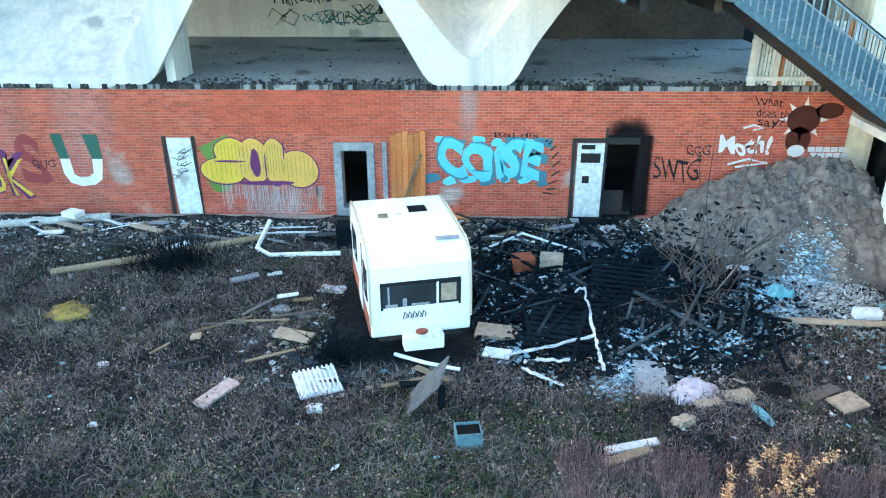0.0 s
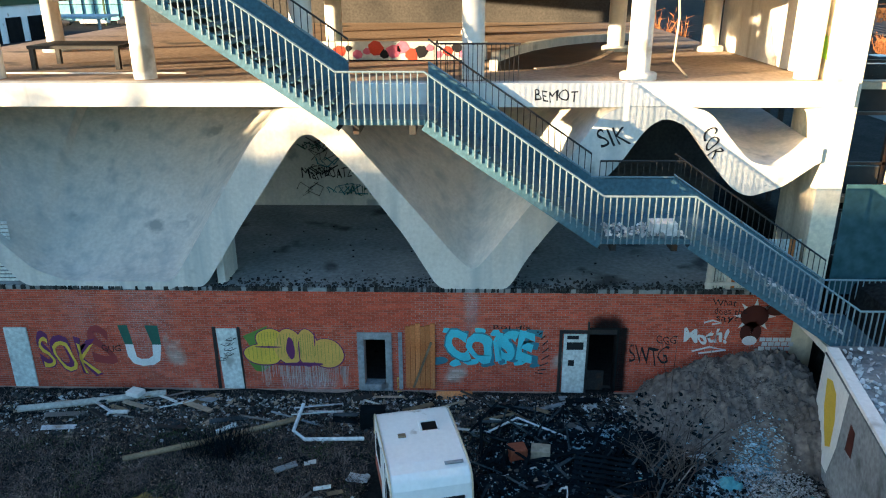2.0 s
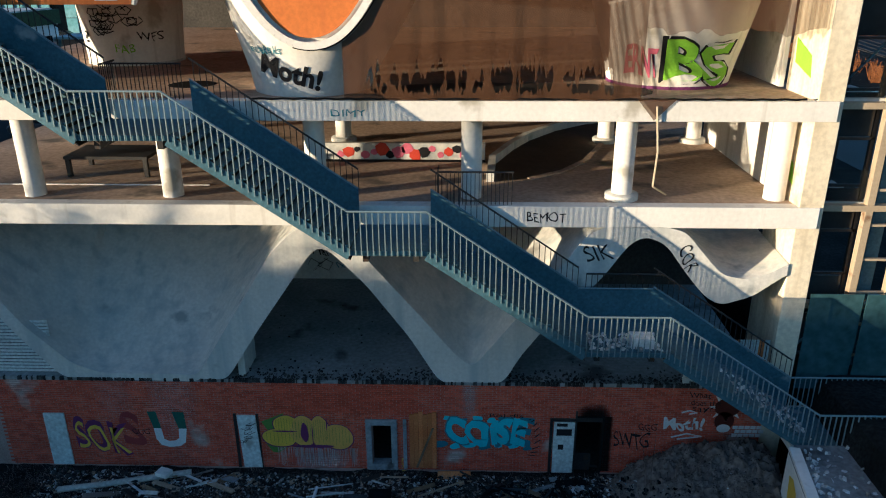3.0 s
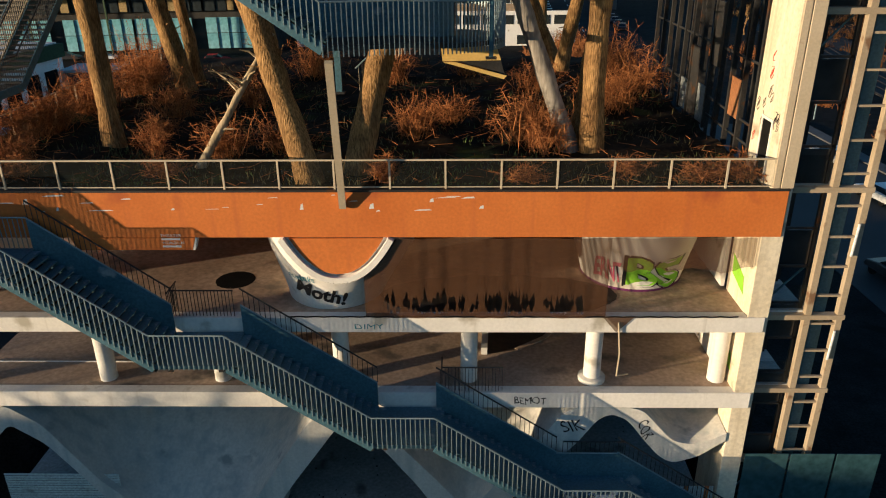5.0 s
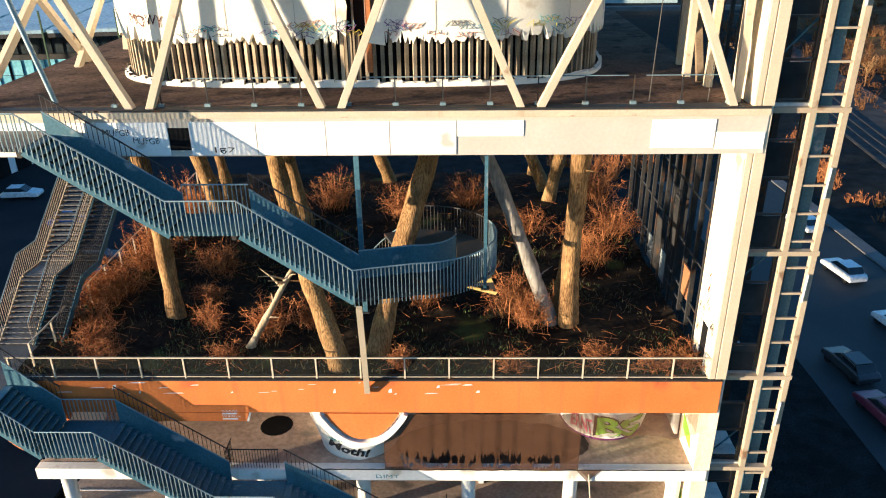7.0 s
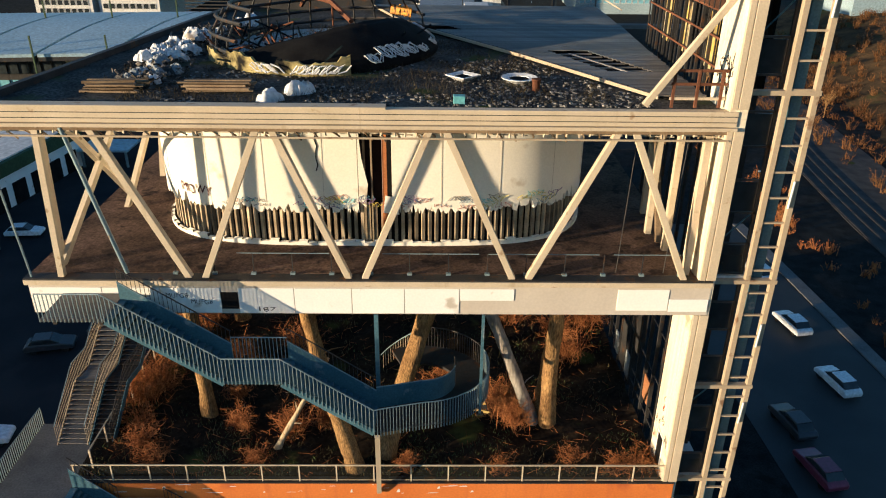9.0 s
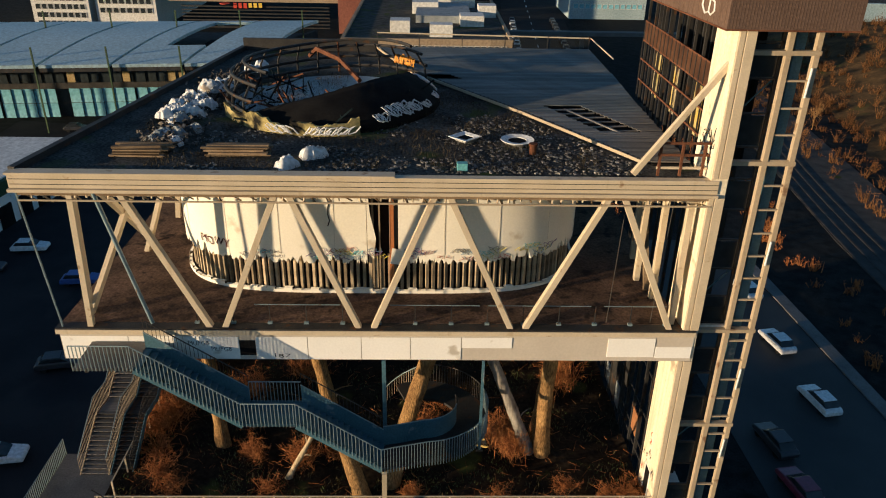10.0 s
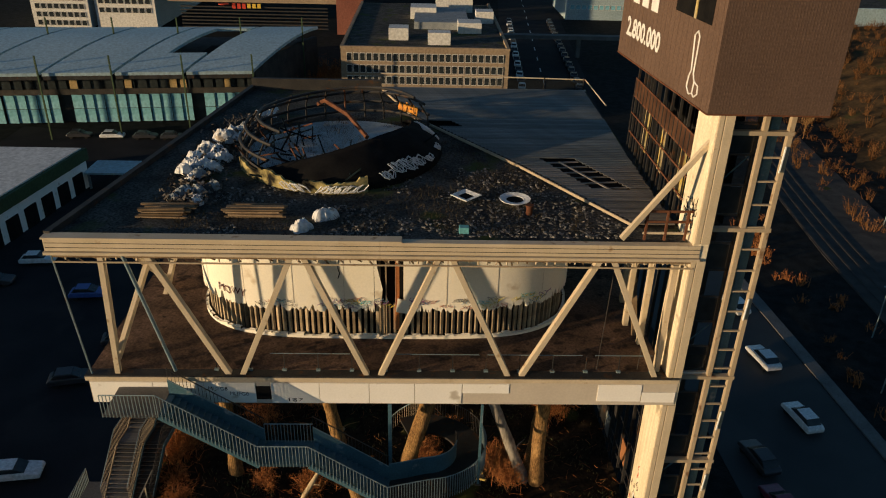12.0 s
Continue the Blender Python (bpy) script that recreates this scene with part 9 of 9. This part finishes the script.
part("back_body", Mesh().prism([(-31.5, 117.5), (-140, 105.0), (-135, 138), (-25, 141)], 'z', Z0, 15.0), DARKIN, h)
part("side_wall", Mesh().prism([(-30.5, 112.0), (-31.4, 112.0), (-23.0, 136), (-22.0, 136)], 'z', Z0, 16.5), DARKIN, h, "dark side wall")
# Flat black slab; the open court's shade is given as colour.
part("pit", Mesh().prism([(-44, 113), (-41.0, 113), (-34.5, 131), (-43.5, 131)], 'z', 15.05, 15.2), BLACK, h, "dark open court")
me = Mesh().box(-0.97, 0.97, -0.1, 0.0, -1.32, 1.32).data("pane", GLASSB)
me2 = Mesh().box(-0.97, 0.97, -0.1, 0.0, -1.9, 1.9).data("pane", GLASSD)
OCHRE = surf("ochre_panel", (0.3, 0.22, 0.1), (0.4, 0.3, 0.15), 0.5, 4, 0.8)


def roof_sheet(x0, x1, f0, f1):
    ys = [lerp(f0, f1, k / 12) for k in range(13)]
    m = Mesh().strip([(x0 + 8.7 * f, hall_front(x0) + 27 * f, 15.8 + 3.2 * math.sin(math.pi * 0.6 * f)) for f in ys], [(x1 + 8.7 * f, hall_front(x1) + 27 * f, 15.8 + 3.2 * math.sin(math.pi * 0.6 * f)) for f in ys], 0.55)
    part("roof_sheet", m, ROOFM, h, "pale curved roof sheet")


for i in range(8):
    x1 = -30.2 - i * 12.2
    x0 = x1 - 11.5
    if i == 1:
        roof_sheet(x0, x1, 0.0, 0.3)
        roof_sheet(x0, x0 + 4.5, 0.3, 1.0)
        roof_sheet(x0 + 4.5, x1, 0.9, 1.0)
    else:
        roof_sheet(x0, x1, 0.0, 1.0)
    yf = hall_front(x1)
    for dx, dy, top in ((0.35, -0.6, 19.0), (6.5, 20, 22.0)):
        part("pylon", Mesh().box(x1 + dx - 0.12, x1 + dx + 0.12, yf + dy - 0.12, yf + dy + 0.12, Z0, top), DGREEN, h, "slim mast")
    part("soffit_beam", Mesh().beam((x0, hall_front(x0) + 0.3, 14.9), (x1, yf + 0.3, 14.9), 0.5, 0.7), DARKS, h)
    for a in range(6):
        xx = x0 + 1.0 + a * 1.98
        yy = 117.3 + 0.118 * (xx + 30.2) - 0.6
        if not (i % 2 == 1 and a == 5):
            for b in range(2):
                piece("pane", me, h, (xx, yy, 5.3 + b * 2.75))
        piece("pane", me2, h, (xx, yy, 12.4))
        if rg.random() < 0.4:
            part("back_panel", Mesh().box(xx - 0.8, xx + rg.uniform(0.2, 0.8), yy - 0.25, yy - 0.12, 10.6, rg.uniform(12, 14)), OCHRE, h, "ochre panel behind the glazing")
g = thing("green_shed", "long low shed with green fascia and dark gates", "building", (-60, 68, Z0))
part("wall", Mesh().prism([(-51.0, 81), (-80, 81), (-85, 50), (-55.5, 50)], 'z', Z0, 8.2), CARAV, g)
part("fascia", Mesh().prism([(-50.6, 81.3), (-80, 81.3), (-85, 49.6), (-55.2, 49.6)], 'z', 8.21, 10.0), DGREEN, g, "green fascia")
part("roof", Mesh().prism([(-51.2, 80.7), (-80, 80.7), (-84, 50.4), (-55.8, 50.4)], 'z', 10.01, 10.2), PALEB, g)
for i in range(8):
    f = (i + 0.75) / 8
    x, y = lerp(-51.0, -55.5, f), lerp(81, 50, f)
    part("gate", Mesh().beam((x + 0.22, y + 1.25, Z0 + 1.5), (x - 0.14, y - 1.25, Z0 + 1.5), 0.3, 3.0), BLACK, g, "dark sectional gate")
c = thing("entrance_canopy", "small pale flat canopy", "canopy", (-47, 82, Z0))
part("canopy_roof", Mesh().box(-51, -43.5, 79.5, 85, 6.3, 6.6), ROOFM, c)
for x in (-50.5, -44):
    part("canopy_post", Mesh().box(x - 0.15, x + 0.15, 79.8, 80.1, Z0, 6.3), STEEL, c)
a_ = block("arena", "large dark arena hall with a red sign band", -75.5, -25, 205, 260, 27, surf("arena_wall", (0.07, 0.06, 0.05), (0.11, 0.085, 0.065), 0.1, 2, 0.8))
for k in range(7):
    part("slat", Mesh().box(-72, -28, 204.7, 204.95, 4.6 + k * 1.0, 4.95 + k * 1.0), DARKS, a_, "dark horizontal slat")
part("upper_facade", Mesh().box(-75.5, -25, 204.4, 204.9, 12.2, 27), OFFICE, a_, "tan upper facade")
part("sign_disc", Mesh().lathe((0, 0), [(0.02, 0), (1.6, 0), (1.6, 0.2)], 18), P_RED, a_).location = Vector((-58.9, 204.3, 11.6)) - base_of(a_)
bpy.data.objects[a_.children[-1].name].rotation_euler = (radians(90), 0, 0)
for k in range(6):
    part("sign_bar", Mesh().box(-56.4 + k * 1.5, -55.4 + k * 1.5, 204.2, 204.38, 10.4 + 0.2 * (k > 2), 11.9), P_RED if k < 3 else P_YELLOW, a_, "lit sign bar")
part("red_facade", Mesh().box(-25, -17, 202, 204, Z0, 26), surf("brick_red_wall", (0.2, 0.07, 0.05), (0.26, 0.1, 0.07), 0.2, 2, 0.8), a_)
block("white_office", "white office block with a dense window grid", -116.5, -99.5, 205, 235, 19, PALEB, (5.2, 7.6, 10.0, 12.4, 15.5), 8)
block("white_office", "white office block with a window grid", -98, -80, 206, 260, 22, PALEB, (9, 11.6, 14.2, 17), 8)
block("glass_office", "blue glazed office block beside the avenue", 50, 76, 235, 265, 30, surf("pale_blue_cladding", (0.3, 0.4, 0.44), (0.38, 0.48, 0.52), 0.1, 2, 0.6), (8, 12, 16, 20, 24, 28), 12, GLASSB)
block("far_block", "dark far building block", -12, 40, 300, 330, 24, DARKIN, (8, 12, 16, 20), 20)
block("far_block", "far pale curved roof building", 120, 170, 190, 220, 16, ROOFM)
# Unseen block, sized to throw shade over the lot and lower walls.
block("long_hall", "unseen block added to keep the evening sun off the lot", -118, -96, -95, 26, 15.2, PALEB)
solo("footbridge", Mesh().box(20, 90, 176, 178.5, 8.8, 9.8).box(43, 44, 176.5, 178, Z0, 8.8).box(20, 21, 176.5, 178, Z0, 8.8), PAVE, "pale footbridge across the avenue", "bridge")
for x, y in ((47.5, 30), (44, 62), (52, 40), (70, 70)):
    s = thing("street_lamp", "slim grey street lamp", "street lamp", (x, y, Z0), "street lamps")
    part("pole", Mesh().tube([(x, y, Z0), (x, y, Z0 + 6.5)], 0.08, 6), STEEL, s)
    part("lamp_head", Mesh().box(x - 0.5, x + 0.1, y - 0.12, y + 0.12, Z0 + 6.5, Z0 + 6.65), STEEL, s)

# ---- bricks of the wall, nearest stretch singly, the rest joined ----
BL, BH, JO = 0.24, 0.0615, 0.012
one = Mesh().box(0, BL - JO, 0, 0.02, 0, BH).data("brick", BRICK)
rest = Mesh()
singles = 0
row = 0
z = 0.0
while z < WALL_TOP - 0.05:
    x = WALL_X0 + (0.12 if row % 2 else 0.0)
    while x < WALL_X1 - 0.02:
        w = min(BL - JO, WALL_X1 - x)
        hit = any(x + w > o_[0] and x < o_[1] and z + BH > o_[2] and z < o_[3] for o_ in OPEN)
        x_, w_full = x, w
        if hit:
            for o_ in OPEN:
                if z + BH > o_[2] and z < o_[3]:
                    if x < o_[0] < x + w:
                        w, hit = o_[0] - x, False
                    elif x < o_[1] < x + w:
                        w, x, hit = x + w - o_[1], o_[1], False
        if not hit and x > -12:
            if w == w_full and singles < 300 and -2.9 < x < 1.9 and 2.2 < z:
                piece("brick", one, wall, (x, -0.003, z))
                singles += 1
            else:
                k = len(rest.v)
                dy = 0.003 * (((row * 31 + int(x * 97)) % 7) / 7 - 0.5)
                rest.v += [(x, 0.02, z), (x + w, 0.02, z), (x + w, 0.02, z + BH), (x, 0.02, z + BH), (x + 0.003, dy, z + 0.003), (x + w - 0.003, dy, z + 0.003), (x + w - 0.003, dy, z + BH - 0.003), (x + 0.003, dy, z + BH - 0.003)]
                rest.f += [(k + 4, k + 5, k + 6, k + 7), (k, k + 1, k + 5, k + 4), (k + 1, k + 2, k + 6, k + 5), (k + 2, k + 3, k + 7, k + 6), (k + 3, k, k + 4, k + 7)]
        x = x_ + BL
    z += BH + JO
    row += 1
tagged(part("brickwork", rest, BRICKI, wall), kind="stuff")
